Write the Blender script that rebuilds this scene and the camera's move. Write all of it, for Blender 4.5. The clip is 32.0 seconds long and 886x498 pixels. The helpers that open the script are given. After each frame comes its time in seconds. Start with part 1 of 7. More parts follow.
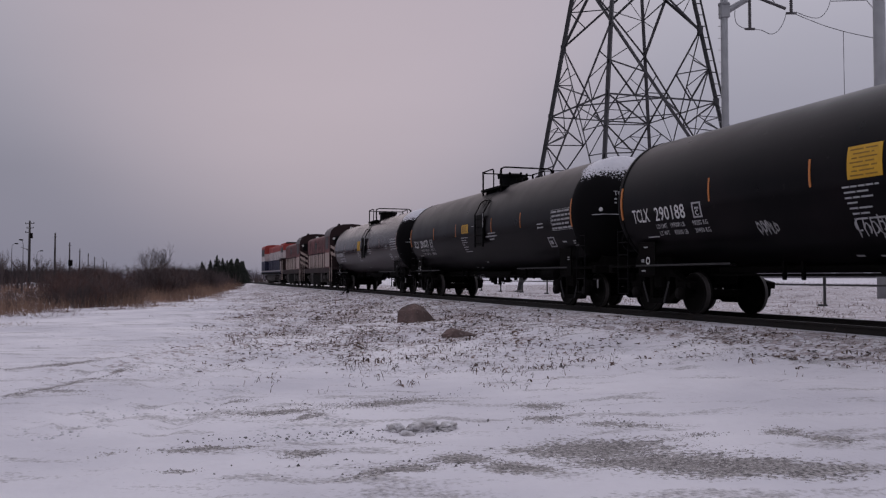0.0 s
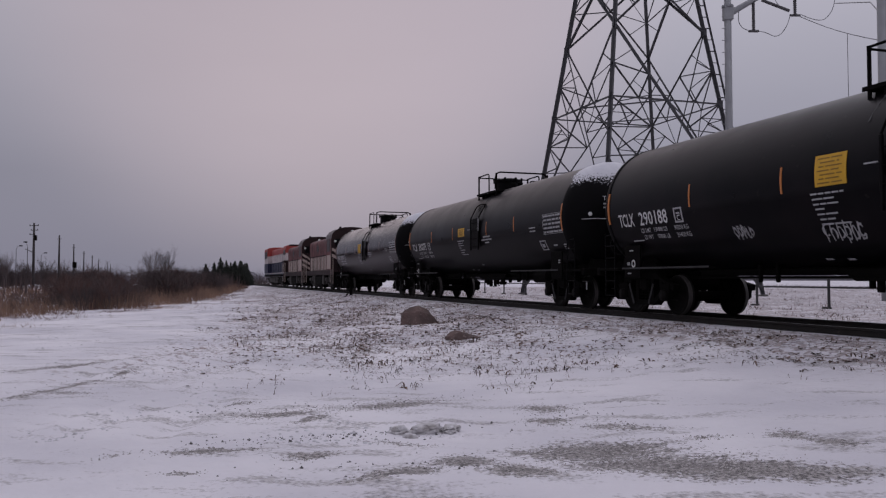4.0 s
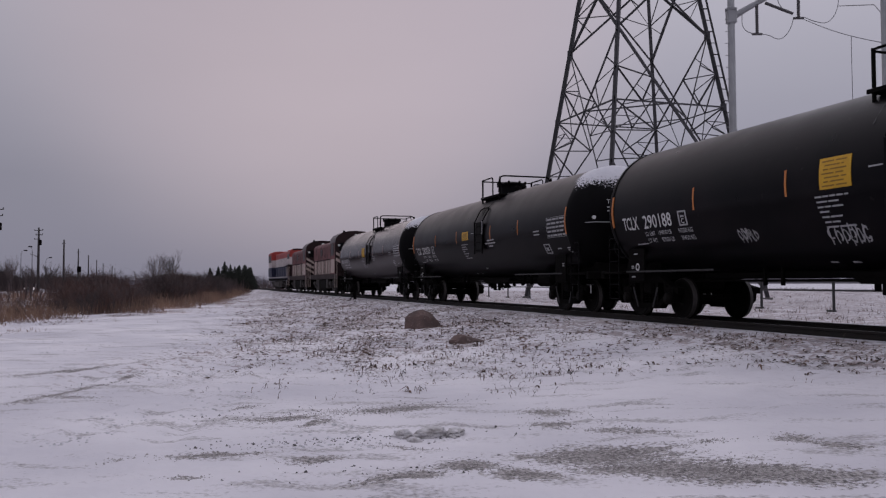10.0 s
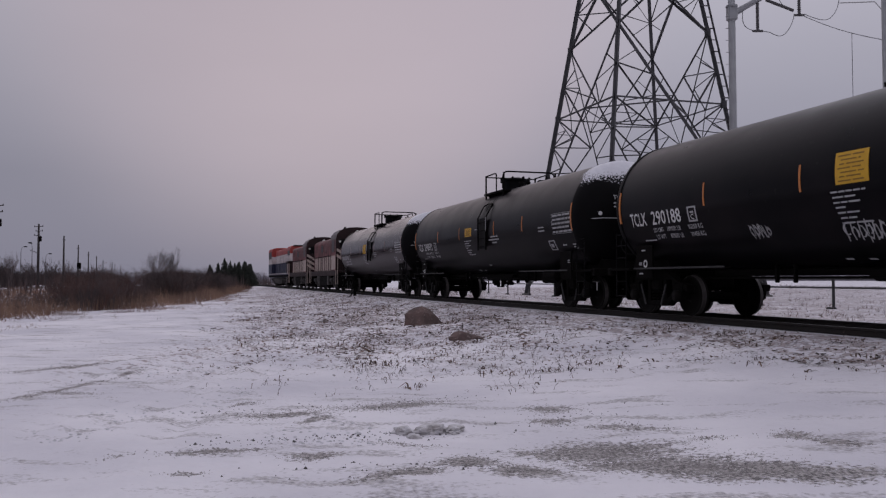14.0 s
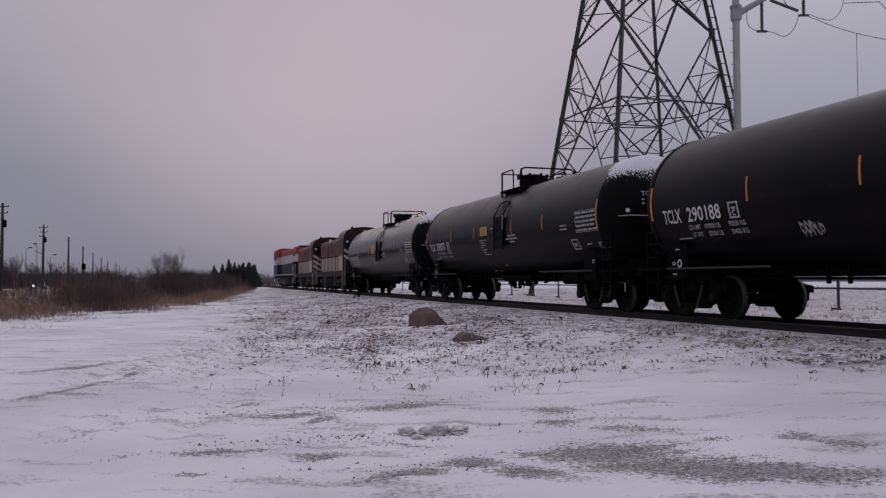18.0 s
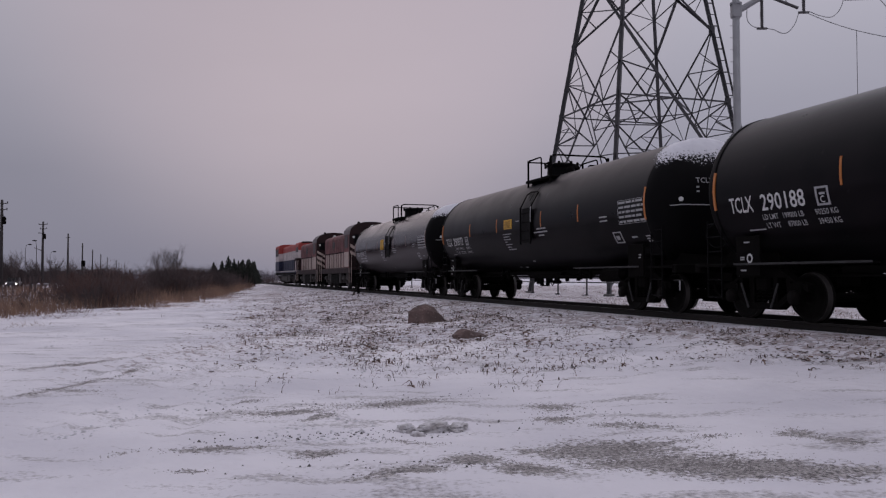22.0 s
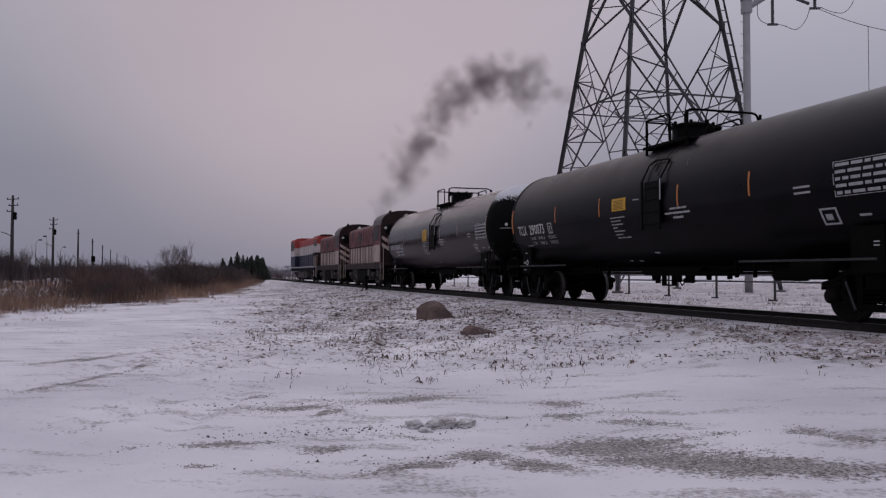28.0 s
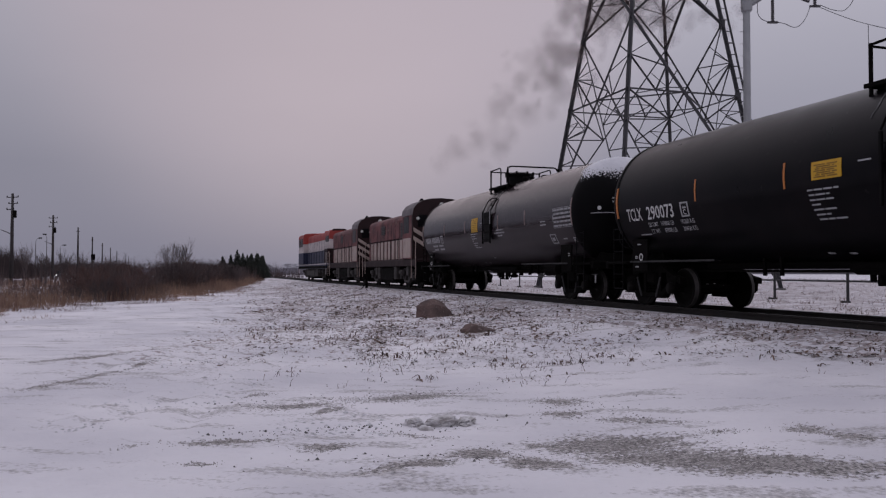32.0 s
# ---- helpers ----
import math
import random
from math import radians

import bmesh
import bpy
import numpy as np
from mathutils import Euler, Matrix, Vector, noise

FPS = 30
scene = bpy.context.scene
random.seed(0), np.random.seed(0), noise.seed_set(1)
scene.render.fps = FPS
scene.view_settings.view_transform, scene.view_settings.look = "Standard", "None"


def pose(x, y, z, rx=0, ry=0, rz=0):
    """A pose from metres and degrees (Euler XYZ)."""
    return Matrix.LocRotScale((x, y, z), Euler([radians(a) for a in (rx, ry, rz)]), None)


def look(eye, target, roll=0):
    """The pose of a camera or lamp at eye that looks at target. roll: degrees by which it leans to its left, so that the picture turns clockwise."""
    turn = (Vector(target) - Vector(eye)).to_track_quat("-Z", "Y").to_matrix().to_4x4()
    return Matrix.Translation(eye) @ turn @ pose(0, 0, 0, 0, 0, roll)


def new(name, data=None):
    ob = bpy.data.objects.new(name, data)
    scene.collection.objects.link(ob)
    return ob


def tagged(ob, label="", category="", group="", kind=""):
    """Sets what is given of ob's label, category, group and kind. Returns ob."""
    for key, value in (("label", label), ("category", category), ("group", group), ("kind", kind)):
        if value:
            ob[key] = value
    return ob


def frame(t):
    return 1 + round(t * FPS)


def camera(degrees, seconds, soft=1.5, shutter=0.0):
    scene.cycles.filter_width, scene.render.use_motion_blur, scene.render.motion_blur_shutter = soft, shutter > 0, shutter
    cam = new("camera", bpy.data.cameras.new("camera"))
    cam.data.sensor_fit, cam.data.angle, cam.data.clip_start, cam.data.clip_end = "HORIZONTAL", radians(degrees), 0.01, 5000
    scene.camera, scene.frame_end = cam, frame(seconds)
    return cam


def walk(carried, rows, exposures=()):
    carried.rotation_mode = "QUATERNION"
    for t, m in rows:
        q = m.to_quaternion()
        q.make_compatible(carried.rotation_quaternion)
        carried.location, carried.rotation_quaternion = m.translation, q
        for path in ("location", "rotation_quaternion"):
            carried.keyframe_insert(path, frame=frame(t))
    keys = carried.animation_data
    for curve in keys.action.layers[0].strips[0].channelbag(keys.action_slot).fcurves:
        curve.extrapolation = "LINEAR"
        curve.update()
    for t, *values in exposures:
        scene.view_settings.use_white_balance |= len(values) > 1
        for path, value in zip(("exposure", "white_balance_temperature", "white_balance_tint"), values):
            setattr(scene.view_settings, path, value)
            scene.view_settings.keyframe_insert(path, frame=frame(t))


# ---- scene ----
# ---- camera and its walk ----
# z = 0 is the top of the rails; the track is straight and runs along TRACK_DIR, N_CAM points from it to the viewer's side.
EYE_Z = 0.83
cam = camera(56.93, 32.0, soft=1.25)


def aim(yaw, pitch, roll):
    return pose(0, 0, EYE_Z, 90 + pitch, 0, -yaw) @ pose(0, 0, 0, 0, 0, roll)


walk(cam, [
    (0.0, aim(0.396, 1.932, -0.027)), (0.5, aim(0.327, 1.869, -0.030)), (1.0, aim(0.224, 1.993, 0.050)),
    (1.5, aim(0.168, 1.985, 0.051)), (2.0, aim(0.140, 2.012, 0.100)), (2.5, aim(0.132, 1.980, 0.057)),
    (3.0, aim(0.079, 2.022, 0.098)), (3.5, aim(0.157, 2.050, -0.000)), (5.5, aim(0.154, 2.244, 0.011)),
    (6.0, aim(0.158, 2.262, 0.038)), (6.5, aim(0.100, 2.275, 0.069)), (7.0, aim(-0.025, 2.112, 0.040)),
    (7.5, aim(0.036, 2.168, 0.036)), (8.0, aim(0.054, 2.299, -0.105)), (8.5, aim(-0.123, 2.412, -0.102)),
    (9.0, aim(-0.114, 2.453, -0.122)), (9.5, aim(-0.080, 2.459, -0.123)), (10.0, aim(-0.110, 2.352, -0.115)),
    (10.5, aim(-0.067, 2.291, -0.135)), (11.0, aim(-0.091, 2.250, -0.067)), (11.5, aim(-0.033, 2.294, -0.080)),
    (12.0, aim(-0.001, 2.317, -0.169)), (12.5, aim(-0.048, 2.235, -0.134)), (13.0, aim(0.000, 2.181, -0.115)),
    (13.5, aim(0.022, 2.214, -0.085)), (14.0, aim(-0.106, 2.125, -0.038)), (14.5, aim(-0.149, 2.153, 0.017)),
    (16.5, aim(-0.323, 2.255, -0.035)), (17.0, aim(-0.324, 2.253, -0.078)), (17.5, aim(-0.315, 2.224, -0.067)),
    (18.0, aim(-0.381, 2.182, -0.054)), (18.5, aim(-0.330, 2.051, -0.034)), (19.0, aim(-0.266, 1.969, 0.009)),
    (19.5, aim(-0.314, 1.943, -0.055)), (20.0, aim(-0.317, 2.016, -0.011)), (20.5, aim(-0.317, 2.086, -0.017)),
    (21.0, aim(-0.418, 2.041, -0.041)), (21.5, aim(-0.359, 2.177, -0.116)), (22.0, aim(-0.352, 1.976, -0.012)),
    (22.5, aim(-0.351, 1.952, -0.066)), (23.0, aim(-0.428, 1.975, -0.030)), (23.5, aim(-0.481, 2.020, -0.011)),
    (24.0, aim(-0.566, 2.037, -0.000)), (24.5, aim(-0.644, 1.943, 0.074)), (25.0, aim(-0.721, 1.839, 0.118)),
    (25.5, aim(-0.966, 1.817, 0.085)), (27.5, aim(-1.033, 1.798, 0.106)), (28.0, aim(-0.941, 1.724, 0.135)),
    (28.5, aim(-0.881, 1.722, 0.121)), (29.0, aim(-0.869, 1.781, 0.124)), (29.5, aim(-0.784, 1.863, 0.102)),
    (30.0, aim(-0.863, 1.753, 0.106)), (30.5, aim(-0.877, 1.729, 0.110)), (31.0, aim(-0.911, 1.625, 0.147)),
    (31.5, aim(-0.888, 1.460, 0.182)), (32.0, aim(-0.933, 1.587, 0.129)),
], exposures=[(0.0, 0.0), (32.0, 0.0)])

TRACK_ANGLE = -72.06
TRACK_DIR = Vector((math.cos(radians(TRACK_ANGLE)), math.sin(radians(TRACK_ANGLE)), 0))
N_CAM = Vector((TRACK_DIR.y, -TRACK_DIR.x, 0))
TRACK_ORIGIN = Vector((6.671, 17.479, 0))

# how far the train has rolled towards the viewer, every half second from 0 to 32 s
TRAVEL = [0.781, 0.493, 0.264, 0.102, 0.009, 0, 0, 0, 0, 0, 0, 0, 0, 0.002, 0.003, 0.003, 0.003, 0.003, 0.003, 0.003,
          0.007, 0.018, 0.031, 0.057, 0.105, 0.159, 0.217, 0.278, 0.353, 0.444, 0.548, 0.671, 0.811, 0.970, 1.148,
          1.356, 1.568, 1.788, 2.030, 2.293, 2.578, 2.887, 3.207, 3.548, 3.911, 4.292, 4.704, 5.149, 5.636, 6.133,
          6.663, 7.231, 7.859, 8.518, 9.212, 9.946, 10.686, 11.461, 12.263, 13.087, 13.955, 14.883, 15.805, 16.742,
          17.704]


def travel(t):
    u = max(0.0, min(31.999, t)) * 2
    i = int(u)
    k = u - i
    a, b = TRAVEL[i], TRAVEL[i + 1]
    before = TRAVEL[i - 1] if i else 2 * a - b
    after = TRAVEL[i + 2] if i + 2 < len(TRAVEL) else 2 * b - a
    m0, m1 = (b - before) / 2, (after - a) / 2
    return (2 * k**3 - 3 * k**2 + 1) * a + (k**3 - 2 * k**2 + k) * m0 + (3 * k**2 - 2 * k**3) * b + (k**3 - k**2) * m1


def on_track(s, d=0.0, z=0.0):
    """A place s metres along the track and d metres from its middle, to the viewer's side."""
    p = TRACK_ORIGIN + TRACK_DIR * s + N_CAM * d
    return Vector((p.x, p.y, z))


def lateral(x, y):
    v = Vector((x, y, 0)) - TRACK_ORIGIN
    return v.dot(N_CAM), v.dot(TRACK_DIR)


# ---- world and sun: dusk under a closed cloud cover, thinner and pink low in the sky ahead ----
world = bpy.data.worlds.new("overcast_dusk")
scene.world = world
world.use_nodes = True
wn, wl = world.node_tree.nodes, world.node_tree.links
wn.clear()
w_out = wn.new("ShaderNodeOutputWorld")
w_bg = wn.new("ShaderNodeBackground")
w_tc = wn.new("ShaderNodeTexCoord")
w_sky = wn.new("ShaderNodeTexSky")
w_sky.sky_type = "NISHITA"
w_sky.sun_disc = False
w_sky.sun_elevation, w_sky.sun_rotation = radians(16), radians(-9)
w_sky.air_density, w_sky.dust_density = 1.5, 4.0
w_sep = wn.new("ShaderNodeSeparateXYZ")
wl.new(w_tc.outputs["Generated"], w_sep.inputs[0])
w_up = wn.new("ShaderNodeValToRGB")
for pos, col in ((0.0, (0.222, 0.219, 0.284, 1)), (0.12, (0.250, 0.248, 0.312, 1)), (0.35, (0.422, 0.408, 0.478, 1)), (1.0, (0.70, 0.68, 0.80, 1))):
    e = w_up.color_ramp.elements.new(pos) if pos not in (0.0, 1.0) else w_up.color_ramp.elements[0 if pos == 0 else -1]
    e.color = col
wl.new(w_sep.outputs["Z"], w_up.inputs[0])
w_dot = wn.new("ShaderNodeVectorMath")
w_dot.operation = "DOT_PRODUCT"
glow_at = Vector((math.sin(radians(-8)), math.cos(radians(-8)), math.tan(radians(22)))).normalized()
w_dot.inputs[1].default_value = glow_at
wl.new(w_tc.outputs["Generated"], w_dot.inputs[0])
w_lobe = wn.new("ShaderNodeMapRange")
w_lobe.interpolation_type = "SMOOTHERSTEP"
w_lobe.inputs["From Min"].default_value, w_lobe.inputs["From Max"].default_value = 0.90, 1.0
wl.new(w_dot.outputs["Value"], w_lobe.inputs["Value"])
w_cloud = wn.new("ShaderNodeTexNoise")
w_cloud.inputs["Scale"].default_value, w_cloud.inputs["Detail"].default_value = 2.2, 5.0
w_map = wn.new("ShaderNodeMapping")
w_map.inputs["Scale"].default_value = (1, 1, 3)
wl.new(w_tc.outputs["Generated"], w_map.inputs[0])
wl.new(w_map.outputs[0], w_cloud.inputs["Vector"])
w_pink = wn.new("ShaderNodeMix")
w_pink.data_type = "RGBA"
w_pink.inputs["B"].default_value = (0.438, 0.384, 0.442, 1)
wl.new(w_lobe.outputs[0], w_pink.inputs["Factor"])
wl.new(w_up.outputs[0], w_pink.inputs["A"])
w_var = wn.new("ShaderNodeMapRange")
w_var.inputs["To Min"].default_value, w_var.inputs["To Max"].default_value = 0.93, 1.07
wl.new(w_cloud.outputs["Fac"], w_var.inputs["Value"])
w_mul = wn.new("ShaderNodeMix")
w_mul.data_type, w_mul.blend_type = "RGBA", "MULTIPLY"
w_mul.inputs["Factor"].default_value = 1.0
wl.new(w_pink.outputs["Result"], w_mul.inputs["A"])
wl.new(w_var.outputs[0], w_mul.inputs["B"])
w_thin = wn.new("ShaderNodeMix")
w_thin.data_type, w_thin.blend_type = "RGBA", "ADD"
w_thin.inputs["Factor"].default_value = 0.0004
w_side = wn.new("ShaderNodeMapRange")
w_side.inputs["From Min"].default_value, w_side.inputs["From Max"].default_value = -0.6, 0.6
w_side.inputs["To Min"].default_value, w_side.inputs["To Max"].default_value = 0.96, 1.13
wl.new(w_sep.outputs["X"], w_side.inputs["Value"])
w_mul2 = wn.new("ShaderNodeMix")
w_mul2.data_type, w_mul2.blend_type = "RGBA", "MULTIPLY"
w_mul2.inputs["Factor"].default_value = 1.0
wl.new(w_mul.outputs["Result"], w_mul2.inputs["A"])
wl.new(w_side.outputs[0], w_mul2.inputs["B"])
wl.new(w_mul2.outputs["Result"], w_thin.inputs["A"])
wl.new(w_sky.outputs[0], w_thin.inputs["B"])
wl.new(w_thin.outputs["Result"], w_bg.inputs["Color"])
w_bg.inputs["Strength"].default_value = 1.0
wl.new(w_bg.outputs[0], w_out.inputs[0])

sun_data = bpy.data.lights.new("sun", "SUN")
sun_data.energy, sun_data.angle, sun_data.color = 0.12, radians(60), (1.0, 0.90, 0.90)
sun = new("sun", sun_data)
sun.matrix_world = look((0, 0, 60), (0 + 8, -60 * 1.4, 0))


# ---- materials ----
def material(name, colour, rough=0.6, metal=0.0, second=None, scale=4.0, amount=0.5, bump=0.0, bump_scale=30.0, alpha=1.0,
             spots=None, spot_scale=9.0, spot_at=0.6, per_object=0.0, coat=0.0, spec=0.5):
    """A procedural surface: two colours mixed by coarse noise, fine grain, spots of wear, relief."""
    m = bpy.data.materials.new(name)
    m.use_nodes = True
    n, l = m.node_tree.nodes, m.node_tree.links
    bsdf = n["Principled BSDF"]
    tc = n.new("ShaderNodeTexCoord")
    second = second or tuple(c * 0.75 for c in colour)
    big = n.new("ShaderNodeTexNoise")
    big.inputs["Scale"].default_value, big.inputs["Detail"].default_value = scale, 6.0
    l.new(tc.outputs["Object"], big.inputs["Vector"])
    spread = n.new("ShaderNodeMapRange")
    spread.inputs["From Min"].default_value, spread.inputs["From Max"].default_value = 0.35, 0.65
    spread.inputs["To Max"].default_value = amount
    l.new(big.outputs["Fac"], spread.inputs["Value"])
    mix = n.new("ShaderNodeMix")
    mix.data_type = "RGBA"
    mix.inputs["A"].default_value, mix.inputs["B"].default_value = (*colour, 1), (*second, 1)
    l.new(spread.outputs[0], mix.inputs["Factor"])
    colour_out = mix.outputs["Result"]
    fine = n.new("ShaderNodeTexNoise")
    fine.inputs["Scale"].default_value, fine.inputs["Detail"].default_value = bump_scale, 4.0
    l.new(tc.outputs["Object"], fine.inputs["Vector"])
    if spots:
        sp = n.new("ShaderNodeTexNoise")
        sp.inputs["Scale"].default_value, sp.inputs["Detail"].default_value = spot_scale, 8.0
        l.new(tc.outputs["Object"], sp.inputs["Vector"])
        cut = n.new("ShaderNodeMapRange")
        cut.inputs["From Min"].default_value, cut.inputs["From Max"].default_value = spot_at, spot_at + 0.06
        l.new(sp.outputs["Fac"], cut.inputs["Value"])
        mix2 = n.new("ShaderNodeMix")
        mix2.data_type = "RGBA"
        mix2.inputs["B"].default_value = (*spots, 1)
        l.new(cut.outputs[0], mix2.inputs["Factor"])
        l.new(colour_out, mix2.inputs["A"])
        colour_out = mix2.outputs["Result"]
    if per_object:
        info = n.new("ShaderNodeObjectInfo")
        rng = n.new("ShaderNodeMapRange")
        rng.inputs["To Min"].default_value, rng.inputs["To Max"].default_value = 1 - per_object, 1 + per_object
        l.new(info.outputs["Random"], rng.inputs["Value"])
        mul = n.new("ShaderNodeMix")
        mul.data_type, mul.blend_type = "RGBA", "MULTIPLY"
        mul.inputs["Factor"].default_value = 1.0
        l.new(colour_out, mul.inputs["A"])
        l.new(rng.outputs[0], mul.inputs["B"])
        colour_out = mul.outputs["Result"]
    l.new(colour_out, bsdf.inputs["Base Color"])
    rr = n.new("ShaderNodeMapRange")
    rr.inputs["To Min"].default_value, rr.inputs["To Max"].default_value = max(0.05, rough - 0.12), min(1.0, rough + 0.12)
    l.new(big.outputs["Fac"], rr.inputs["Value"])
    l.new(rr.outputs[0], bsdf.inputs["Roughness"])
    bsdf.inputs["Metallic"].default_value = metal
    bsdf.inputs["Specular IOR Level"].default_value = spec
    bsdf.inputs["Coat Weight"].default_value = coat
    bsdf.inputs["Coat Roughness"].default_value = 0.09
    if bump:
        b = n.new("ShaderNodeBump")
        b.inputs["Strength"].default_value, b.inputs["Distance"].default_value = bump, 0.02
        l.new(fine.outputs["Fac"], b.inputs["Height"])
        l.new(b.outputs[0], bsdf.inputs["Normal"])
    if alpha < 1.0:
        bsdf.inputs["Alpha"].default_value = alpha
    return m


TANK = material("black_tank_paint", (0.0024, 0.0021, 0.0032), 0.32, second=(0.0078, 0.0056, 0.0070), scale=1.1, amount=0.7, bump=0.012, bump_scale=2.0,
                spots=(0.013, 0.012, 0.012), spot_scale=5.0, spot_at=0.68, spec=0.12)
# Third car's copy of the black paint, grazing sky sheen put into its colour.
TANK_SHEEN = material("sheen_black_tank_paint", (0.0175, 0.0112, 0.0145), 0.22, second=(0.028, 0.020, 0.023), scale=0.7, amount=1.0, bump=0.02, bump_scale=2.0,
                     spots=(0.040, 0.034, 0.036), spot_scale=3.0, spot_at=0.66, spec=0.42)
RESIDUE = material("tarry_residue", (0.0034, 0.0031, 0.0033), 0.60, second=(0.0075, 0.0067, 0.0068), scale=5.0, bump=0.3, bump_scale=14.0, spec=0.08)
STREAK = material("dried_spill_streak", (0.10, 0.10, 0.105), 0.7, second=(0.02, 0.02, 0.022), scale=7.0, amount=1.0)
# Grey of the painted walkway highlight, also used on the pale levers.
EDGE_GREY = material("highlight_grey_steel", (0.030, 0.0295, 0.031), 0.7, second=(0.013, 0.0125, 0.013), scale=3.0, amount=1.0)


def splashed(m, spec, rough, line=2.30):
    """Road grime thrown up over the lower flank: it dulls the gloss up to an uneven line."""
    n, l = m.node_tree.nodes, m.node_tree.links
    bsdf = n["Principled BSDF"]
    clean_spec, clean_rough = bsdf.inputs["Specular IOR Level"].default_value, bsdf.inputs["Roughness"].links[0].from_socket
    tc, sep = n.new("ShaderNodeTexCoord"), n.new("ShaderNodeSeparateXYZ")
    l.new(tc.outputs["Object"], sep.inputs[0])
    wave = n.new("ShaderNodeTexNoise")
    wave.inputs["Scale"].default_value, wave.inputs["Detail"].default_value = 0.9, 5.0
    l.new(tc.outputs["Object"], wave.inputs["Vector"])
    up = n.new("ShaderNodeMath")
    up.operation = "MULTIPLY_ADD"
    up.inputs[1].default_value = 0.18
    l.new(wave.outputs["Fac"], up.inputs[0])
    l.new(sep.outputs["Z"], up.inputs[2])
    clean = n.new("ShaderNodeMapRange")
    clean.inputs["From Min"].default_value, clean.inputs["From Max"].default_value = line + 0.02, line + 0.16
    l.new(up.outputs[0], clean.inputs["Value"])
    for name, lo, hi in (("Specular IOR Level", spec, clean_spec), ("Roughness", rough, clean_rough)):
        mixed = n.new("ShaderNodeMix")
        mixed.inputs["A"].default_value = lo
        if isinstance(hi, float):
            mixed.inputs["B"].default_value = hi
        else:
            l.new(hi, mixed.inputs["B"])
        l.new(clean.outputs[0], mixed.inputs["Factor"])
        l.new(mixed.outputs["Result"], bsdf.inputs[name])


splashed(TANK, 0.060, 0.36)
splashed(TANK_SHEEN, 0.20, 0.34)
HEAD = material("black_head_paint", (0.0020, 0.0019, 0.0024), 0.6, second=(0.0042, 0.0038, 0.0042), scale=2.0, bump=0.03, bump_scale=4.0, spec=0.08)
STEEL_DARK = material("grimy_running_gear", (0.0030, 0.0027, 0.0026), 0.85, second=(0.0075, 0.0062, 0.0056), scale=5.0, bump=0.4, bump_scale=40.0, spec=0.06)
WHEEL = material("worn_wheel_steel", (0.0050, 0.0045, 0.0042), 0.7, second=(0.010, 0.008, 0.007), scale=6.0, bump=0.2, spec=0.08)
TREAD = material("polished_tread", (0.055, 0.050, 0.048), 0.5, metal=0.6, second=(0.03, 0.026, 0.024), scale=8.0)
RAIL = material("rusty_rail", (0.010, 0.0075, 0.0065), 0.8, metal=0.0, second=(0.020, 0.014, 0.011), scale=3.0, bump=0.3)
RAIL_TOP = material("worn_rail_head", (0.07, 0.065, 0.065), 0.45, metal=0.7, second=(0.035, 0.03, 0.028), scale=6.0)
TIE = material("creosoted_tie", (0.014, 0.011, 0.010), 0.9, second=(0.030, 0.024, 0.020), scale=6.0, bump=0.6, bump_scale=60.0, per_object=0.35,
               spots=(0.75, 0.75, 0.80), spot_scale=4.0, spot_at=0.66)
BALLAST = material("dark_wet_ballast", (0.014, 0.013, 0.012), 0.95, second=(0.034, 0.030, 0.028), scale=14.0, amount=1.0, bump=1.0, bump_scale=55.0,
                   spots=(0.72, 0.72, 0.78), spot_scale=2.6, spot_at=0.62)
# Copy of the orange strip with its weak light return painted as a duller colour.
STRIP_DIM = material("dim_reflective_strip", (0.30, 0.22, 0.20), 0.5, second=(0.20, 0.14, 0.13), scale=10.0)
WHITE = material("white_stencil_paint", (0.62, 0.62, 0.62), 0.6, second=(0.42, 0.42, 0.42), scale=9.0)
DIM_WHITE = material("weathered_stencil_paint", (0.40, 0.40, 0.41), 0.65, second=(0.22, 0.22, 0.23), scale=14.0)
ORANGE = material("orange_reflective_strip", (0.48, 0.165, 0.035), 0.45, second=(0.42, 0.13, 0.03), scale=10.0)
YELLOW = material("yellow_placard", (0.60, 0.335, 0.013), 0.5, second=(0.47, 0.255, 0.013), scale=6.0)
INK = material("brown_black_ink", (0.25, 0.135, 0.012), 0.6)
GALV = material("weathered_galvanised_steel", (0.058, 0.057, 0.062), 0.65, metal=0.2, second=(0.095, 0.094, 0.100), scale=1.5, per_object=0.45, spec=0.25)
POLE_STEEL = material("grey_steel_pole", (0.30, 0.305, 0.315), 0.55, metal=0.2, second=(0.20, 0.205, 0.22), scale=1.0)
INSULATOR = material("dark_insulator", (0.06, 0.055, 0.06), 0.3)
WIRE = material("aluminium_conductor", (0.16, 0.16, 0.17), 0.5, metal=0.5)
FENCE = material("dark_fence_steel", (0.035, 0.035, 0.037), 0.6, second=(0.06, 0.058, 0.056), scale=3.0, metal=0.3)
WOOD_POLE = material("weathered_wood_pole", (0.034, 0.029, 0.029), 0.9, second=(0.062, 0.053, 0.051), scale=2.0)
# Twig tone lifted a little, with haze over the brush put into it.
TWIG = material("dark_bare_twigs", (0.056, 0.042, 0.042), 0.95, second=(0.100, 0.070, 0.066), scale=0.8, per_object=0.4)
TWIG_RED = material("reddish_bare_twigs", (0.085, 0.046, 0.038), 0.95, second=(0.055, 0.035, 0.032), scale=0.8, per_object=0.3)
STRAW = material("dry_tan_grass", (0.300, 0.190, 0.130), 0.95, second=(0.115, 0.072, 0.056), scale=0.35, amount=1.0)
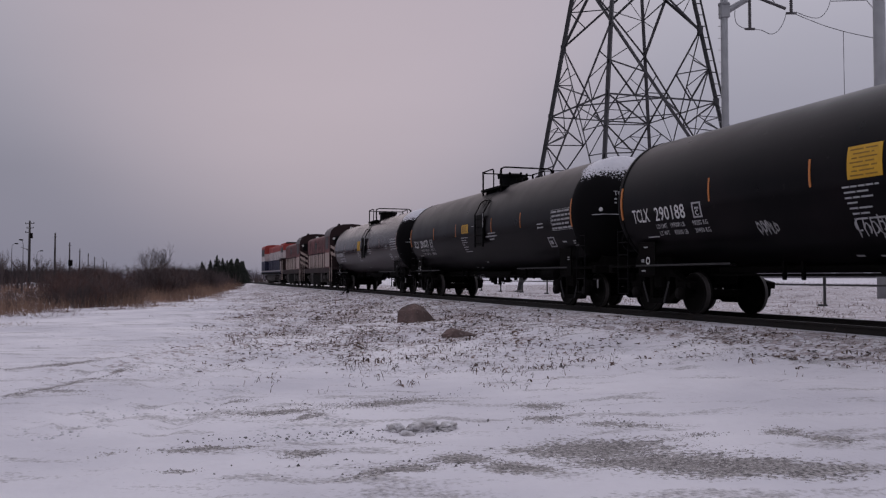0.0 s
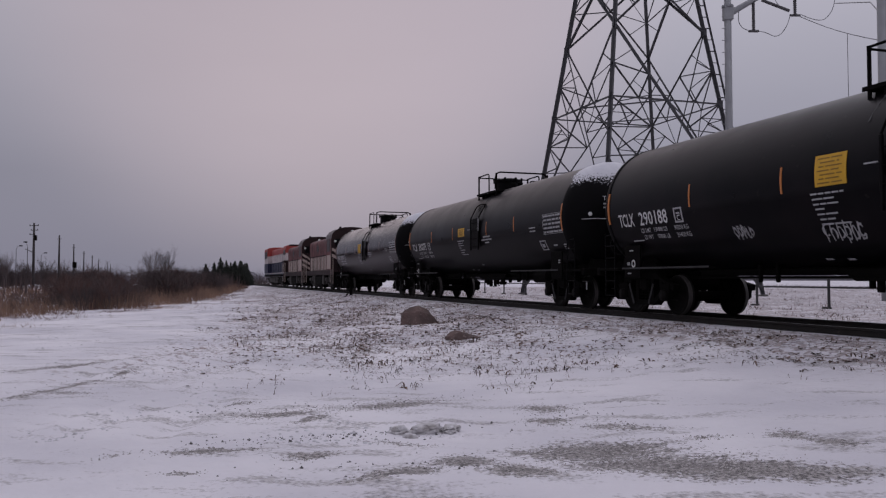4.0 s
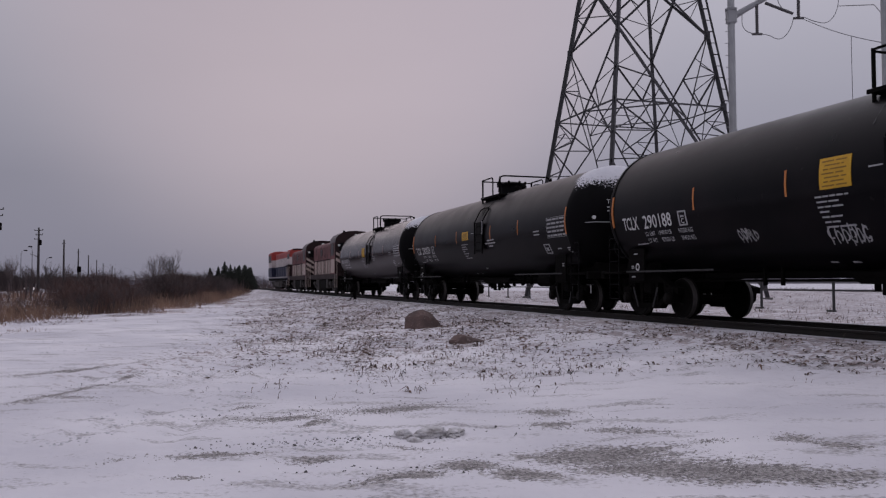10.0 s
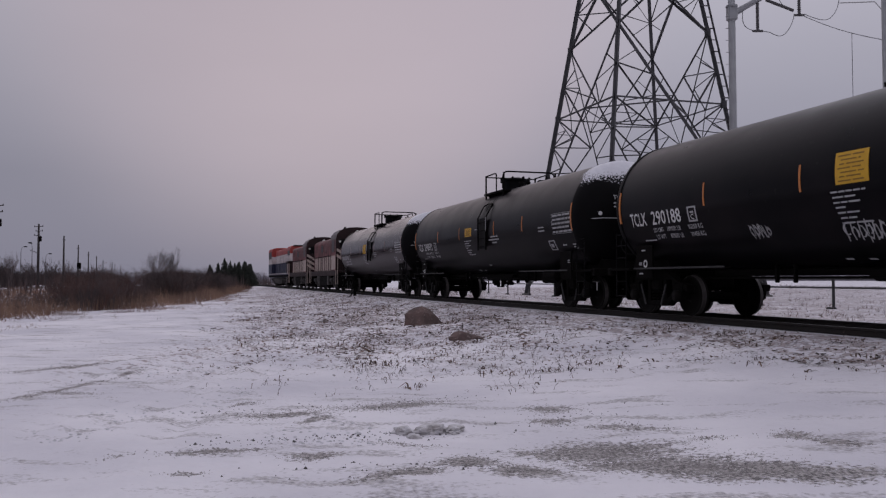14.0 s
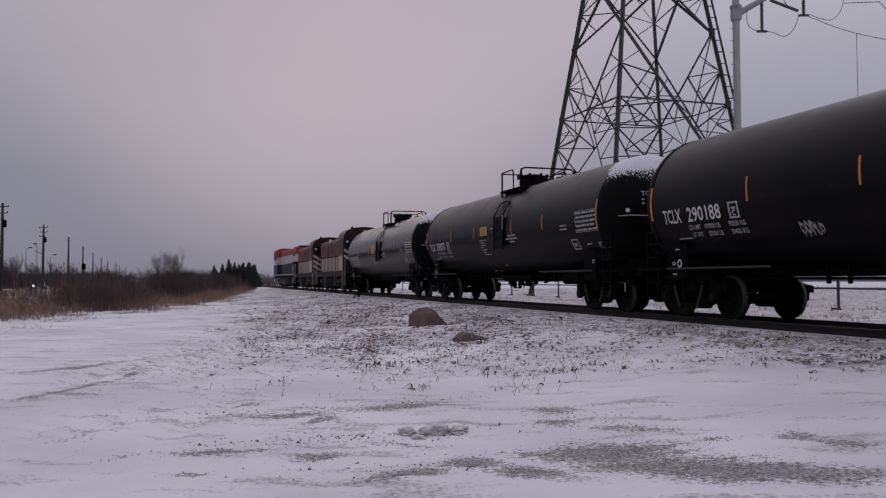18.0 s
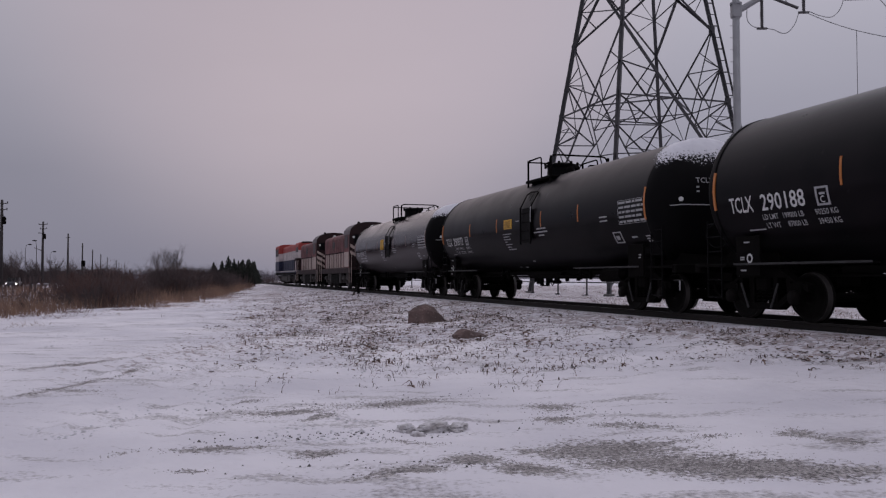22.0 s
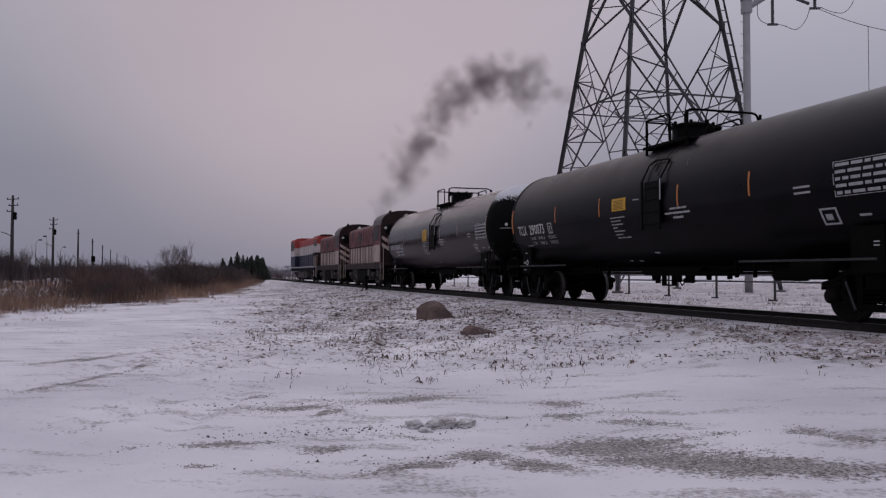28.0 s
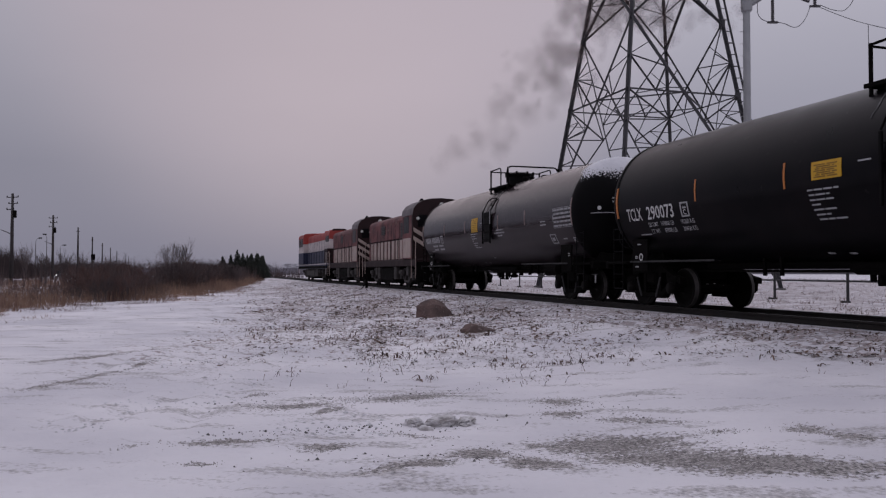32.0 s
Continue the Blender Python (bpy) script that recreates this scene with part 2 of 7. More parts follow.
WEED = material("dead_brown_weeds", (0.040, 0.028, 0.025), 0.95, second=(0.20, 0.130, 0.100), scale=3.3, amount=1.0)
NEEDLES = material("dark_spruce_needles", (0.012, 0.016, 0.012), 0.95, second=(0.026, 0.030, 0.020), scale=2.0)
ROCK = material("pinkish_granite", (0.135, 0.088, 0.078), 0.9, second=(0.085, 0.062, 0.058), scale=3.0, amount=1.0, bump=0.8, bump_scale=12.0,
                spots=(0.19, 0.145, 0.135), spot_scale=14.0, spot_at=0.6)
MAROON = material("faded_maroon_paint", (0.160, 0.040, 0.042), 0.65, second=(0.066, 0.022, 0.025), scale=1.6, amount=1.0, bump=0.05, spots=(0.16, 0.095, 0.085), spot_scale=3, spot_at=0.60)
MAROON_DARK = material("dark_maroon_paint", (0.024, 0.0095, 0.010), 0.65, second=(0.009, 0.005, 0.006), scale=1.6, spec=0.25)
CREAM = material("faded_cream_paint", (0.46, 0.37, 0.33), 0.6, second=(0.30, 0.235, 0.21), scale=2.0, spots=(0.24, 0.17, 0.15), spot_scale=5, spot_at=0.66)
LOCO_RED = material("bright_red_paint", (0.36, 0.040, 0.032), 0.55, second=(0.17, 0.026, 0.025), scale=1.5)
LOCO_WHITE = material("dirty_white_paint", (0.60, 0.53, 0.52), 0.6, second=(0.40, 0.35, 0.35), scale=1.5, amount=0.8)
# Cab roof tone: skylight on the curved roof is painted in as pale grey.
ROOF_GREY = material("skylit_grey_roof", (0.17, 0.15, 0.155), 0.7, second=(0.10, 0.085, 0.09), scale=2.0, amount=1.0)
GEAR_GREY = material("grey_running_gear", (0.050, 0.044, 0.042), 0.85, second=(0.022, 0.019, 0.018), scale=4.0, amount=1.0, bump=0.4)
LOCO_BLUE = material("dark_blue_paint", (0.018, 0.022, 0.062), 0.5, second=(0.012, 0.014, 0.036), scale=1.5)
GLASS_DARK = material("dark_cab_glass", (0.004, 0.004, 0.005), 0.35, spec=0.12)
LAMP_GLASS = material("headlight_lens", (0.65, 0.65, 0.62), 0.25)
CONCRETE = material("concrete_footing", (0.10, 0.095, 0.092), 0.9, second=(0.06, 0.056, 0.053), scale=4.0, bump=0.4)
HOUSE_WALL = material("grey_house_siding", (0.16, 0.15, 0.165), 0.8, second=(0.10, 0.095, 0.105), scale=1.0, per_object=0.3)
HOUSE_ROOF = material("thinly_snowed_roof", (0.36, 0.36, 0.39), 0.9, second=(0.14, 0.135, 0.15), scale=0.7, amount=1.0)
# Pale and bluish: the haze of distance is put into this colour.
FAR_WOODS = material("haze_tinted_woods", (0.17, 0.16, 0.185), 0.95, second=(0.25, 0.24, 0.27), scale=0.05, amount=1.0)
SMOKE = material("dark_exhaust_smoke", (0.20, 0.152, 0.148), 1.0, second=(0.26, 0.20, 0.195), scale=1.0, alpha=0.0095, spec=0.0)
SMOKE_THIN = material("thin_exhaust_smoke", (0.25, 0.205, 0.205), 1.0, second=(0.33, 0.28, 0.278), scale=1.0, alpha=0.0045, spec=0.0)
scene.cycles.transparent_max_bounces = 256


def snow_dust():
    """Thin snow that breaks up into flecks down the slope of a tank end."""
    m = material("snow_dusting", (0.74, 0.74, 0.78), 0.9, second=(0.60, 0.60, 0.65), scale=6.0, bump=0.3)
    n, l = m.node_tree.nodes, m.node_tree.links
    tc = n.new("ShaderNodeTexCoord")
    sep = n.new("ShaderNodeSeparateXYZ")
    l.new(tc.outputs["Object"], sep.inputs[0])

    def op(kind, p, q):
        k = n.new("ShaderNodeMath")
        k.operation = kind
        for i, v in enumerate((p, q)):
            if isinstance(v, float):
                k.inputs[i].default_value = v
            else:
                l.new(v, k.inputs[i])
        return k.outputs[0]

    def grain(scale, gain):
        t = n.new("ShaderNodeTexNoise")
        t.inputs["Scale"].default_value, t.inputs["Detail"].default_value = scale, 6.0
        l.new(tc.outputs["Object"], t.inputs["Vector"])
        return op("MULTIPLY", op("ADD", t.outputs["Fac"], -0.5), gain)

    high = op("MULTIPLY", op("ADD", sep.outputs["Z"], -3.46), 3.0)
    rim = op("MULTIPLY", op("MAXIMUM", op("SUBTRACT", 7.80, op("ABSOLUTE", sep.outputs["X"], 0.0)), 0.0), -2.0)
    total = op("ADD", op("ADD", high, rim), op("ADD", grain(2.2, 1.5), grain(22.0, 2.6)))
    soft = n.new("ShaderNodeMapRange")
    soft.interpolation_type = "SMOOTHSTEP"
    soft.inputs["From Min"].default_value, soft.inputs["From Max"].default_value = 0.0, 0.75
    soft.inputs["To Max"].default_value = 0.92
    l.new(total, soft.inputs["Value"])
    l.new(soft.outputs[0], n["Principled BSDF"].inputs["Alpha"])
    return m


SNOW_DUST = snow_dust()


# ---- mesh helpers ----
def thing(name, m, label, category, group="", kind=""):
    ob = new(name)
    ob.empty_display_size = 0.2
    ob.matrix_world = m
    return tagged(ob, label, category, group, kind)


def mesh_from(name, bm, mat, smooth=False):
    me = bpy.data.meshes.new(name)
    bm.normal_update()
    bm.to_mesh(me)
    bm.free()
    for mt in (mat if isinstance(mat, (list, tuple)) else [mat]):
        me.materials.append(mt)
    if smooth:
        for p in me.polygons:
            p.use_smooth = True
    return me


def part(name, bm, mat, parent, label="", smooth=False, m=None):
    me = bm if isinstance(bm, bpy.types.Mesh) else mesh_from(name, bm, mat, smooth)
    ob = new(name, me)
    ob.parent = parent
    if m is not None:
        ob.matrix_basis = m
    return tagged(ob, label)


def solid(name, bm, mat, label, category, group="", kind="", smooth=False, m=None):
    ob = new(name, mesh_from(name, bm, mat, smooth))
    if m is not None:
        ob.matrix_world = m
    return tagged(ob, label, category, group, kind)


def box(bm, x0, x1, y0, y1, z0, z1, m=None, mi=0):
    vs = [bm.verts.new((m or Matrix()) @ Vector(c)) for c in ((x0, y0, z0), (x1, y0, z0), (x1, y1, z0), (x0, y1, z0), (x0, y0, z1), (x1, y0, z1), (x1, y1, z1), (x0, y1, z1))]
    for f in ((3, 2, 1, 0), (4, 5, 6, 7), (0, 1, 5, 4), (1, 2, 6, 5), (2, 3, 7, 6), (3, 0, 4, 7)):
        bm.faces.new([vs[i] for i in f]).material_index = mi
    return bm


def rbox(bm, x0, x1, y0, y1, z0, z1, r=0.03):
    """A box with chamfered edges along x, y and z."""
    r = min(r, (x1 - x0) / 2.2, (y1 - y0) / 2.2, (z1 - z0) / 2.2)
    rings = []
    for z, k in ((z0, r), (z0 + r, 0), (z1 - r, 0), (z1, r)):
        a, b, c, d = x0 + k, x1 - k, y0 + k, y1 - k
        pts = ((a + r, c), (b - r, c), (b, c + r), (b, d - r), (b - r, d), (a + r, d), (a, d - r), (a, c + r))
        rings.append([bm.verts.new((x, y, z)) for x, y in pts])
    bm.faces.new(rings[0][::-1])
    bm.faces.new(rings[-1])
    for lo, hi in zip(rings, rings[1:]):
        for i in range(8):
            bm.faces.new((lo[i], lo[(i + 1) % 8], hi[(i + 1) % 8], hi[i]))
    return bm


def tube(bm, pts, r, n=8, r1=None, cap=True):
    """A round bar through the points, tapering from r to r1."""
    pts = [Vector(p) for p in pts]
    r1 = r if r1 is None else r1
    rings = []
    for i, p in enumerate(pts):
        d = (pts[min(i + 1, len(pts) - 1)] - pts[max(i - 1, 0)]).normalized()
        a = d.orthogonal().normalized() if not rings else (last - d * last.dot(d)).normalized()
        last = a
        b = d.cross(a)
        rr = r + (r1 - r) * i / max(1, len(pts) - 1)
        rings.append([bm.verts.new(p + (a * math.cos(2 * math.pi * k / n) + b * math.sin(2 * math.pi * k / n)) * rr) for k in range(n)])
    for lo, hi in zip(rings, rings[1:]):
        for k in range(n):
            bm.faces.new((lo[k], lo[(k + 1) % n], hi[(k + 1) % n], hi[k]))
    if cap:
        bm.faces.new(rings[0][::-1])
        bm.faces.new(rings[-1])
    return bm


def lathe(bm, profile, n=32, axis="y", closed_ends=True, mi=0):
    """Turns (radius, along) pairs round the axis."""
    rings = []
    for r, a in profile:
        ring = []
        for k in range(n):
            c, s = math.cos(2 * math.pi * k / n) * r, math.sin(2 * math.pi * k / n) * r
            ring.append(bm.verts.new({"x": (a, c, s), "y": (s, a, c), "z": (c, s, a)}[axis]))
        rings.append(ring)
    for lo, hi in zip(rings, rings[1:]):
        for k in range(n):
            bm.faces.new((lo[k], lo[(k + 1) % n], hi[(k + 1) % n], hi[k])).material_index = mi
    if closed_ends:
        bm.faces.new(rings[0][::-1]).material_index = mi
        bm.faces.new(rings[-1]).material_index = mi
    return bm


def prism(bm, outline, y0, y1, mi=0):
    """A plate cut along an (x, z) outline, from y0 to y1."""
    a = [bm.verts.new((x, y0, z)) for x, z in outline]
    b = [bm.verts.new((x, y1, z)) for x, z in outline]
    bm.faces.new(a).material_index = mi
    bm.faces.new(b[::-1]).material_index = mi
    k = len(a)
    for i in range(k):
        bm.faces.new((a[(i + 1) % k], a[i], b[i], b[(i + 1) % k])).material_index = mi
    return bm


def extrude_x(bm, outline, x0, x1):
    """A body with a (y, z) section, from x0 to x1."""
    a = [bm.verts.new((x0, y, z)) for y, z in outline]
    b = [bm.verts.new((x1, y, z)) for y, z in outline]
    bm.faces.new(a[::-1])
    bm.faces.new(b)
    k = len(a)
    for i in range(k):
        bm.faces.new((a[i], a[(i + 1) % k], b[(i + 1) % k], b[i]))
    return bm


def B():
    return bmesh.new()


def text_mesh(name, words, size, mat, bend=None, thick=True):
    """Flat lettering as a mesh, in x to the right and y up; bend maps each vertex to its place."""
    cu = bpy.data.curves.new(name, "FONT")
    cu.body, cu.size = words, size
    cu.resolution_u = 2
    cu.offset = 0.011 * size if thick else 0.0
    ob = bpy.data.objects.new(name, cu)
    scene.collection.objects.link(ob)
    bpy.context.view_layer.update()
    me = bpy.data.meshes.new_from_object(ob.evaluated_get(bpy.context.evaluated_depsgraph_get()))
    bpy.data.objects.remove(ob)
    bpy.data.curves.remove(cu)
    if bend:
        for v in me.vertices:
            v.co = bend(v.co)
    me.materials.clear()
    me.materials.append(mat)
    return me


CAR_PAINT = material("dark_car_paint", (0.05, 0.05, 0.06), 0.35)
ASPHALT = material("wet_asphalt", (0.055, 0.055, 0.06), 0.7, second=(0.30, 0.30, 0.33), scale=0.4, amount=0.8)
CLOD = material("dirty_snow_crust", (0.72, 0.72, 0.76), 0.9, second=(0.42, 0.41, 0.42), scale=6.0, amount=1.0, bump=0.6)
WET_STONE = material("dark_wet_stones", (0.050, 0.046, 0.048), 0.6, second=(0.10, 0.092, 0.09), scale=9.0, amount=1.0)
PEBBLE = material("pale_gravel_stones", (0.205, 0.190, 0.183), 0.9, second=(0.42, 0.395, 0.385), scale=7.0, amount=1.0)
BEAM = bpy.data.materials.new("lit_headlight")
BEAM.use_nodes = True
BEAM.node_tree.nodes["Principled BSDF"].inputs["Emission Color"].default_value = (1.0, 0.93, 0.82, 1)
BEAM.node_tree.nodes["Principled BSDF"].inputs["Emission Strength"].default_value = 6.0


# ---- ground: one sheet to the horizon ----
def ground_z(x, y):
    d, s = lateral(x, y)
    if d > 0:
        pts = ((0, -0.32), (1.75, -0.32), (2.4, -0.32), (4.5, -0.50), (8.0, -0.66), (30, -0.68), (5000, -0.70))
    else:
        pts = ((0, -0.32), (1.75, -0.32), (3.2, -0.34), (12, -0.32), (40, -0.30), (90, -0.45), (5000, -0.70))
    a = abs(d)
    for (a0, z0), (a1, z1) in zip(pts, pts[1:]):
        if a <= a1:
            k = (a - a0) / (a1 - a0)
            z = z0 + (z1 - z0) * k
            break
    r = math.hypot(x, y)
    soft = min(1.0, max(0.0, (a - 2.6) / 1.5))
    z += soft * 0.050 * noise.noise((x * 0.55, y * 0.45, 3.1)) + soft * 0.026 * noise.noise((x * 1.9, y * 1.3, 7.7))
    if 9 < y < 60 and 2.6 < d < 16:
        soft *= min(1.0, max(0.0, (y - 9.5) / 4)) * min(1.0, max(0.0, (14 - d) / 4)) * min(1.0, (60 - y) / 15)
        z += soft * 0.045 * noise.noise((x * 2.2, y * 2.2, 11.0)) + soft * 0.034 * noise.noise((x * 5.0, y * 5.0, 2.0))
    if r < 40:
        rough = math.exp(-((x + 5.0) / 1.7) ** 2 - ((y - 17.5) / 5.5) ** 2)
        z += rough * (0.075 * noise.noise((x * 2.6, y * 1.9, 31.0)) + 0.04 * noise.noise((x * 6.0, y * 4.5, 13.0)))
    if r < 60:
        z += soft * 0.010 * noise.noise((x * 9.0, y * 9.0, 1.7))
    return z + rut(x, y)


# bare gravel: middle x, y, half length and half width, turn, strength
PATCHES = ((1.44, 7.27, 0.68, 0.37, -1, 1), (1.71, 6.69, 0.81, 0.4, -19, 1), (2.38, 6.22, 0.62, 0.28, -8, 1), (2.1, 6.42, 0.36, 0.20, -10, 0.95), (0.21, 6.73, 0.25, 0.26, -16, 0.95), (0.6, 6.43, 0.3, 0.19, -1, 0.95), (3.18, 7.56, 0.21, 0.24, -21, 0.9), (3.41, 7.13, 0.28, 0.15, -41, 0.85), (1.18, 9.35, 0.37, 0.29, -37, 0.85), (1.12, 8.72, 0.25, 0.23, -19, 0.85), (1.8, 8.22, 0.57, 0.17, -25, 0.72), (-0.36, 6.3, 0.47, 0.12, 34, 0.8), (-0.17, 6.37, 0.24, 0.13, 29, 0.85), (-1.13, 6.97, 0.28, 0.18, 37, 0.85))
# thin streaks scraped by tyres and feet
STREAKS = ((-1.71, 9.02, 0.62, 0.25, 18, 0.78), (-0.73, 9.66, 0.87, 0.31, 26, 0.8), (-1.37, 8.73, 0.38, 0.11, 62, 0.78), (-2.4, 9.87, 0.24, 0.18, -1, 0.75), (-2.0, 7.13, 0.57, 0.13, 21, 0.78), (-2.01, 6.35, 0.16, 0.09, 10, 0.8), (-2.78, 6.92, 0.23, 0.07, 54, 0.75), (-5.23, 11.14, 1.08, 0.12, 74, 0.85), (-5.0, 12.91, 0.91, 0.07, 93, 0.85), (-6.28, 14.0, 1.27, 0.22, 55, 0.8), (-4.94, 10.79, 0.65, 0.22, -22, 0.7), (-0.39, 7.6, 0.46, 0.1, -23, 0.75), (2.4, 7.53, 0.29, 0.13, 5, 0.7), (-3.5, 14.66, 1.09, 0.11, 77, 0.7))
GRAVEL = PATCHES + STREAKS


def gravel_mask(x, y):
    best = 0.0
    for gx, gy, hx, hy, turn, strong in GRAVEL:
        if abs(x - gx) < 2.6 and abs(y - gy) < 2.6:
            c, s = math.cos(radians(turn)), math.sin(radians(turn))
            u, v = (x - gx) * c + (y - gy) * s, (y - gy) * c - (x - gx) * s
            best = max(best, strong - 0.44 * math.hypot(u / hx, v / hy))
    return max(0.0, best)


def rut(x, y):
    """Scuffed tracks and clods in the thin snow, running away over the lot."""
    if not (5 < y < 26 and -9 < x < 6):
        return 0.0
    z = 0.0
    for x0, slope, w in ((-5.55, 0.02, 0.16), (-4.0, 0.06, 0.16), (-2.7, -0.02, 0.20), (-3.3, 0.16, 0.18)):
        u = (x - x0 - slope * (y - 10) - 0.25 * noise.noise((y * 0.35, x0, 0))) / w
        if abs(u) < 2.5:
            z += math.exp(-u * u) * (-0.022 + 0.030 * noise.noise((x * 5, y * 3.2, x0))) + 0.012 * math.exp(-(abs(u) - 1.4) ** 2 * 4)
    return z * min(1.0, (y - 5) / 3) * min(1.0, (26 - y) / 8)


def bank_z(d, x=0.0):
    """Snow swept up against the near rail and over the ends of the ties."""
    pts = ((0.83, -0.24), (0.86, -0.135), (1.3, -0.125), (1.8, -0.16), (2.4, -0.28), (3.0, -0.42))
    for (a0, z0), (a1, z1) in zip(pts, pts[1:]):
        if d <= a1:
            return z0 + (z1 - z0) * (d - a0) / (a1 - a0)
    return -9.0


def surface_z(x, y):
    d, s = lateral(x, y)
    return max(ground_z(x, y), bank_z(d)) if 0.86 < d < 3.0 else ground_z(x, y)


def litter_mask(x, y):
    """How much dead grass shows through the snow: most between the lot and the track, streaks in the field beyond."""
    d, s = lateral(x, y)
    if d < -1.6:
        return 1.35 + 0.6 * noise.noise((s * 0.10, d * 0.55, 2.0)) if d > -70 else 0.3
    if d < 1.6 or y < 9:
        return 0.0
    clump = noise.noise((x * 0.5, y * 0.35, 9.0)) + 0.5 * noise.noise((x * 1.7, y * 1.2, 4.0))
    left = x + 4.6 + (y - 11.3) * 0.235 + 1.4 * noise.noise((y * 0.5, 1.0, 0))
    side = min(1.0, max(0.0, left / 3.0))
    if d < 4.0:
        front = 1.0
    else:
        front = min(1.0, max(0.0, (y - 12.4 - 0.8 * noise.noise((x * 0.8, 0, 2.0))) / 5.0))
    if x > 2.6 and d > 2.4:
        front *= max(0.12, 1.0 - (d - 2.4) * 1.1)
    crust = 0.62 * math.exp(-((x + 5.0) / 1.7) ** 2 - ((y - 17.5) / 5.5) ** 2)
    return max(crust, side * front * (0.62 + 0.55 * clump) * (1 + 0.9 * min(1.0, max(0.0, (y - 15) / 9))))


def build_ground():
    radii = [0.0, 1.0, 2.0, 3.0, 4.0]
    while radii[-1] < 4500:
        r = radii[-1]
        radii.append(r + max(0.065, r * 0.011 if r < 60 else r * 0.09))
    angles = [a for a in range(36, 325, 6)]
    fine = []
    a = -36.0
    while a < 36:
        fine.append(a)
        a += 0.3
    turns = fine + [float(v) for v in angles]
    verts, faces, mask, litter = [(0.0, 0.0, ground_z(0, 0))], [], [0.0], [0.0]
    n = len(turns)
    for r in radii[1:]:
        for a in turns:
            x, y = r * math.sin(radians(a)), r * math.cos(radians(a))
            verts.append((x, y, ground_z(x, y)))
            mask.append(gravel_mask(x, y) if r < 40 else 0.0)
            litter.append(litter_mask(x, y) if r < 120 and abs(a) < 36 else 0.0)
    for k in range(n):
        faces.append((0, 1 + (k + 1) % n, 1 + k))
    for i in range(len(radii) - 2):
        lo, hi = 1 + i * n, 1 + (i + 1) * n
        for k in range(n):
            k2 = (k + 1) % n
            faces.append((lo + k, lo + k2, hi + k2, hi + k))
    me = bpy.data.meshes.new("ground")
    me.from_pydata(verts, [], faces)
    at = me.attributes.new("bare", "FLOAT", "POINT")
    at.data.foreach_set("value", mask)
    at = me.attributes.new("litter", "FLOAT", "POINT")
    at.data.foreach_set("value", litter)
    for p in me.polygons:
        p.use_smooth = True
    if me.polygons[5000].normal.z < 0:
        me.flip_normals()
    m = bpy.data.materials.new("snowy_ground")
    m.use_nodes = True
    nn, l = m.node_tree.nodes, m.node_tree.links
    bsdf = nn["Principled BSDF"]
    tc = nn.new("ShaderNodeTexCoord")

    def noise_node(scale, detail=6.0, stretch=None, turn=0.0):
        t = nn.new("ShaderNodeTexNoise")
        t.inputs["Scale"].default_value, t.inputs["Detail"].default_value = scale, detail
        src = tc.outputs["Object"]
        if stretch:
            mp = nn.new("ShaderNodeMapping")
            mp.inputs["Scale"].default_value = stretch
            mp.inputs["Rotation"].default_value = (0, 0, turn)
            l.new(src, mp.inputs[0])
            src = mp.outputs[0]
        l.new(src, t.inputs["Vector"])
        return t.outputs["Fac"]

    def ranged(value, lo, hi, to=(0.0, 1.0)):
        r = nn.new("ShaderNodeMapRange")
        r.inputs["From Min"].default_value, r.inputs["From Max"].default_value = lo, hi
        r.inputs["To Min"].default_value, r.inputs["To Max"].default_value = to
        l.new(value, r.inputs["Value"])
        return r.outputs[0]

    def math_node(op, a, b):
        q = nn.new("ShaderNodeMath")
        q.operation = op
        for i, v in enumerate((a, b)):
            if isinstance(v, float):
                q.inputs[i].default_value = v
            else:
                l.new(v, q.inputs[i])
        return q.outputs[0]

    def mix(f, a, b):
        q = nn.new("ShaderNodeMix")
        q.data_type = "RGBA"
        l.new(f, q.inputs["Factor"])
        for k, v in (("A", a), ("B", b)):
            if isinstance(v, tuple):
                q.inputs[k].default_value = (*v, 1)
            else:
                l.new(v, q.inputs[k])
        return q.outputs["Result"]

    snow = mix(ranged(noise_node(0.35), 0.35, 0.65), (0.785, 0.765, 0.795), (0.605, 0.592, 0.635))
    snow = mix(ranged(noise_node(6.0, 8.0), 0.60, 0.80, (0.0, 0.22)), snow, (0.50, 0.48, 0.49))
    grit = mix(ranged(noise_node(30.0, 3.0), 0.38, 0.60), (0.088, 0.082, 0.079), (0.43, 0.405, 0.395))
    attr = nn.new("ShaderNodeAttribute")
    attr.attribute_name = "bare"
    streak = noise_node(1.0, 7.0, (0.9, 3.0, 1), 0.16)
    speckle = noise_node(21.0, 5.0)
    edge = math_node("ADD", attr.outputs["Fac"], math_node("MULTIPLY", math_node("ADD", streak, -0.5), 1.15))
    edge = math_node("ADD", edge, math_node("MULTIPLY", math_node("ADD", speckle, -0.5), 1.3))
    bare = ranged(edge, 0.46, 0.66, (0.0, 0.95))
    near_tracks = ranged(math_node("ADD", streak, math_node("MULTIPLY", math_node("ADD", speckle, -0.5), 0.5)), 0.56, 0.69, (0.0, 0.62))
    colour = mix(math_node("MAXIMUM", bare, near_tracks), snow, grit)
    grass_at = nn.new("ShaderNodeAttribute")
    grass_at.attribute_name = "litter"
    tufts = math_node("ADD", math_node("MULTIPLY", noise_node(9.0, 6.0), 0.55), math_node("MULTIPLY", noise_node(2.6, 5.0, (0.7, 1.6, 1), 0.1), 0.45))
    straw = mix(ranged(noise_node(17.0, 3.0), 0.40, 0.62), (0.080, 0.054, 0.048), (0.30, 0.205, 0.175))
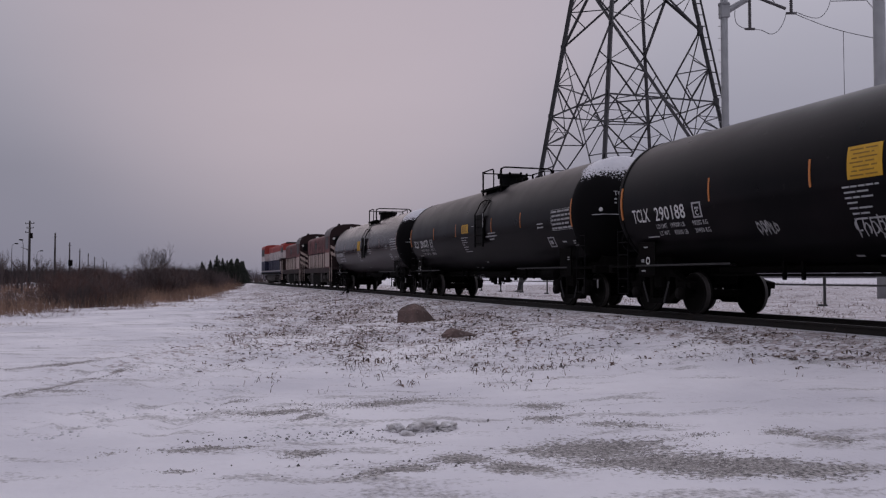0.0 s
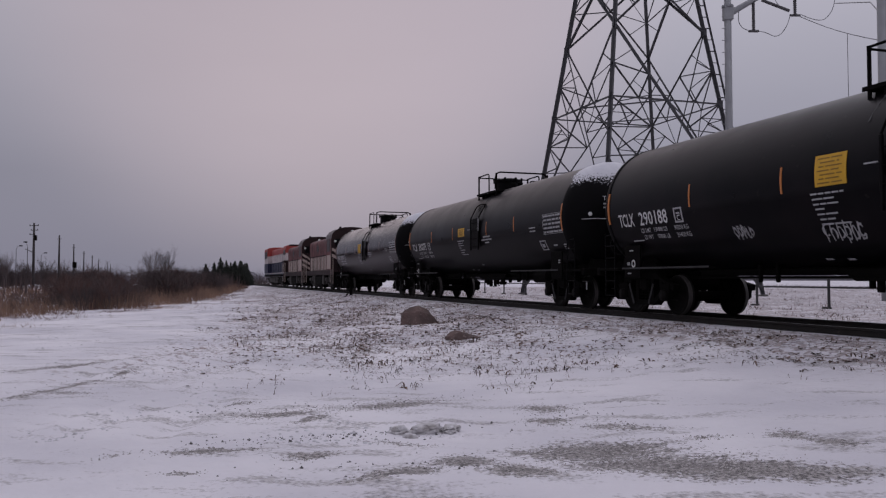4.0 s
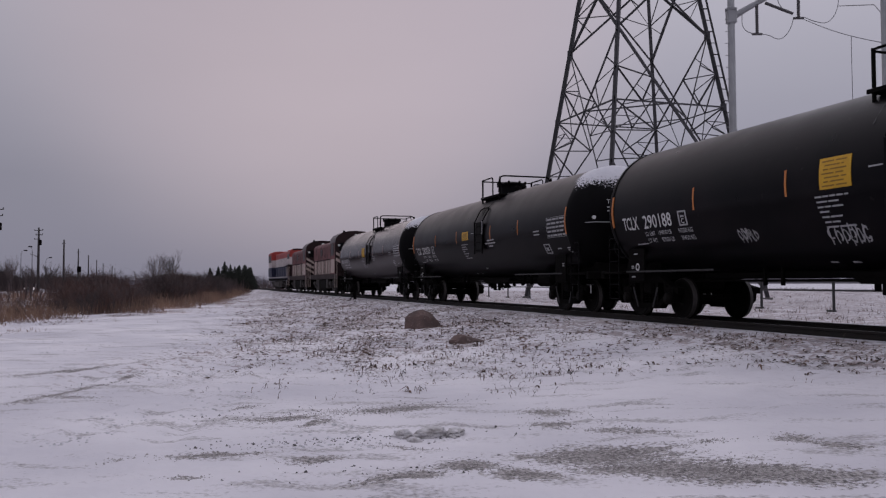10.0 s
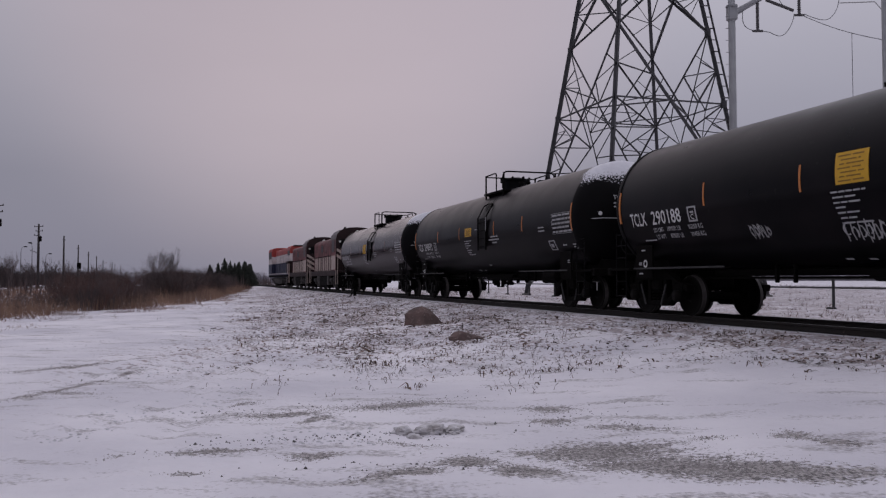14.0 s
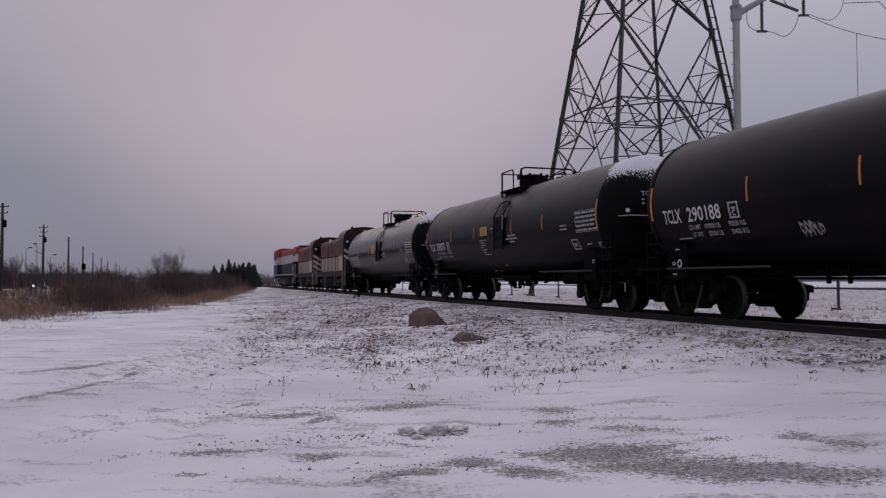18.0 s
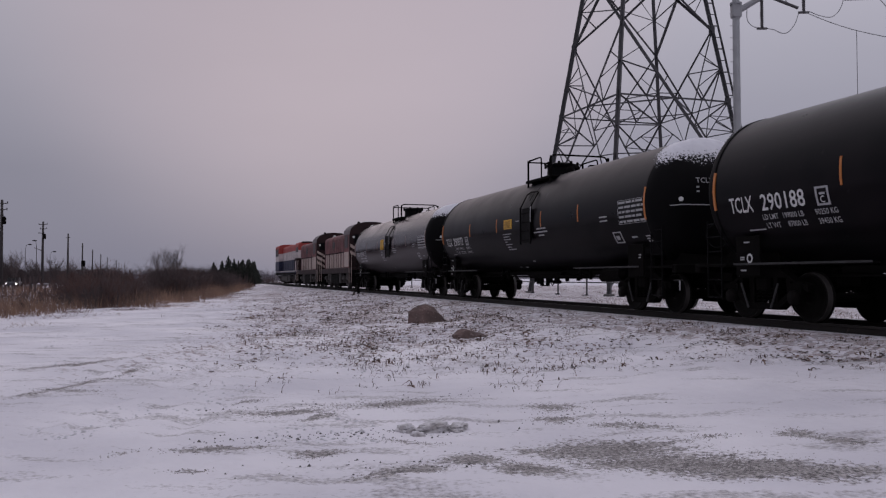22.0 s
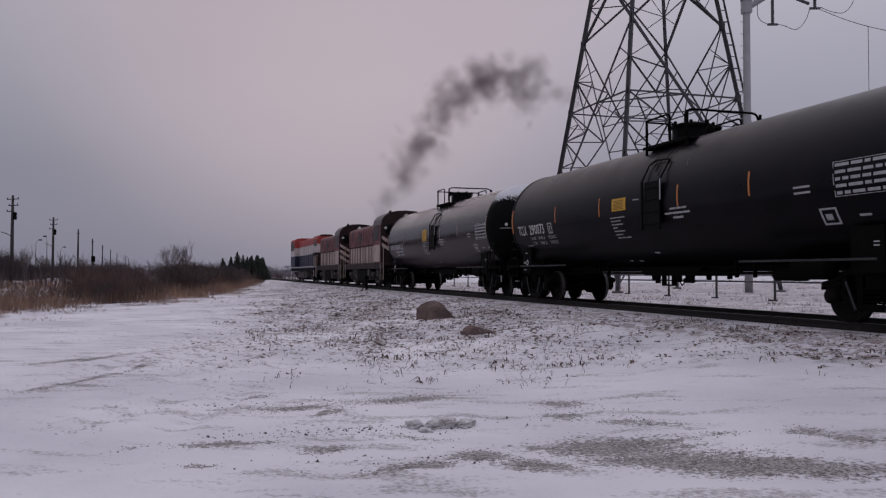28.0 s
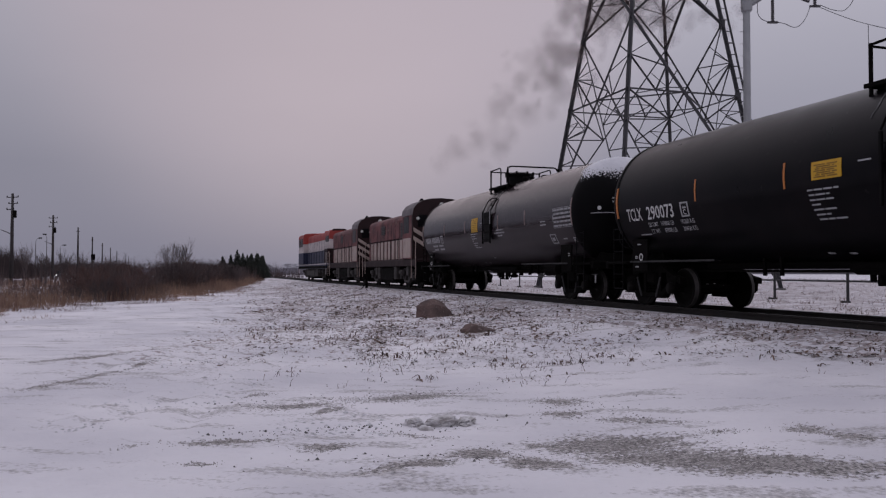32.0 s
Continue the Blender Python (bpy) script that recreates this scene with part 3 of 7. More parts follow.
    showing = ranged(math_node("ADD", tufts, math_node("MULTIPLY", grass_at.outputs["Fac"], 0.095)), 0.580, 0.640, (0.0, 0.60))
    showing = math_node("MULTIPLY", showing, ranged(grass_at.outputs["Fac"], 0.02, 0.35))
    colour = mix(showing, colour, straw)
    l.new(colour, bsdf.inputs["Base Color"])
    bsdf.inputs["Roughness"].default_value = 0.85
    bsdf.inputs["Specular IOR Level"].default_value = 0.25
    bump = nn.new("ShaderNodeBump")
    bump.inputs["Strength"].default_value, bump.inputs["Distance"].default_value = 0.70, 0.08
    l.new(math_node("ADD", noise_node(5.0, 8.0), math_node("MULTIPLY", streak, 0.9)), bump.inputs["Height"])
    l.new(bump.outputs[0], bsdf.inputs["Normal"])
    me.materials.append(m)
    bank = B()
    rows = []
    s = -160.0
    while s < 40:
        rows.append([bank.verts.new((s, -d, bank_z(d) + (0.012 * noise.noise((s * 2.1, d * 4, 5)) if d > 0.86 else 0))) for d in (0.83, 0.86, 1.0, 1.3, 1.55, 1.8, 2.1, 2.4, 2.7, 3.0)])
        s += 0.25 if -40 < s < 12 else 1.0
    for p, q in zip(rows, rows[1:]):
        for i in range(len(p) - 1):
            bank.faces.new((p[i], p[i + 1], q[i + 1], q[i]))
    heap = solid("snow_bank", bank, m, "snow swept against the rail along the track", "snow", kind="structure", smooth=True, m=Matrix.Translation(TRACK_ORIGIN) @ pose(0, 0, 0, 0, 0, TRACK_ANGLE))
    shown = heap.data.attributes.new("litter", "FLOAT", "POINT")
    shown.data.foreach_set("value", [0.0 if v.co.y > -1.25 else 1.15 + 0.7 * noise.noise((v.co.x * 0.35, v.co.y, 4.0)) for v in heap.data.vertices])
    tagged(new("ground", me), "snow-covered ground with patches of bare gravel and tyre marks", "ground", kind="structure")


build_ground()


def build_pebbles():
    rng = random.Random(9)
    verts, faces = [], []
    for gx, gy, hx, hy, turn, strong in GRAVEL:
        ct, st = math.cos(radians(turn)), math.sin(radians(turn))
        for _ in range(int(3200 * hx * hy * strong) + 20):
            u, v = rng.gauss(0, hx * 0.48), rng.gauss(0, hy * 0.52)
            x, y = gx + u * ct - v * st, gy + u * st + v * ct
            r = rng.uniform(0.004, 0.011) * (1.5 if rng.random() < 0.06 else 1)
            z = ground_z(x, y) + r * 0.2
            i = len(verts)
            a = rng.uniform(0, 6.28)
            for k in range(4):
                verts.append((x + r * math.cos(a + k * 1.571) * rng.uniform(0.7, 1.2), y + r * math.sin(a + k * 1.571) * rng.uniform(0.7, 1.2), z - r * 0.4))
            verts.append((x + rng.gauss(0, r * 0.2), y + rng.gauss(0, r * 0.2), z + r * rng.uniform(0.5, 0.9)))
            faces.extend(((i, i + 1, i + 4), (i + 1, i + 2, i + 4), (i + 2, i + 3, i + 4), (i + 3, i, i + 4)))
    me = bpy.data.meshes.new("gravel_stones")
    me.from_pydata(verts, [], faces)
    me.materials.append(PEBBLE)
    tagged(new("gravel_stones", me), "loose pale gravel stones showing through thin snow", "gravel", kind="stuff")


build_pebbles()


def build_clods():
    """Broken lumps of crusted snow kicked up over the lot."""
    rng = random.Random(44)
    verts, faces = [], []
    base = [(math.cos(k * 1.047), math.sin(k * 1.047)) for k in range(6)]
    made = 0
    while made < 700:
        y = 7.5 + 22 * rng.random() ** 1.3
        x = rng.uniform(-0.50 * y, -0.04 * y)
        d, s = lateral(x, y)
        band = noise.noise((x * 0.75, y * 0.33, 21.0)) + 0.5 * noise.noise((x * 2.0, y * 1.1, 2.0))
        if d < 4 or rng.random() > 2.2 * max(0.0, band - 0.12):
            continue
        made += 1
        r = rng.uniform(0.008, 0.022) * (1.6 if rng.random() < 0.05 else 1.0)
        z = ground_z(x, y)
        i = len(verts)
        for h, k in ((-0.5, 1.0), (0.35, 0.85)):
            for c, q in base:
                verts.append((x + c * r * k * rng.uniform(0.7, 1.4), y + q * r * k * rng.uniform(0.6, 1.1), z + r * h * rng.uniform(0.6, 1.3)))
        verts.append((x, y, z + r * 0.75))
        for k in range(6):
            k2 = (k + 1) % 6
            faces.extend(((i + k, i + k2, i + 6 + k2, i + 6 + k), (i + 6 + k, i + 6 + k2, i + 12)))
    me = bpy.data.meshes.new("snow_clods")
    me.from_pydata(verts, [], faces)
    me.materials.append(CLOD)
    tagged(new("snow_clods", me), "small clods of dirty crusted snow scattered on the lot", "snow", kind="stuff")


build_clods()


def build_dark_stones():
    """Small wet stones and dirt kicked up along the tyre tracks."""
    rng = random.Random(61)
    verts, faces = [], []
    for x0, y0, x1, y1, n, wide in ((-2.25, 7.45, -0.4, 8.15, 120, 0.10), (-2.6, 9.1, 0.7, 10.6, 110, 0.22), (0.7, 8.5, 2.0, 9.2, 60, 0.25), (-1.6, 6.3, 0.6, 6.9, 50, 0.25), (-5.6, 11.6, -3.4, 14.4, 60, 0.30), (-0.6, 8.0, 0.4, 8.3, 30, 0.12)):
        for _ in range(n):
            k = rng.random()
            x, y = x0 + (x1 - x0) * k + rng.gauss(0, wide), y0 + (y1 - y0) * k + rng.gauss(0, wide)
            r = rng.uniform(0.005, 0.012) * (1.7 if rng.random() < 0.12 else 1.0)
            z = ground_z(x, y) + r * 0.3
            i, a = len(verts), rng.uniform(0, 6.28)
            for q in range(5):
                verts.append((x + r * math.cos(a + q * 1.257) * rng.uniform(0.8, 1.5), y + r * math.sin(a + q * 1.257) * rng.uniform(0.7, 1.2), z - r * 0.5))
            verts.append((x + rng.gauss(0, r * 0.2), y, z + r * rng.uniform(0.5, 0.9)))
            faces.extend((i + q, i + (q + 1) % 5, i + 5) for q in range(5))
    me = bpy.data.meshes.new("dark_stones")
    me.from_pydata(verts, [], faces)
    me.materials.append(WET_STONE)
    tagged(new("dark_stones", me), "small dark wet stones scattered along tracks in the snow", "gravel", kind="stuff")


build_dark_stones()


# ---- the track ----
def build_track():
    turn = Matrix.Translation(TRACK_ORIGIN) @ pose(0, 0, 0, 0, 0, TRACK_ANGLE)
    bed = B()
    xs = [-900, -500, -300, -200] + list(range(-150, 61, 1)) + [120, 250]
    prof = ((-0.90, -0.30), (-0.82, -0.215), (0, -0.20), (1.3, -0.205), (1.9, -0.24), (2.3, -0.27), (2.7, -0.36))
    rows = [[bed.verts.new((x, y, z + 0.03 * noise.noise((x * 1.7, y * 2.1, 0.3)) - 0.02)) for y, z in prof] for x in xs]
    for a, b in zip(rows, rows[1:]):
        for i in range(len(prof) - 1):
            bed.faces.new((a[i], b[i], b[i + 1], a[i + 1]))
    solid("track_bed", bed, BALLAST, "dark wet gravel ballast under the track, dusted with snow", "ballast", kind="structure", m=turn)
    track = thing("railway_track", turn, "single railway track with rusty rails on dark wooden ties", "railway track", kind="structure")
    for y in (-0.755, 0.755):
        outline = ((y - 0.07, -0.172), (y + 0.07, -0.172), (y + 0.07, -0.16), (y + 0.012, -0.14), (y + 0.012, -0.045), (y + 0.036, -0.035), (y + 0.036, -0.006), (y + 0.026, 0.0),
                   (y - 0.026, 0.0), (y - 0.036, -0.006), (y - 0.036, -0.035), (y - 0.012, -0.045), (y - 0.012, -0.14), (y - 0.07, -0.16))
        rail = part("rail", extrude_x(B(), outline, -900, 250), RAIL, track)
        part("rail_head", box(B(), -900, 250, y - 0.024, y + 0.024, 0.0, 0.003), RAIL_TOP, rail, "worn bright running surface")
    rng = random.Random(2)
    tie = mesh_from("tie", rbox(B(), -0.115, 0.115, -0.84, 1.30, -0.34, -0.174, 0.012), TIE)
    for i in range(190):
        part("tie", tie, None, track, m=pose(-78 + i * 0.53, 0, rng.uniform(-0.012, 0.0), 0, 0, rng.uniform(-0.8, 0.8)))
    far = B()
    for i in range(300):
        box(far, -78.6 - i * 0.53, -78.37 - i * 0.53, -0.84, 1.30, -0.34, -0.178)
    tagged(part("far_ties", far, TIE, track), kind="stuff")
    return track


track = build_track()


# ---- far side: fence, lattice tower, steel poles ----
def bar_between(a, b, w, mesh, parent, name):
    a, b = Vector(a), Vector(b)
    v = b - a
    ob = new(name, mesh)
    ob.parent = parent
    ob.matrix_basis = Matrix.Translation(a) @ v.to_track_quat("Z", "Y").to_matrix().to_4x4() @ Matrix.Diagonal((w, w, v.length, 1))
    return ob


def angle_iron_mesh():
    bm = B()
    o = ((0, 0), (1, 0), (1, 0.13), (0.13, 0.13), (0.13, 1), (0, 1))
    a = [bm.verts.new((x - 0.4, y - 0.4, 0)) for x, y in o]
    b = [bm.verts.new((x - 0.4, y - 0.4, 1)) for x, y in o]
    bm.faces.new(a[::-1])
    bm.faces.new(b)
    for i in range(6):
        bm.faces.new((a[i], a[(i + 1) % 6], b[(i + 1) % 6], b[i]))
    return mesh_from("angle_iron", bm, GALV)


def build_tower():
    base = Vector((13.433, 56.6, -0.3))
    tower = thing("lattice_pylon", pose(base.x, base.y, base.z, 0, 0, 17.97), "tall grey steel lattice transmission tower on four splayed legs", "pylon")
    iron = angle_iron_mesh()
    apex, half = 41.96, 5.869

    def half_at(z):
        return half * (1 - z / apex)

    def corner(i, z):
        h = half_at(z)
        return Vector(((-h, -h), (h, -h), (h, h), (-h, h))[i] + (z,))

    def strut(a, b, w=0.075, name="strut"):
        bar_between(a, b, w, iron, tower, name)

    low, belt, node, upper, top = 5.2, 12.75, 17.7, 23.2, 30.0
    gusset = mesh_from("gusset_plate", rbox(B(), -0.20, 0.20, -0.02, 0.02, -0.24, 0.24, 0.008), GALV)
    for i in range(4):
        part("footing", lathe(B(), ((0.34, -0.3), (0.34, 0.05), (0.27, 0.12)), 12, "z"), CONCRETE, tower, "concrete footing", m=Matrix.Translation(corner(i, 0)))
        bar_between(corner(i, 0.1), corner(i, top), 0.30 if i == 0 else 0.25, iron, tower, "leg")
        for z in (low, belt, node, upper):
            part("gusset_plate", gusset, None, tower, m=Matrix.Translation(corner(i, z)) @ pose(0, 0, 0, 0, 0, 45 + 90 * i))
    for i in range(4):
        j = (i + 1) % 4
        # the main crossing between the leg extensions and the node, the belt runs through it
        pn, qn, pl, ql = corner(i, node), corner(j, node), corner(i, low), corner(j, low)
        f = half_at(node) / (half_at(node) + half_at(low))
        mid = pn.lerp(ql, f)
        heavy = (0.155, 0.085, 0.14, 0.085)
        strut(pn, ql, heavy[i] if i != 2 else 0.09, "diagonal_brace")
        strut(qn, pl, heavy[j] if i != 1 else 0.14, "diagonal_brace")
        pb, qb = corner(i, belt), corner(j, belt)
        centre = (pb + qb) / 2
        strut(pb, qb, 0.095, "horizontal_brace")
        strut(centre, (corner(j, belt) + corner((j + 1) % 4, belt)) / 2, 0.085, "plan_brace")
        for leg, n, b, foot in ((i, pn, pb, pl), (j, qn, qb, ql)):
            # upper triangle: leg, diagonal and belt
            u1, u2, w = n.lerp(mid, 0.34), n.lerp(mid, 0.66), b.lerp(centre, 0.49)
            h = corner(leg, belt + (node - belt) * 0.46)
            strut(h, u1, 0.06)
            strut(h, u2, 0.075)
            strut(h, w, 0.095)
            strut(u2, w, 0.085)
            # lower triangle: leg, belt and the foot of the diagonal
            v = [mid.lerp(foot, k) for k in (0.25, 0.5, 0.75)]
            legs = [corner(leg, belt + (low - belt) * k) for k in (0.27, 0.52, 0.76)]
            strut(b, v[0], 0.085)
            strut(w, v[0], 0.06)
            strut(legs[0], v[0], 0.07)
            strut(legs[0], v[1], 0.08)
            strut(legs[1], v[1], 0.07)
            strut(legs[1], v[2], 0.075)
            strut(legs[2], v[2], 0.065)
            half_way = b.lerp(v[0], 0.55)
            strut(legs[0], half_way, 0.06)
            strut(half_way, corner(leg, belt + (low - belt) * 0.14), 0.05)
            # leg extension below the body
            strut(corner(leg, 0.4), pl.lerp(ql, 0.28 if leg == i else 0.72), 0.11)
            strut(corner(leg, 2.6), pl.lerp(ql, 0.16 if leg == i else 0.84), 0.06)
        strut(pl, ql, 0.11, "horizontal_brace")
        for z0, z1 in ((node, upper), (upper, top)):
            a0, b0, a1, b1 = corner(i, z0), corner(j, z0), corner(i, z1), corner(j, z1)
            k = half_at(z0) / (half_at(z0) + half_at(z1))
            strut(a0, b1, 0.15, "diagonal_brace")
            strut(b0, a1, 0.15, "diagonal_brace")
            cross = a0.lerp(b1, k)
            for p, q in ((a0, a1), (b0, b1)):
                sub = p.lerp(q, 0.46)
                strut(sub, p.lerp(cross, 0.5), 0.06)
                strut(sub, p.lerp(cross, 0.98), 0.065)
                strut(sub, q.lerp(cross, 0.5), 0.06)
    # climbing ladder along one leg
    off = Vector((0.50, -0.1, 0))
    lad = part("climbing_ladder", tube(B(), [corner(1, 2.5) + off, corner(1, top) + off], 0.075, 6), GALV, tower)
    for k in range(34):
        c = corner(1, 2.8 + k * 0.8)
        part("rung", tube(B(), [c, c + off], 0.045 if k % 2 else 0.03, 5), GALV, lad)
    return tower


build_tower()


def build_fence():
    fence = thing("pipe_rail_fence", Matrix.Translation(on_track(0, -12.2, 0)) @ pose(0, 0, 0, 0, 0, TRACK_ANGLE), "dark two-rail steel pipe fence standing in snow beyond the track", "fence")
    post = mesh_from("post", lathe(B(), ((0.055, -0.45), (0.055, 0.90), (0.025, 0.93)), 8, "z"), FENCE)
    foot = mesh_from("foot_plate", rbox(B(), -0.30, 0.06, -0.10, 0.10, -0.36, -0.25, 0.02), FENCE)
    for i in range(26):
        s = -76.38 + i * 4.1
        p = part("post", post, None, fence, m=pose(s, 0, 0))
        part("foot_plate", foot, None, p, "thin steel foot of the post")
    for z in (0.50, 0.84):
        part("rail", tube(B(), [(-76, 0, z), (26, 0, z)], 0.036), FENCE, fence)
    return fence


build_fence()


def steel_pole(x, y, r0, r1, h, name="steel_power_pole", z=-0.3):
    p = thing(name, pose(x, y, z), "smooth grey tapered steel power line pole", "power pole", "steel poles beside the pylon")
    part("shaft", lathe(B(), ((r0, -0.4), (r0 * 0.93, h * 0.3), (r1, h)), 20, "z"), POLE_STEEL, p, smooth=True)
    part("base_plate", lathe(B(), ((r0 * 1.3, -0.32), (r0 * 1.3, -0.22)), 16, "z"), POLE_STEEL, p)
    return p


def rounded(pts, n=5):
    """A smooth curve through the points."""
    pts = [Vector(p) for p in pts]
    out = []
    for i in range(len(pts) - 1):
        a, b = pts[i], pts[i + 1]
        m0 = (b - pts[i - 1]) / 2 if i else b - a
        m1 = (pts[i + 2] - a) / 2 if i + 2 < len(pts) else b - a
        for k in range(n):
            t = k / n
            out.append(a * (2 * t**3 - 3 * t**2 + 1) + m0 * (t**3 - 2 * t**2 + t) + b * (3 * t**2 - 2 * t**3) + m1 * (t**3 - t**2))
    return out + [pts[-1]]


def build_poles():
    p1 = steel_pole(17.95, 50.5, 0.245, 0.205, 24.0, z=-0.06)
    p2 = steel_pole(23.68, 43.2, 0.34, 0.28, 24.0)
    for k in range(20):
        part("step_peg", tube(B(), [(-0.2, -0.1, 3.0 + k * 0.75), (-0.42, -0.1, 3.0 + k * 0.75)], 0.02, 5), POLE_STEEL, p1)
    # arm with hanging insulators, a strain string and jumper loops
    part("cap_ring", lathe(B(), ((0.36, 17.85), (0.36, 17.97)), 18, "z"), POLE_STEEL, p1)
    part("bracket", rbox(B(), -0.28, 0.30, -0.28, 0.28, 17.0, 18.0, 0.08), POLE_STEEL, p1)
    part("arm", tube(B(), [(0.1, 0, 17.45), (0.95, -0.05, 17.95), (2.4, -0.1, 18.75), (5.6, -0.2, 20.0)], 0.21, 10, 0.12), POLE_STEEL, p1)

    def hanging(x, z_top, z_low):
        n = int((z_top - z_low) / 0.13)
        prof = [(0.03, z_top)]
        for k in range(n):
            z = z_top - (k + 0.2) * (z_top - z_low) / n
            prof += [(0.085, z), (0.115, z - 0.04), (0.085, z - 0.08)]
        part("insulator", lathe(B(), prof + [(0.04, z_low)], 10, "z"), INSULATOR, p1, "dark ribbed insulator string", m=pose(x, -0.1, 0))
        part("clamp", rbox(B(), x - 0.33, x + 0.33, -0.17, -0.03, z_low - 0.09, z_low + 0.05, 0.03), INSULATOR, p1)

    hanging(1.57, 18.25, 16.35)
    hanging(4.17, 19.5, 17.35)
    for pts in (((0.66, 17.75), (0.64, 17.1), (0.72, 16.75), (0.95, 16.5), (1.3, 16.36)), ((1.85, 16.33), (2.3, 16.25), (2.85, 16.02), (3.25, 16.15), (3.6, 16.6), (3.8, 17.1), (3.85, 17.4)),
                ((4.5, 17.4), (5.2, 17.12), (5.9, 17.05), (6.4, 17.5), (6.65, 18.2), (6.7, 19.0)), ((2.8, 18.9), (2.95, 18.3), (3.2, 17.9))):
        part("jumper", tube(B(), rounded([(x, -0.1, z) for x, z in pts]), 0.022, 6), WIRE, p1, "looping jumper cable")
    part("strain_insulator", tube(B(), [(2.1, -0.1, 18.3), (3.8, -0.15, 17.6)], 0.10, 8), INSULATOR, p1, "dark strain insulator string")
    wire = B()
    p0, q0 = Vector((17.9 + 4.2, 50.35, 17.32)), Vector((23.6, 43.2, 13.55))
    line = [p0.lerp(q0, k / 12) + Vector((0, 0, -0.20 * math.sin(math.pi * k / 12))) for k in range(13)]
    solid("power_line", tube(wire, line, 0.022, 5), WIRE, "thin sagging overhead conductor between steel poles", "power line")
    wire = B()
    solid("power_line", tube(wire, [(24.6, 50.3, 18.0), (24.5, 46, 16.6), (23.6, 43.2, 14.95)], 0.028, 5), WIRE, "thin sagging overhead conductor between steel poles", "power line")
    wire = B()
    top = line[7].lerp(line[8], 0.65)
    tube(wire, [top, (top.x, top.y, 4.0)], 0.018, 5)
    solid("drop_wire", wire, WIRE, "thin wire dropping straight down from the conductor", "wire")


build_poles()


# ---- near side: boulders and snow lump ----
def stone(name, x, y, sx, sy, sz, seed, mat, label, category, sink=0.25, slope=0.0, turn=None, rough=0.0):
    bm = B()
    bmesh.ops.create_icosphere(bm, subdivisions=4, radius=1.0)
    for v in bm.verts:
        p = v.co.copy()
        k = 1 + 0.20 * noise.noise(p * 1.1 + Vector((seed, 0, 0))) + 0.06 * noise.noise(p * 3.3 + Vector((0, seed, 0))) + 0.02 * noise.noise(p * 9) + rough * (0.5 * noise.noise(p * 2.4 + Vector((seed, 3, 0))) + 0.35 * noise.noise(p * 5.5))
        q = p * k
        for axis in (Vector((0.6, -0.5, 0.62)), Vector((-0.7, -0.4, 0.6)), Vector((0.1, -0.9, 0.2)), Vector((0.2, 0.1, 0.97))):
            a = axis.normalized()
            over = q.dot(a) - 0.80
            if over > 0:
                q -= a * over * 0.8
        v.co = Vector((q.x * sx, q.y * sy, q.z * sz * (1 - slope * max(-0.25, q.x))))
    z = ground_z(x, y) + sz * (1 - 2 * sink) * 0.8
    return solid(name, bm, mat, label, category, smooth=False, m=pose(x, y, z, 0, 0, seed * 40 if turn is None else turn))


def split_boulder(x, y):
    """A wedge of granite: steep on one side, flat faces meeting in a ridge, sloping off on the other."""
    bm = B()
    for p in ((-0.57, -0.22, -0.15), (0.06, -0.46, -0.15), (0.60, -0.14, -0.15), (0.52, 0.35, -0.15), (-0.5, 0.35, -0.15), (-0.55, -0.18, 0.34), (-0.44, -0.12, 0.44), (0.02, -0.30, 0.40), (0.42, -0.08, 0.27),
              (0.57, -0.08, 0.05), (0.3, 0.3, 0.34), (-0.42, 0.3, 0.38), (-0.02, 0.0, 0.56), (-0.25, -0.06, 0.53), (0.14, 0.02, 0.51)):
        bm.verts.new(p)
    out = bmesh.ops.convex_hull(bm, input=bm.verts)
    bmesh.ops.delete(bm, geom=[e for e in out["geom_unused"] + out["geom_interior"] if isinstance(e, bmesh.types.BMVert)], context="VERTS")
    bmesh.ops.subdivide_edges(bm, edges=bm.edges[:], cuts=5, use_grid_fill=True)
    bmesh.ops.smooth_vert(bm, verts=bm.verts, factor=0.12, use_axis_x=True, use_axis_y=True, use_axis_z=True)
    for v in bm.verts:
        v.co *= 1 + 0.05 * noise.noise(v.co * 4.0) + 0.025 * noise.noise(v.co * 11.0)
    return solid("boulder", bm, ROCK, "pinkish-brown granite boulder with split flat faces, half sunk in snow", "boulder", m=pose(x, y, ground_z(x, y) + 0.01))


split_boulder(-0.64, 24.4)
stone("flat_stone", 0.48, 18.6, 0.40, 0.24, 0.145, 2.3, ROCK, "flat reddish stone slab lying in snowy weeds", "stone", 0.30, 0.75, 0)
DIRTY_SNOW = material("dirty_snow_lump", (0.68, 0.67, 0.69), 0.9, second=(0.34, 0.32, 0.31), scale=9.0, amount=0.9, bump=0.8)
for x, y, sx, sz, seed in ((-0.40, 8.10, 0.13, 0.075, 3.7), (-0.14, 8.2, 0.21, 0.085, 5.1), (0.10, 8.24, 0.15, 0.05, 6.4), (-0.30, 7.95, 0.08, 0.04, 8.8)):
    stone("snow_lump", x, y, sx * 0.85, sx * 0.6, sz, seed, DIRTY_SNOW, "lump of dirty frozen snow on the gravel", "snow lump", 0.35, rough=0.9)


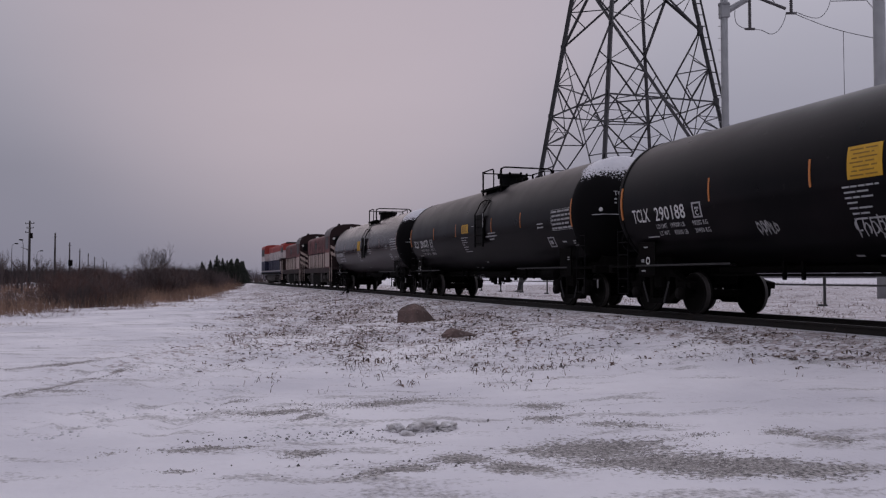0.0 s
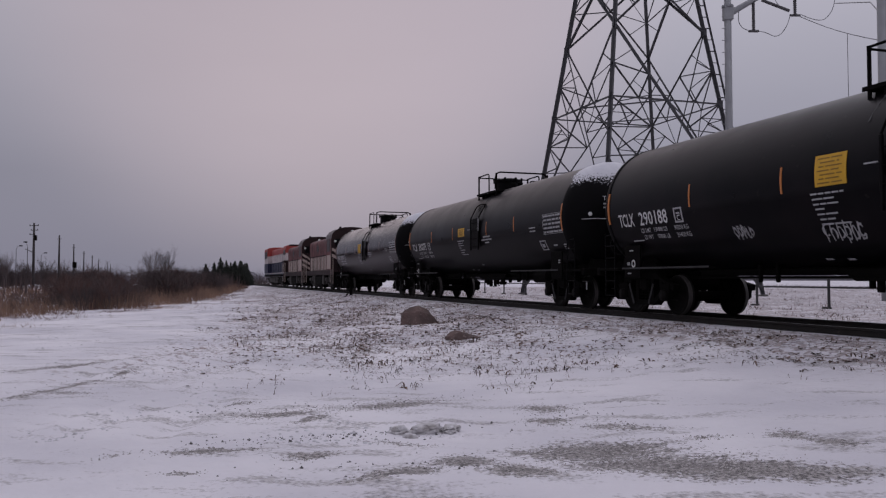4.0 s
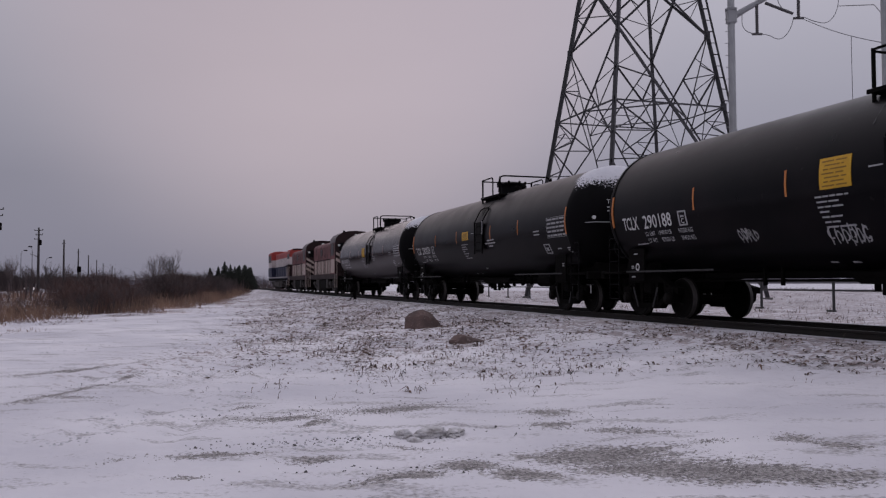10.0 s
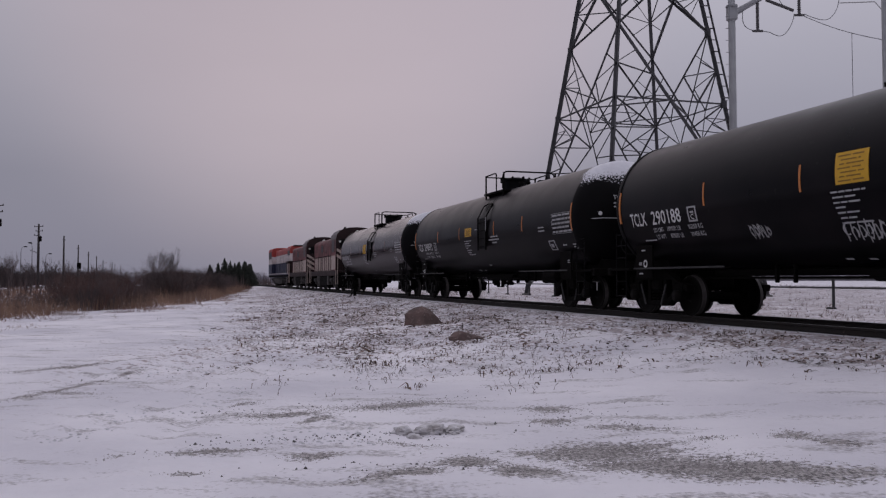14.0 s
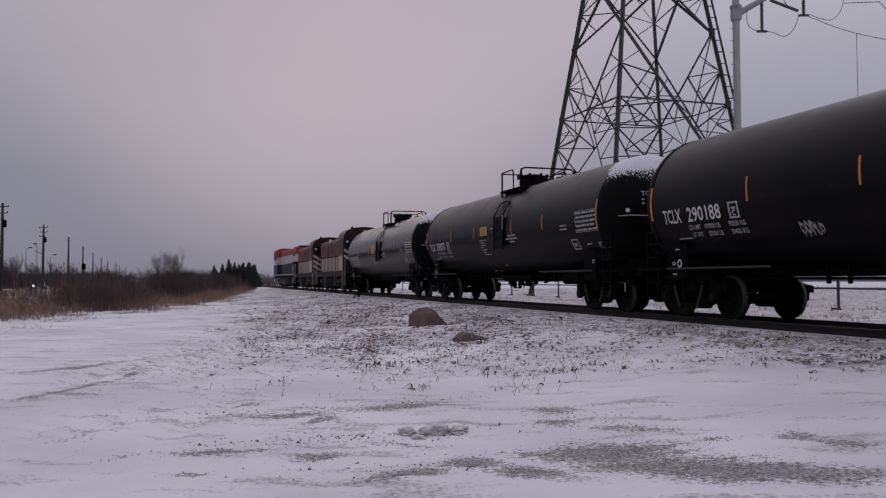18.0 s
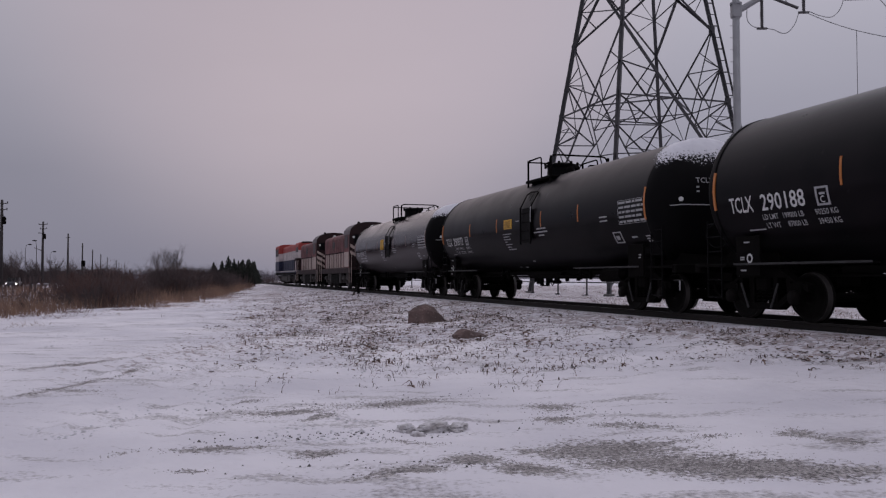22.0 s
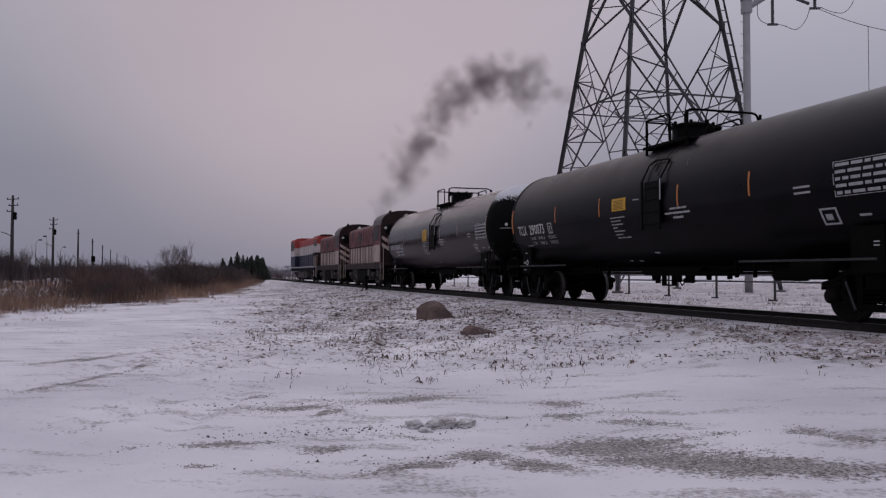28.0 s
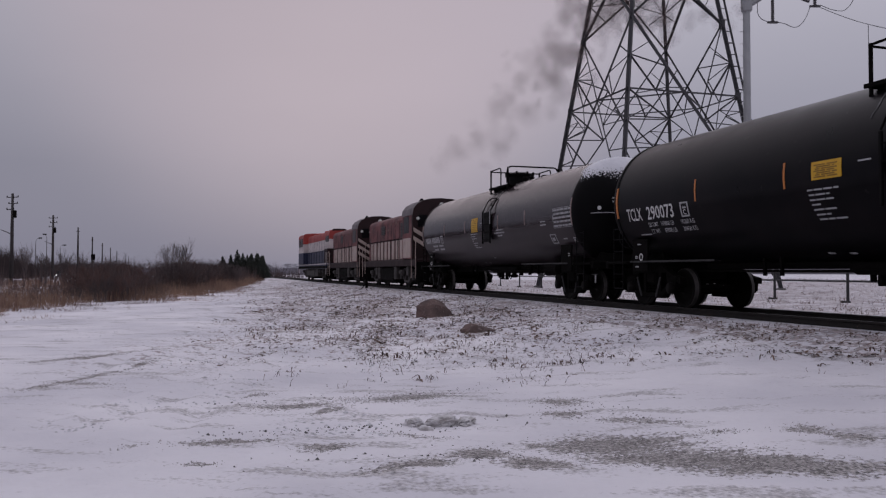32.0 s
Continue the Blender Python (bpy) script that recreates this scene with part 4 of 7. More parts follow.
def build_switch_stand():
    p = on_track(-33.7, 1.75, -0.30)
    st = thing("switch_stand", pose(p.x, p.y, p.z, 0, 0, TRACK_ANGLE), "small dark iron switch stand beside the track", "switch stand")
    part("base", rbox(B(), -0.25, 0.25, -0.42, 0.42, 0, 0.10, 0.02), STEEL_DARK, st)
    part("column", lathe(B(), ((0.10, 0.10), (0.07, 0.35), (0.05, 0.8)), 10, "z"), STEEL_DARK, st)
    part("lever", tube(B(), [(0, 0, 0.45), (0.05, -0.32, 0.12)], 0.03), STEEL_DARK, st)
    part("target", rbox(B(), -0.02, 0.02, -0.12, 0.12, 0.75, 0.98, 0.01), STEEL_DARK, st)


build_switch_stand()


# ---- vegetation ----
def blade(verts, faces, p, tip, w, side):
    i = len(verts)
    verts.extend((tuple(p - side * w), tuple(p + side * w), tuple(tip)))
    faces.append((i, i + 1, i + 2))


def stalk(verts, faces, p, tip, w):
    """A thin three-sided stem."""
    i = len(verts)
    for a in (0, 2.1, 4.2):
        verts.append((p.x + math.cos(a) * w, p.y + math.sin(a) * w, p.z))
    verts.append(tuple(tip))
    faces.extend(((i, i + 1, i + 3), (i + 1, i + 2, i + 3), (i + 2, i, i + 3)))


def stuff(name, verts, faces, mat, label, category):
    me = bpy.data.meshes.new(name)
    me.from_pydata(verts, [], faces)
    me.materials.append(mat)
    return tagged(new(name, me), label, category, kind="stuff")


def drooping_leaf(verts, faces, rng, p, h, reach, w):
    """A dead leaf blade: up from its root, over and down again."""
    turn = rng.uniform(0, 6.283)
    out = Vector((math.cos(turn), math.sin(turn) * 0.7, 0))
    side = Vector((-math.sin(turn), math.cos(turn), rng.uniform(-0.5, 0.5))) * w
    lean = rng.uniform(0.15, 0.6)
    pts = (p, p + out * reach * lean * 0.5 + Vector((0, 0, h * 0.75)), p + out * reach * lean + Vector((0, 0, h)), p + out * reach + Vector((0, 0, h * rng.uniform(0.1, 0.85))))
    i = len(verts)
    for q, k in zip(pts, (0.6, 1.0, 0.9, 0.25)):
        verts.append(tuple(q - side * k))
        verts.append(tuple(q + side * k))
    for k in (0, 2, 4):
        faces.append((i + k, i + k + 1, i + k + 3, i + k + 2))


def build_weeds():
    rng = random.Random(5)
    verts, faces = [], []

    def wanted(x, y, d):
        clump = noise.noise((x * 0.5, y * 0.35, 9.0)) + 0.5 * noise.noise((x * 1.7, y * 1.2, 4.0))
        want = 0.10 + 0.95 * max(0.0, clump + 0.05)
        front = 12.4 + 0.8 * noise.noise((x * 0.8, 0, 2.0))
        left = x + 3.8 + (y - 11.3) * 0.235 + 0.9 * noise.noise((y * 0.5, 1.0, 0))
        want *= min(1.0, max(0.03, left / 2.4))
        if d > 3.7:
            want *= min(1.0, max(0.03, (y - front + 1.0) / 8.0))
            if x > 2.5 and y < 16.5:
                want *= 0.3
        elif x > 2.0:
            want *= 0.8
        if x > 3.0 and d > 2.5:
            want *= 0.2
        elif d < 3.2:
            want *= 1.5
        return want

    count = tries = 0
    while count < 1100 and tries < 200000:
        tries += 1
        y = 10.5 + 62 * rng.random() ** 2.1
        x = rng.uniform(-0.36 * y, 0.62 * y)
        d, s = lateral(x, y)
        if d < 1.25 or rng.random() > wanted(x, y, d):
            continue
        count += 1
        z = surface_z(x, y)
        for _ in range(rng.randint(1, 4)):
            p = Vector((x + rng.gauss(0, 0.10), y + rng.gauss(0, 0.10), z - 0.01))
            h = rng.uniform(0.04, 0.15) * (1.7 if rng.random() < 0.08 else 1.0) * (0.6 if x > 2.0 and d < 3.2 else 1.0)
            w = rng.uniform(0.004, 0.009)
            knee = p + Vector((rng.gauss(0, 0.35), rng.gauss(0, 0.25), 1)) * h * 0.6
            tip = knee + Vector((rng.gauss(0, 0.9), rng.gauss(0, 0.5), rng.uniform(-0.5, 0.8))) * h * 0.7
            stalk(verts, faces, p, knee, w)
            stalk(verts, faces, knee - (knee - p) * 0.1, tip, w * 0.9)
    # clumps of drooping blades
    count = tries = 0
    while count < 1150 and tries < 200000:
        tries += 1
        y = 11.0 + 46 * rng.random() ** 1.7
        x = rng.uniform(-0.34 * y, 0.55 * y)
        d, s = lateral(x, y)
        if d < 1.4 or rng.random() > wanted(x, y, d) * 0.8:
            continue
        count += 1
        z = surface_z(x, y)
        wide = rng.uniform(0.04, 0.22)
        big = rng.random() < 0.30
        for _ in range(rng.randint(2, 7)):
            p = Vector((x + rng.gauss(0, wide), y + rng.gauss(0, wide * 0.6), z - 0.012))
            drooping_leaf(verts, faces, rng, p, (0.015 + 0.085 * rng.random() ** 1.8) * (0.6 if d < 3.2 else 1.0), rng.uniform(0.03, 0.17), rng.uniform(0.007, 0.016) if big else rng.uniform(0.003, 0.008))
    # flecks of leaf litter half under the snow
    made = 0
    while made < 6000:
        y = 11.5 + 60 * rng.random() ** 1.9
        x = rng.uniform(-0.36 * y, 0.55 * y)
        d, s = lateral(x, y)
        left = x + 4.4 + (y - 11.3) * 0.235 + 1.2 * noise.noise((y * 0.5, 1.0, 0))
        fade = min(1.0, max(0.0, left / 4.0)) * (min(1.0, max(0.0, (y - 12.0) / 5.0)) if d > 3.2 else 1.0)
        if d < 1.7 or rng.random() > fade:
            continue
        if rng.random() > 0.12 + 1.0 * max(0.0, noise.noise((x * 0.9, y * 0.6, 9.0)) + 0.1):
            continue
        made += 1
        c = Vector((x, y, surface_z(x, y) + 0.008))
        r = rng.uniform(0.012, 0.042) * (1 + 1.1 * min(1.0, max(0.0, (y - 14) / 14)))
        t = rng.uniform(0, 6.28)
        i = len(verts)
        for k in range(3):
            verts.append((c.x + r * math.cos(t + k * 2.1) * rng.uniform(0.5, 1.6), c.y + r * math.sin(t + k * 2.1), c.z + rng.uniform(-0.006, r * 0.8)))
        faces.append((i, i + 1, i + 2))
    stuff("dead_weeds", verts, faces, WEED, "sparse brown dead weeds poking through thin snow", "weeds")


build_weeds()


def build_far_side_grass():
    rng = random.Random(15)
    verts, faces = [], []
    for _ in range(5000):
        s, d = rng.uniform(-75, 14), -2.6 - 55 * rng.random() ** 2.0
        clump = noise.noise((s * 0.25, d * 0.4, 6.0))
        if rng.random() > 0.25 + 1.2 * clump:
            continue
        p = on_track(s, d, 0)
        z = ground_z(p.x, p.y)
        for _ in range(4):
            q = Vector((p.x + rng.gauss(0, 0.15), p.y + rng.gauss(0, 0.15), z - 0.01))
            stalk(verts, faces, q, q + Vector((rng.gauss(0, 0.06), rng.gauss(0, 0.04), rng.uniform(0.06, 0.24))), 0.01)
    for _ in range(2600):
        s, d = rng.uniform(-60, 10), -rng.uniform(2.2, 11.0)
        if noise.noise((s * 0.4, d * 0.9, 16.0)) < 0.12:
            continue
        p = on_track(s, d, 0)
        z = ground_z(p.x, p.y)
        for _ in range(3):
            q = Vector((p.x + rng.gauss(0, 0.2), p.y + rng.gauss(0, 0.2), z - 0.01))
            stalk(verts, faces, q, q + Vector((rng.gauss(0, 0.09), rng.gauss(0, 0.06), rng.uniform(0.03, 0.12))), 0.014)
    stuff("field_grass", verts, faces, WEED, "tufts of dead grass in the snowy field beyond the track", "grass")
    verts, faces = [], []
    for _ in range(5000):
        s, d = rng.uniform(-120, 5), -64 - rng.uniform(0, 7)
        p = on_track(s, d, 0)
        h = rng.uniform(0.1, 0.5) * (1 + 0.5 * noise.noise((s * 0.15, 0, 0)))
        q = Vector((p.x, p.y, ground_z(p.x, p.y) - 0.02))
        stalk(verts, faces, q, q + Vector((rng.gauss(0, 0.2), rng.gauss(0, 0.1), h)), 0.03)
    stuff("hedge_row", verts, faces, TWIG_RED, "low reddish-brown hedge along the far field edge", "hedge")


build_far_side_grass()


def edge_x(y):
    """Where the brush begins, on the side away from the track."""
    return -15.6 - 0.02 * y + 1.3 * noise.noise((y * 0.13, 0.5, 0)) + 0.8 * noise.noise((y * 0.55, 2.5, 0)) - max(0, y - 58) * 0.17


def build_tall_grass():
    rng = random.Random(8)
    verts, faces = [], []
    for _ in range(9000):
        y = 24 + 75 * rng.random() ** 1.3
        x = edge_x(y) - abs(rng.gauss(0, 1.9)) + rng.gauss(0.2, 0.5)
        if noise.noise((x * 0.4, y * 0.25, 5)) < (-0.05 if 36 < y < 46 else -0.3):
            continue
        z = ground_z(x, y)
        h = rng.uniform(0.2, 1.0) * (0.75 if y < 40 else 1.0) * (1 + 0.5 * noise.noise((x * 0.7, y * 0.4, 1)))
        p = Vector((x, y, z - 0.02))
        stalk(verts, faces, p, p + Vector((rng.gauss(0, 0.16), rng.gauss(0, 0.1), h)), rng.uniform(0.006, 0.014))
    for _ in range(3200):
        y = 22 + 60 * rng.random() ** 1.4
        x = edge_x(y) + abs(rng.gauss(0, 1.5)) - 0.3
        if noise.noise((x * 0.6, y * 0.3, 15)) < 0.0:
            continue
        p = Vector((x, y, ground_z(x, y) - 0.01))
        for _ in range(3):
            q = p + Vector((rng.gauss(0, 0.12), rng.gauss(0, 0.12), 0))
            stalk(verts, faces, q, q + Vector((rng.gauss(0, 0.08), rng.gauss(0, 0.06), rng.uniform(0.03, 0.16))), rng.uniform(0.006, 0.012))
    stuff("tall_dry_grass", verts, faces, STRAW, "tall dry tan grass along the edge of the brush", "grass")


build_tall_grass()


def twiggy_mesh(name, seed, h, spread, stems, mat, levels=3, thick=0.03, up=0.12, bend=0.5):
    rng = random.Random(seed)
    verts, faces = [], []

    def grow(p, v, length, w, level):
        q = p + v * length
        i = len(verts)
        a = v.orthogonal().normalized()
        b = v.cross(a)
        for base, ww in ((p, w), (q, w * 0.55)):
            for k in range(3):
                c = math.cos(k * 2.094), math.sin(k * 2.094)
                verts.append(tuple(base + a * c[0] * ww + b * c[1] * ww))
        for k in range(3):
            faces.append((i + k, i + (k + 1) % 3, i + 3 + (k + 1) % 3, i + 3 + k))
        if level == 0:
            return
        for _ in range(rng.randint(3, 5)):
            f = rng.uniform(0.35, 1.0)
            nv = (v + Vector((rng.gauss(0, bend), rng.gauss(0, bend), rng.gauss(up, 0.3)))).normalized()
            grow(p.lerp(q, f), nv, length * rng.uniform(0.45, 0.75), w * 0.55, level - 1)

    for _ in range(stems):
        p = Vector((rng.gauss(0, spread * 0.35), rng.gauss(0, spread * 0.35), -0.05))
        v = Vector((rng.gauss(0, 0.28), rng.gauss(0, 0.28), 1)).normalized()
        grow(p, v, h * rng.uniform(0.38, 0.55), thick, levels)
    me = bpy.data.meshes.new(name)
    me.from_pydata(verts, [], faces)
    me.materials.append(mat)
    return me


def build_brush():
    rng = random.Random(21)
    kinds = [twiggy_mesh("shrub", 30 + k, 2.3, 1.3, 15, TWIG if k % 3 else TWIG_RED, 3, 0.015) for k in range(6)]
    for k in range(260):
        y = 27 + 70 * rng.random() ** 1.15
        x = edge_x(y) - 0.9 - abs(rng.gauss(0, 4.0))
        if x / y < -0.46 and rng.random() < 0.55:
            continue
        if y > 46:
            x -= 1.6
        dens = 0.75 if y < 38 else 1.0
        if -0.395 < x / y < -0.358:
            dens *= 0.40
        if x / y < -0.46:
            dens *= 0.45
        sc = rng.uniform(0.50, 0.95) * dens * (0.8 if y < 36 else 1.0) * (1 + 0.35 * noise.noise((y * 0.16, 3.3, 0)))
        if y > 52:
            sc *= 1.25
        ob = new("shrub", rng.choice(kinds))
        ob.matrix_world = pose(x, y, ground_z(x, y), 0, 0, rng.uniform(0, 360)) @ Matrix.Diagonal((sc * 1.2, sc * 1.2, sc, 1))
        tagged(ob, "leafless dark shrub standing in tall dry grass", "shrub", "roadside brush")
    # low scrub across the road
    verts, faces = [], []
    for _ in range(5200):
        y = rng.uniform(205, 330)
        x = y * rng.uniform(-0.66, -0.405)
        h = rng.uniform(2.6, 6.5) * (0.85 + 0.8 * noise.noise((x * 0.05, y * 0.02, 2)))
        p = Vector((x, y, -0.75))
        for _ in range(4):
            stalk(verts, faces, p, p + Vector((rng.gauss(0, 1.3), rng.gauss(0, 0.8), h * rng.uniform(0.6, 1.0))), rng.uniform(0.05, 0.14))
    stuff("roadside_scrub", verts, faces, TWIG, "dark leafless scrub across the road", "brush")
    verts, faces = [], []
    for _ in range(22000):
        y = 28 + 80 * rng.random() ** 0.8
        x = y * rng.uniform(-0.60, -0.40)
        if x > edge_x(y) - 1 or noise.noise((x * 0.25, y * 0.15, 8)) < -0.32 or (y > 48 and rng.random() < 0.75):
            continue
        p = Vector((x, y, -0.72))
        stalk(verts, faces, p, p + Vector((rng.gauss(0, 0.12), rng.gauss(0, 0.1), rng.uniform(0.15, 0.85))), rng.uniform(0.005, 0.010) * (1 + y / 60))
    stuff("rough_grass", verts, faces, STRAW, "rough dead grass over the lot beside the road", "grass")
    # low reddish brush between the spruces and the track
    verts, faces = [], []
    for _ in range(7500):
        y = rng.uniform(104, 172)
        edge = on_track(-(y - 17.5) / 0.951, 3.2, 0).x
        x = rng.uniform(-0.335 * y, edge)
        h = rng.uniform(0.35, 0.85) * (1 + 0.5 * noise.noise((x * 0.3, y * 0.2, 4))) * (1.7 if y > 138 else 1.0)
        p = Vector((x, y, -0.7))
        for _ in range(3):
            stalk(verts, faces, p, p + Vector((rng.gauss(0, 0.25), rng.gauss(0, 0.2), h)), rng.uniform(0.02, 0.05))
    stuff("trackside_scrub", verts, faces, TWIG_RED, "low reddish leafless scrub beside the far track", "brush")
    # tall thicket across the road, highest where it comes nearest
    verts, faces = [], []
    for _ in range(4200):
        y = rng.uniform(150, 190)
        u = rng.uniform(-0.66, -0.505)
        x = y * u
        if x > -60 - 0.37 * (y - 96):
            continue
        h = rng.uniform(0.45, 1.0) * (3.0 + 4.4 * min(1.0, max(0.0, (-0.515 - u) / 0.035))) * (1 + 0.3 * noise.noise((x * 0.12, y * 0.05, 6)))
        p = Vector((x, y, -0.72))
        for _ in range(4):
            stalk(verts, faces, p, p + Vector((rng.gauss(0, 0.7), rng.gauss(0, 0.5), h * rng.uniform(0.6, 1.0))), rng.uniform(0.03, 0.07))
    stuff("roadside_thicket", verts, faces, TWIG, "tall dark leafless thicket across the road", "brush")
    # the far brush, too thick to count
    for name, mat, n, x0, x1, y0, y1, h0, h1 in (("thicket", TWIG, 7000, -75, -22, 60, 150, 0.8, 2.8), ("far_thicket", TWIG_RED, 2200, -48, -16, 62, 120, 0.6, 1.9)):
        verts, faces = [], []
        for _ in range(n):
            x, y = rng.uniform(x0, x1), rng.uniform(y0, y1)
            if x > edge_x(min(y, 110)) - 1 or (x / y < -0.44 and rng.random() < 0.93):
                continue
            h = rng.uniform(h0, h1) * (1 + 0.5 * noise.noise((x * 0.1, y * 0.1, 0))) * (0.3 if -0.40 < x / y < -0.355 else 0.85)
            p = Vector((x, y, -0.7))
            for _ in range(3):
                stalk(verts, faces, p, p + Vector((rng.gauss(0, 0.4), rng.gauss(0, 0.4), h)), rng.uniform(0.02, 0.05))
        stuff(name, verts, faces, mat, "dense leafless brush on the far lot", "brush")


build_brush()


def build_near_brush():
    """The brush line as it goes on along the lot, towards the viewer's side."""
    rng = random.Random(58)
    verts, faces = [], []
    for _ in range(9000):
        y = rng.uniform(-22, 27)
        x = -17.5 - 0.25 * max(0.0, 24 - y) - abs(rng.gauss(0, 5.0))
        h = rng.uniform(0.5, 2.1) * (1 + 0.45 * noise.noise((x * 0.2, y * 0.25, 3)))
        if x / max(y, 0.1) > -0.66 and y > 0:
            h *= 0.35
        p = Vector((x, y, -0.72))
        for _ in range(3):
            stalk(verts, faces, p, p + Vector((rng.gauss(0, 0.3), rng.gauss(0, 0.3), h * rng.uniform(0.6, 1.0))), rng.uniform(0.012, 0.035))
    stuff("lot_brush", verts, faces, TWIG, "dark leafless brush along the side of the lot", "brush")


build_near_brush()


def bare_tree(x, y, h, seed, label="leafless spreading tree against the sky"):
    """A short trunk and a fan of forking limbs that ends in fine twigs."""
    t = thing("bare_tree", pose(x, y, -0.7), label, "tree", "leafless trees")
    rng = random.Random(seed)
    part("trunk", tube(B(), [(0, 0, -0.1), (0.05, 0, h * 0.16), (0.02, 0.05, h * 0.34)], 0.13, 8, 0.09), TWIG, t)
    verts, faces = [], []

    def limb(p, v, length, w, level):
        q = p
        for k in range(3):
            v = (v + Vector((rng.gauss(0, 0.10), rng.gauss(0, 0.10), 0.05))).normalized()
            q2 = q + v * length / 3
            i = len(verts)
            a = v.orthogonal().normalized()
            b2 = v.cross(a)
            for base, ww in ((q, w * (1 - 0.15 * k)), (q2, w * (1 - 0.15 * (k + 1)))):
                for m in range(3):
                    verts.append(tuple(base + (a * math.cos(m * 2.094) + b2 * math.sin(m * 2.094)) * ww))
            for m in range(3):
                faces.append((i + m, i + (m + 1) % 3, i + 3 + (m + 1) % 3, i + 3 + m))
            if level:
                for _ in range(1 if k < 2 else 2):
                    turn = Vector((rng.gauss(0, 0.42), rng.gauss(0, 0.42), rng.uniform(0.0, 0.4)))
                    limb(q2, (v + turn).normalized(), length * rng.uniform(0.50, 0.72), w * 0.58, level - 1)
            q = q2

    for k in range(8):
        a = k * 0.8 + rng.uniform(-0.3, 0.3)
        lean = rng.uniform(0.06, 0.34)
        limb(Vector((0.02, 0.05, h * rng.uniform(0.18, 0.34))), Vector((math.cos(a) * lean, math.sin(a) * lean, 1)).normalized(), h * rng.uniform(0.34, 0.44), 0.030, 3)
    me = bpy.data.meshes.new("crown")
    me.from_pydata(verts, [], faces)
    me.materials.append(TWIG)
    part("crown", me, None, t)
    return t


for k, (x, y, h) in enumerate(((-30.0, 85, 4.15), (-28.4, 85, 4.05), (-37.5, 74, 2.6), (-36.2, 75, 2.9), (-63, 118, 4.6), (-42, 82, 2.8), (-68, 128, 4.6), (-50, 108, 3.4), (-72, 124, 5.2), (-78, 130, 5.8), (-66, 112, 4.4))):
    bare_tree(x, y, h, 60 + k)


def spruce_mesh(seed, h, w):
    """Whorls of drooping boughs round a pointed leader, uneven and gappy."""
    rng = random.Random(seed)
    verts, faces = [], []
    z = h * 0.03
    while z < h * 0.97:
        f = z / h
        reach = w * (1 - f) ** 0.85 * (1 + 0.35 * noise.noise((z * 1.3, seed, 0)))
        n = max(4, int(11 * (1 - f)) + 3)
        a0 = rng.uniform(0, 6.28)
        for k in range(n):
            a = a0 + 6.283 * k / n + rng.gauss(0, 0.2)
            r = reach * rng.uniform(0.65, 1.15)
            for m in range(4):
                f0, f1 = m / 4 * 0.8, min(1.0, m / 4 * 0.8 + 0.42)
                wide = 0.14 * (1.2 - f1) + 0.05
                c, s = math.cos(a), math.sin(a)
                dz = rng.uniform(-0.06, 0.06)
                p = Vector((c * r * f0, s * r * f0, z - 0.25 * r * f0 + dz))
                q = Vector((c * r * f1, s * r * f1, z - 0.30 * r * f1 + dz))
                side = Vector((-s, c, 0)) * wide
                i = len(verts)
                verts.extend((tuple(p - side), tuple(p + side), tuple(q), tuple(p + Vector((0, 0, 0.16)))))
                faces.extend(((i, i + 1, i + 2), (i, i + 3, i + 2), (i + 1, i + 3, i + 2)))
        z += 0.14 + 0.06 * rng.random()
    i = len(verts)
    verts.extend(((-0.05, 0, h * 0.9), (0.05, 0, h * 0.9), (0, 0.05, h * 0.9), (0, 0, h * 1.03)))
    faces.extend(((i, i + 1, i + 3), (i + 1, i + 2, i + 3), (i + 2, i, i + 3)))
    me = bpy.data.meshes.new("crown")
    me.from_pydata(verts, [], faces)
    me.materials.append(NEEDLES)
    return me


def build_spruces():
    rng = random.Random(4)
    kinds = [spruce_mesh(k, 4.7, 2.35) for k in range(5)]
    trunk = mesh_from("trunk", lathe(B(), ((0.14, -0.1), (0.03, 3.9)), 8, "z"), WOOD_POLE)
    for x, y, sc in ((-37.9, 118, 0.62), (-34.5, 121, 0.72), (-33.9, 118, 0.80), (-33.1, 120, 0.70), (-32.7, 118, 0.84), (-32.1, 120, 0.76), (-31.5, 117, 0.98), (-31.2, 119, 0.90), (-30.7, 121, 0.82), (-30.3, 118, 0.84), (-29.9, 119, 0.88),
                     (-29.5, 117, 0.86), (-29.2, 120, 0.88), (-28.9, 118, 0.90), (-28.5, 119, 0.84), (-28.1, 117, 0.76), (-27.7, 118, 0.60), (-30.0, 122, 0.80), (-36.3, 121, 0.56), (-28.7, 121, 0.84)):
        t = thing("spruce_tree", pose(x, y, -0.7, 0, 0, rng.uniform(0, 360)) @ Matrix.Diagonal((sc, sc, sc, 1)), "small dark green spruce at the edge of the field", "tree", "row of spruces")
        part("trunk", trunk, None, t)
        part("crown", rng.choice(kinds), None, t)


build_spruces()


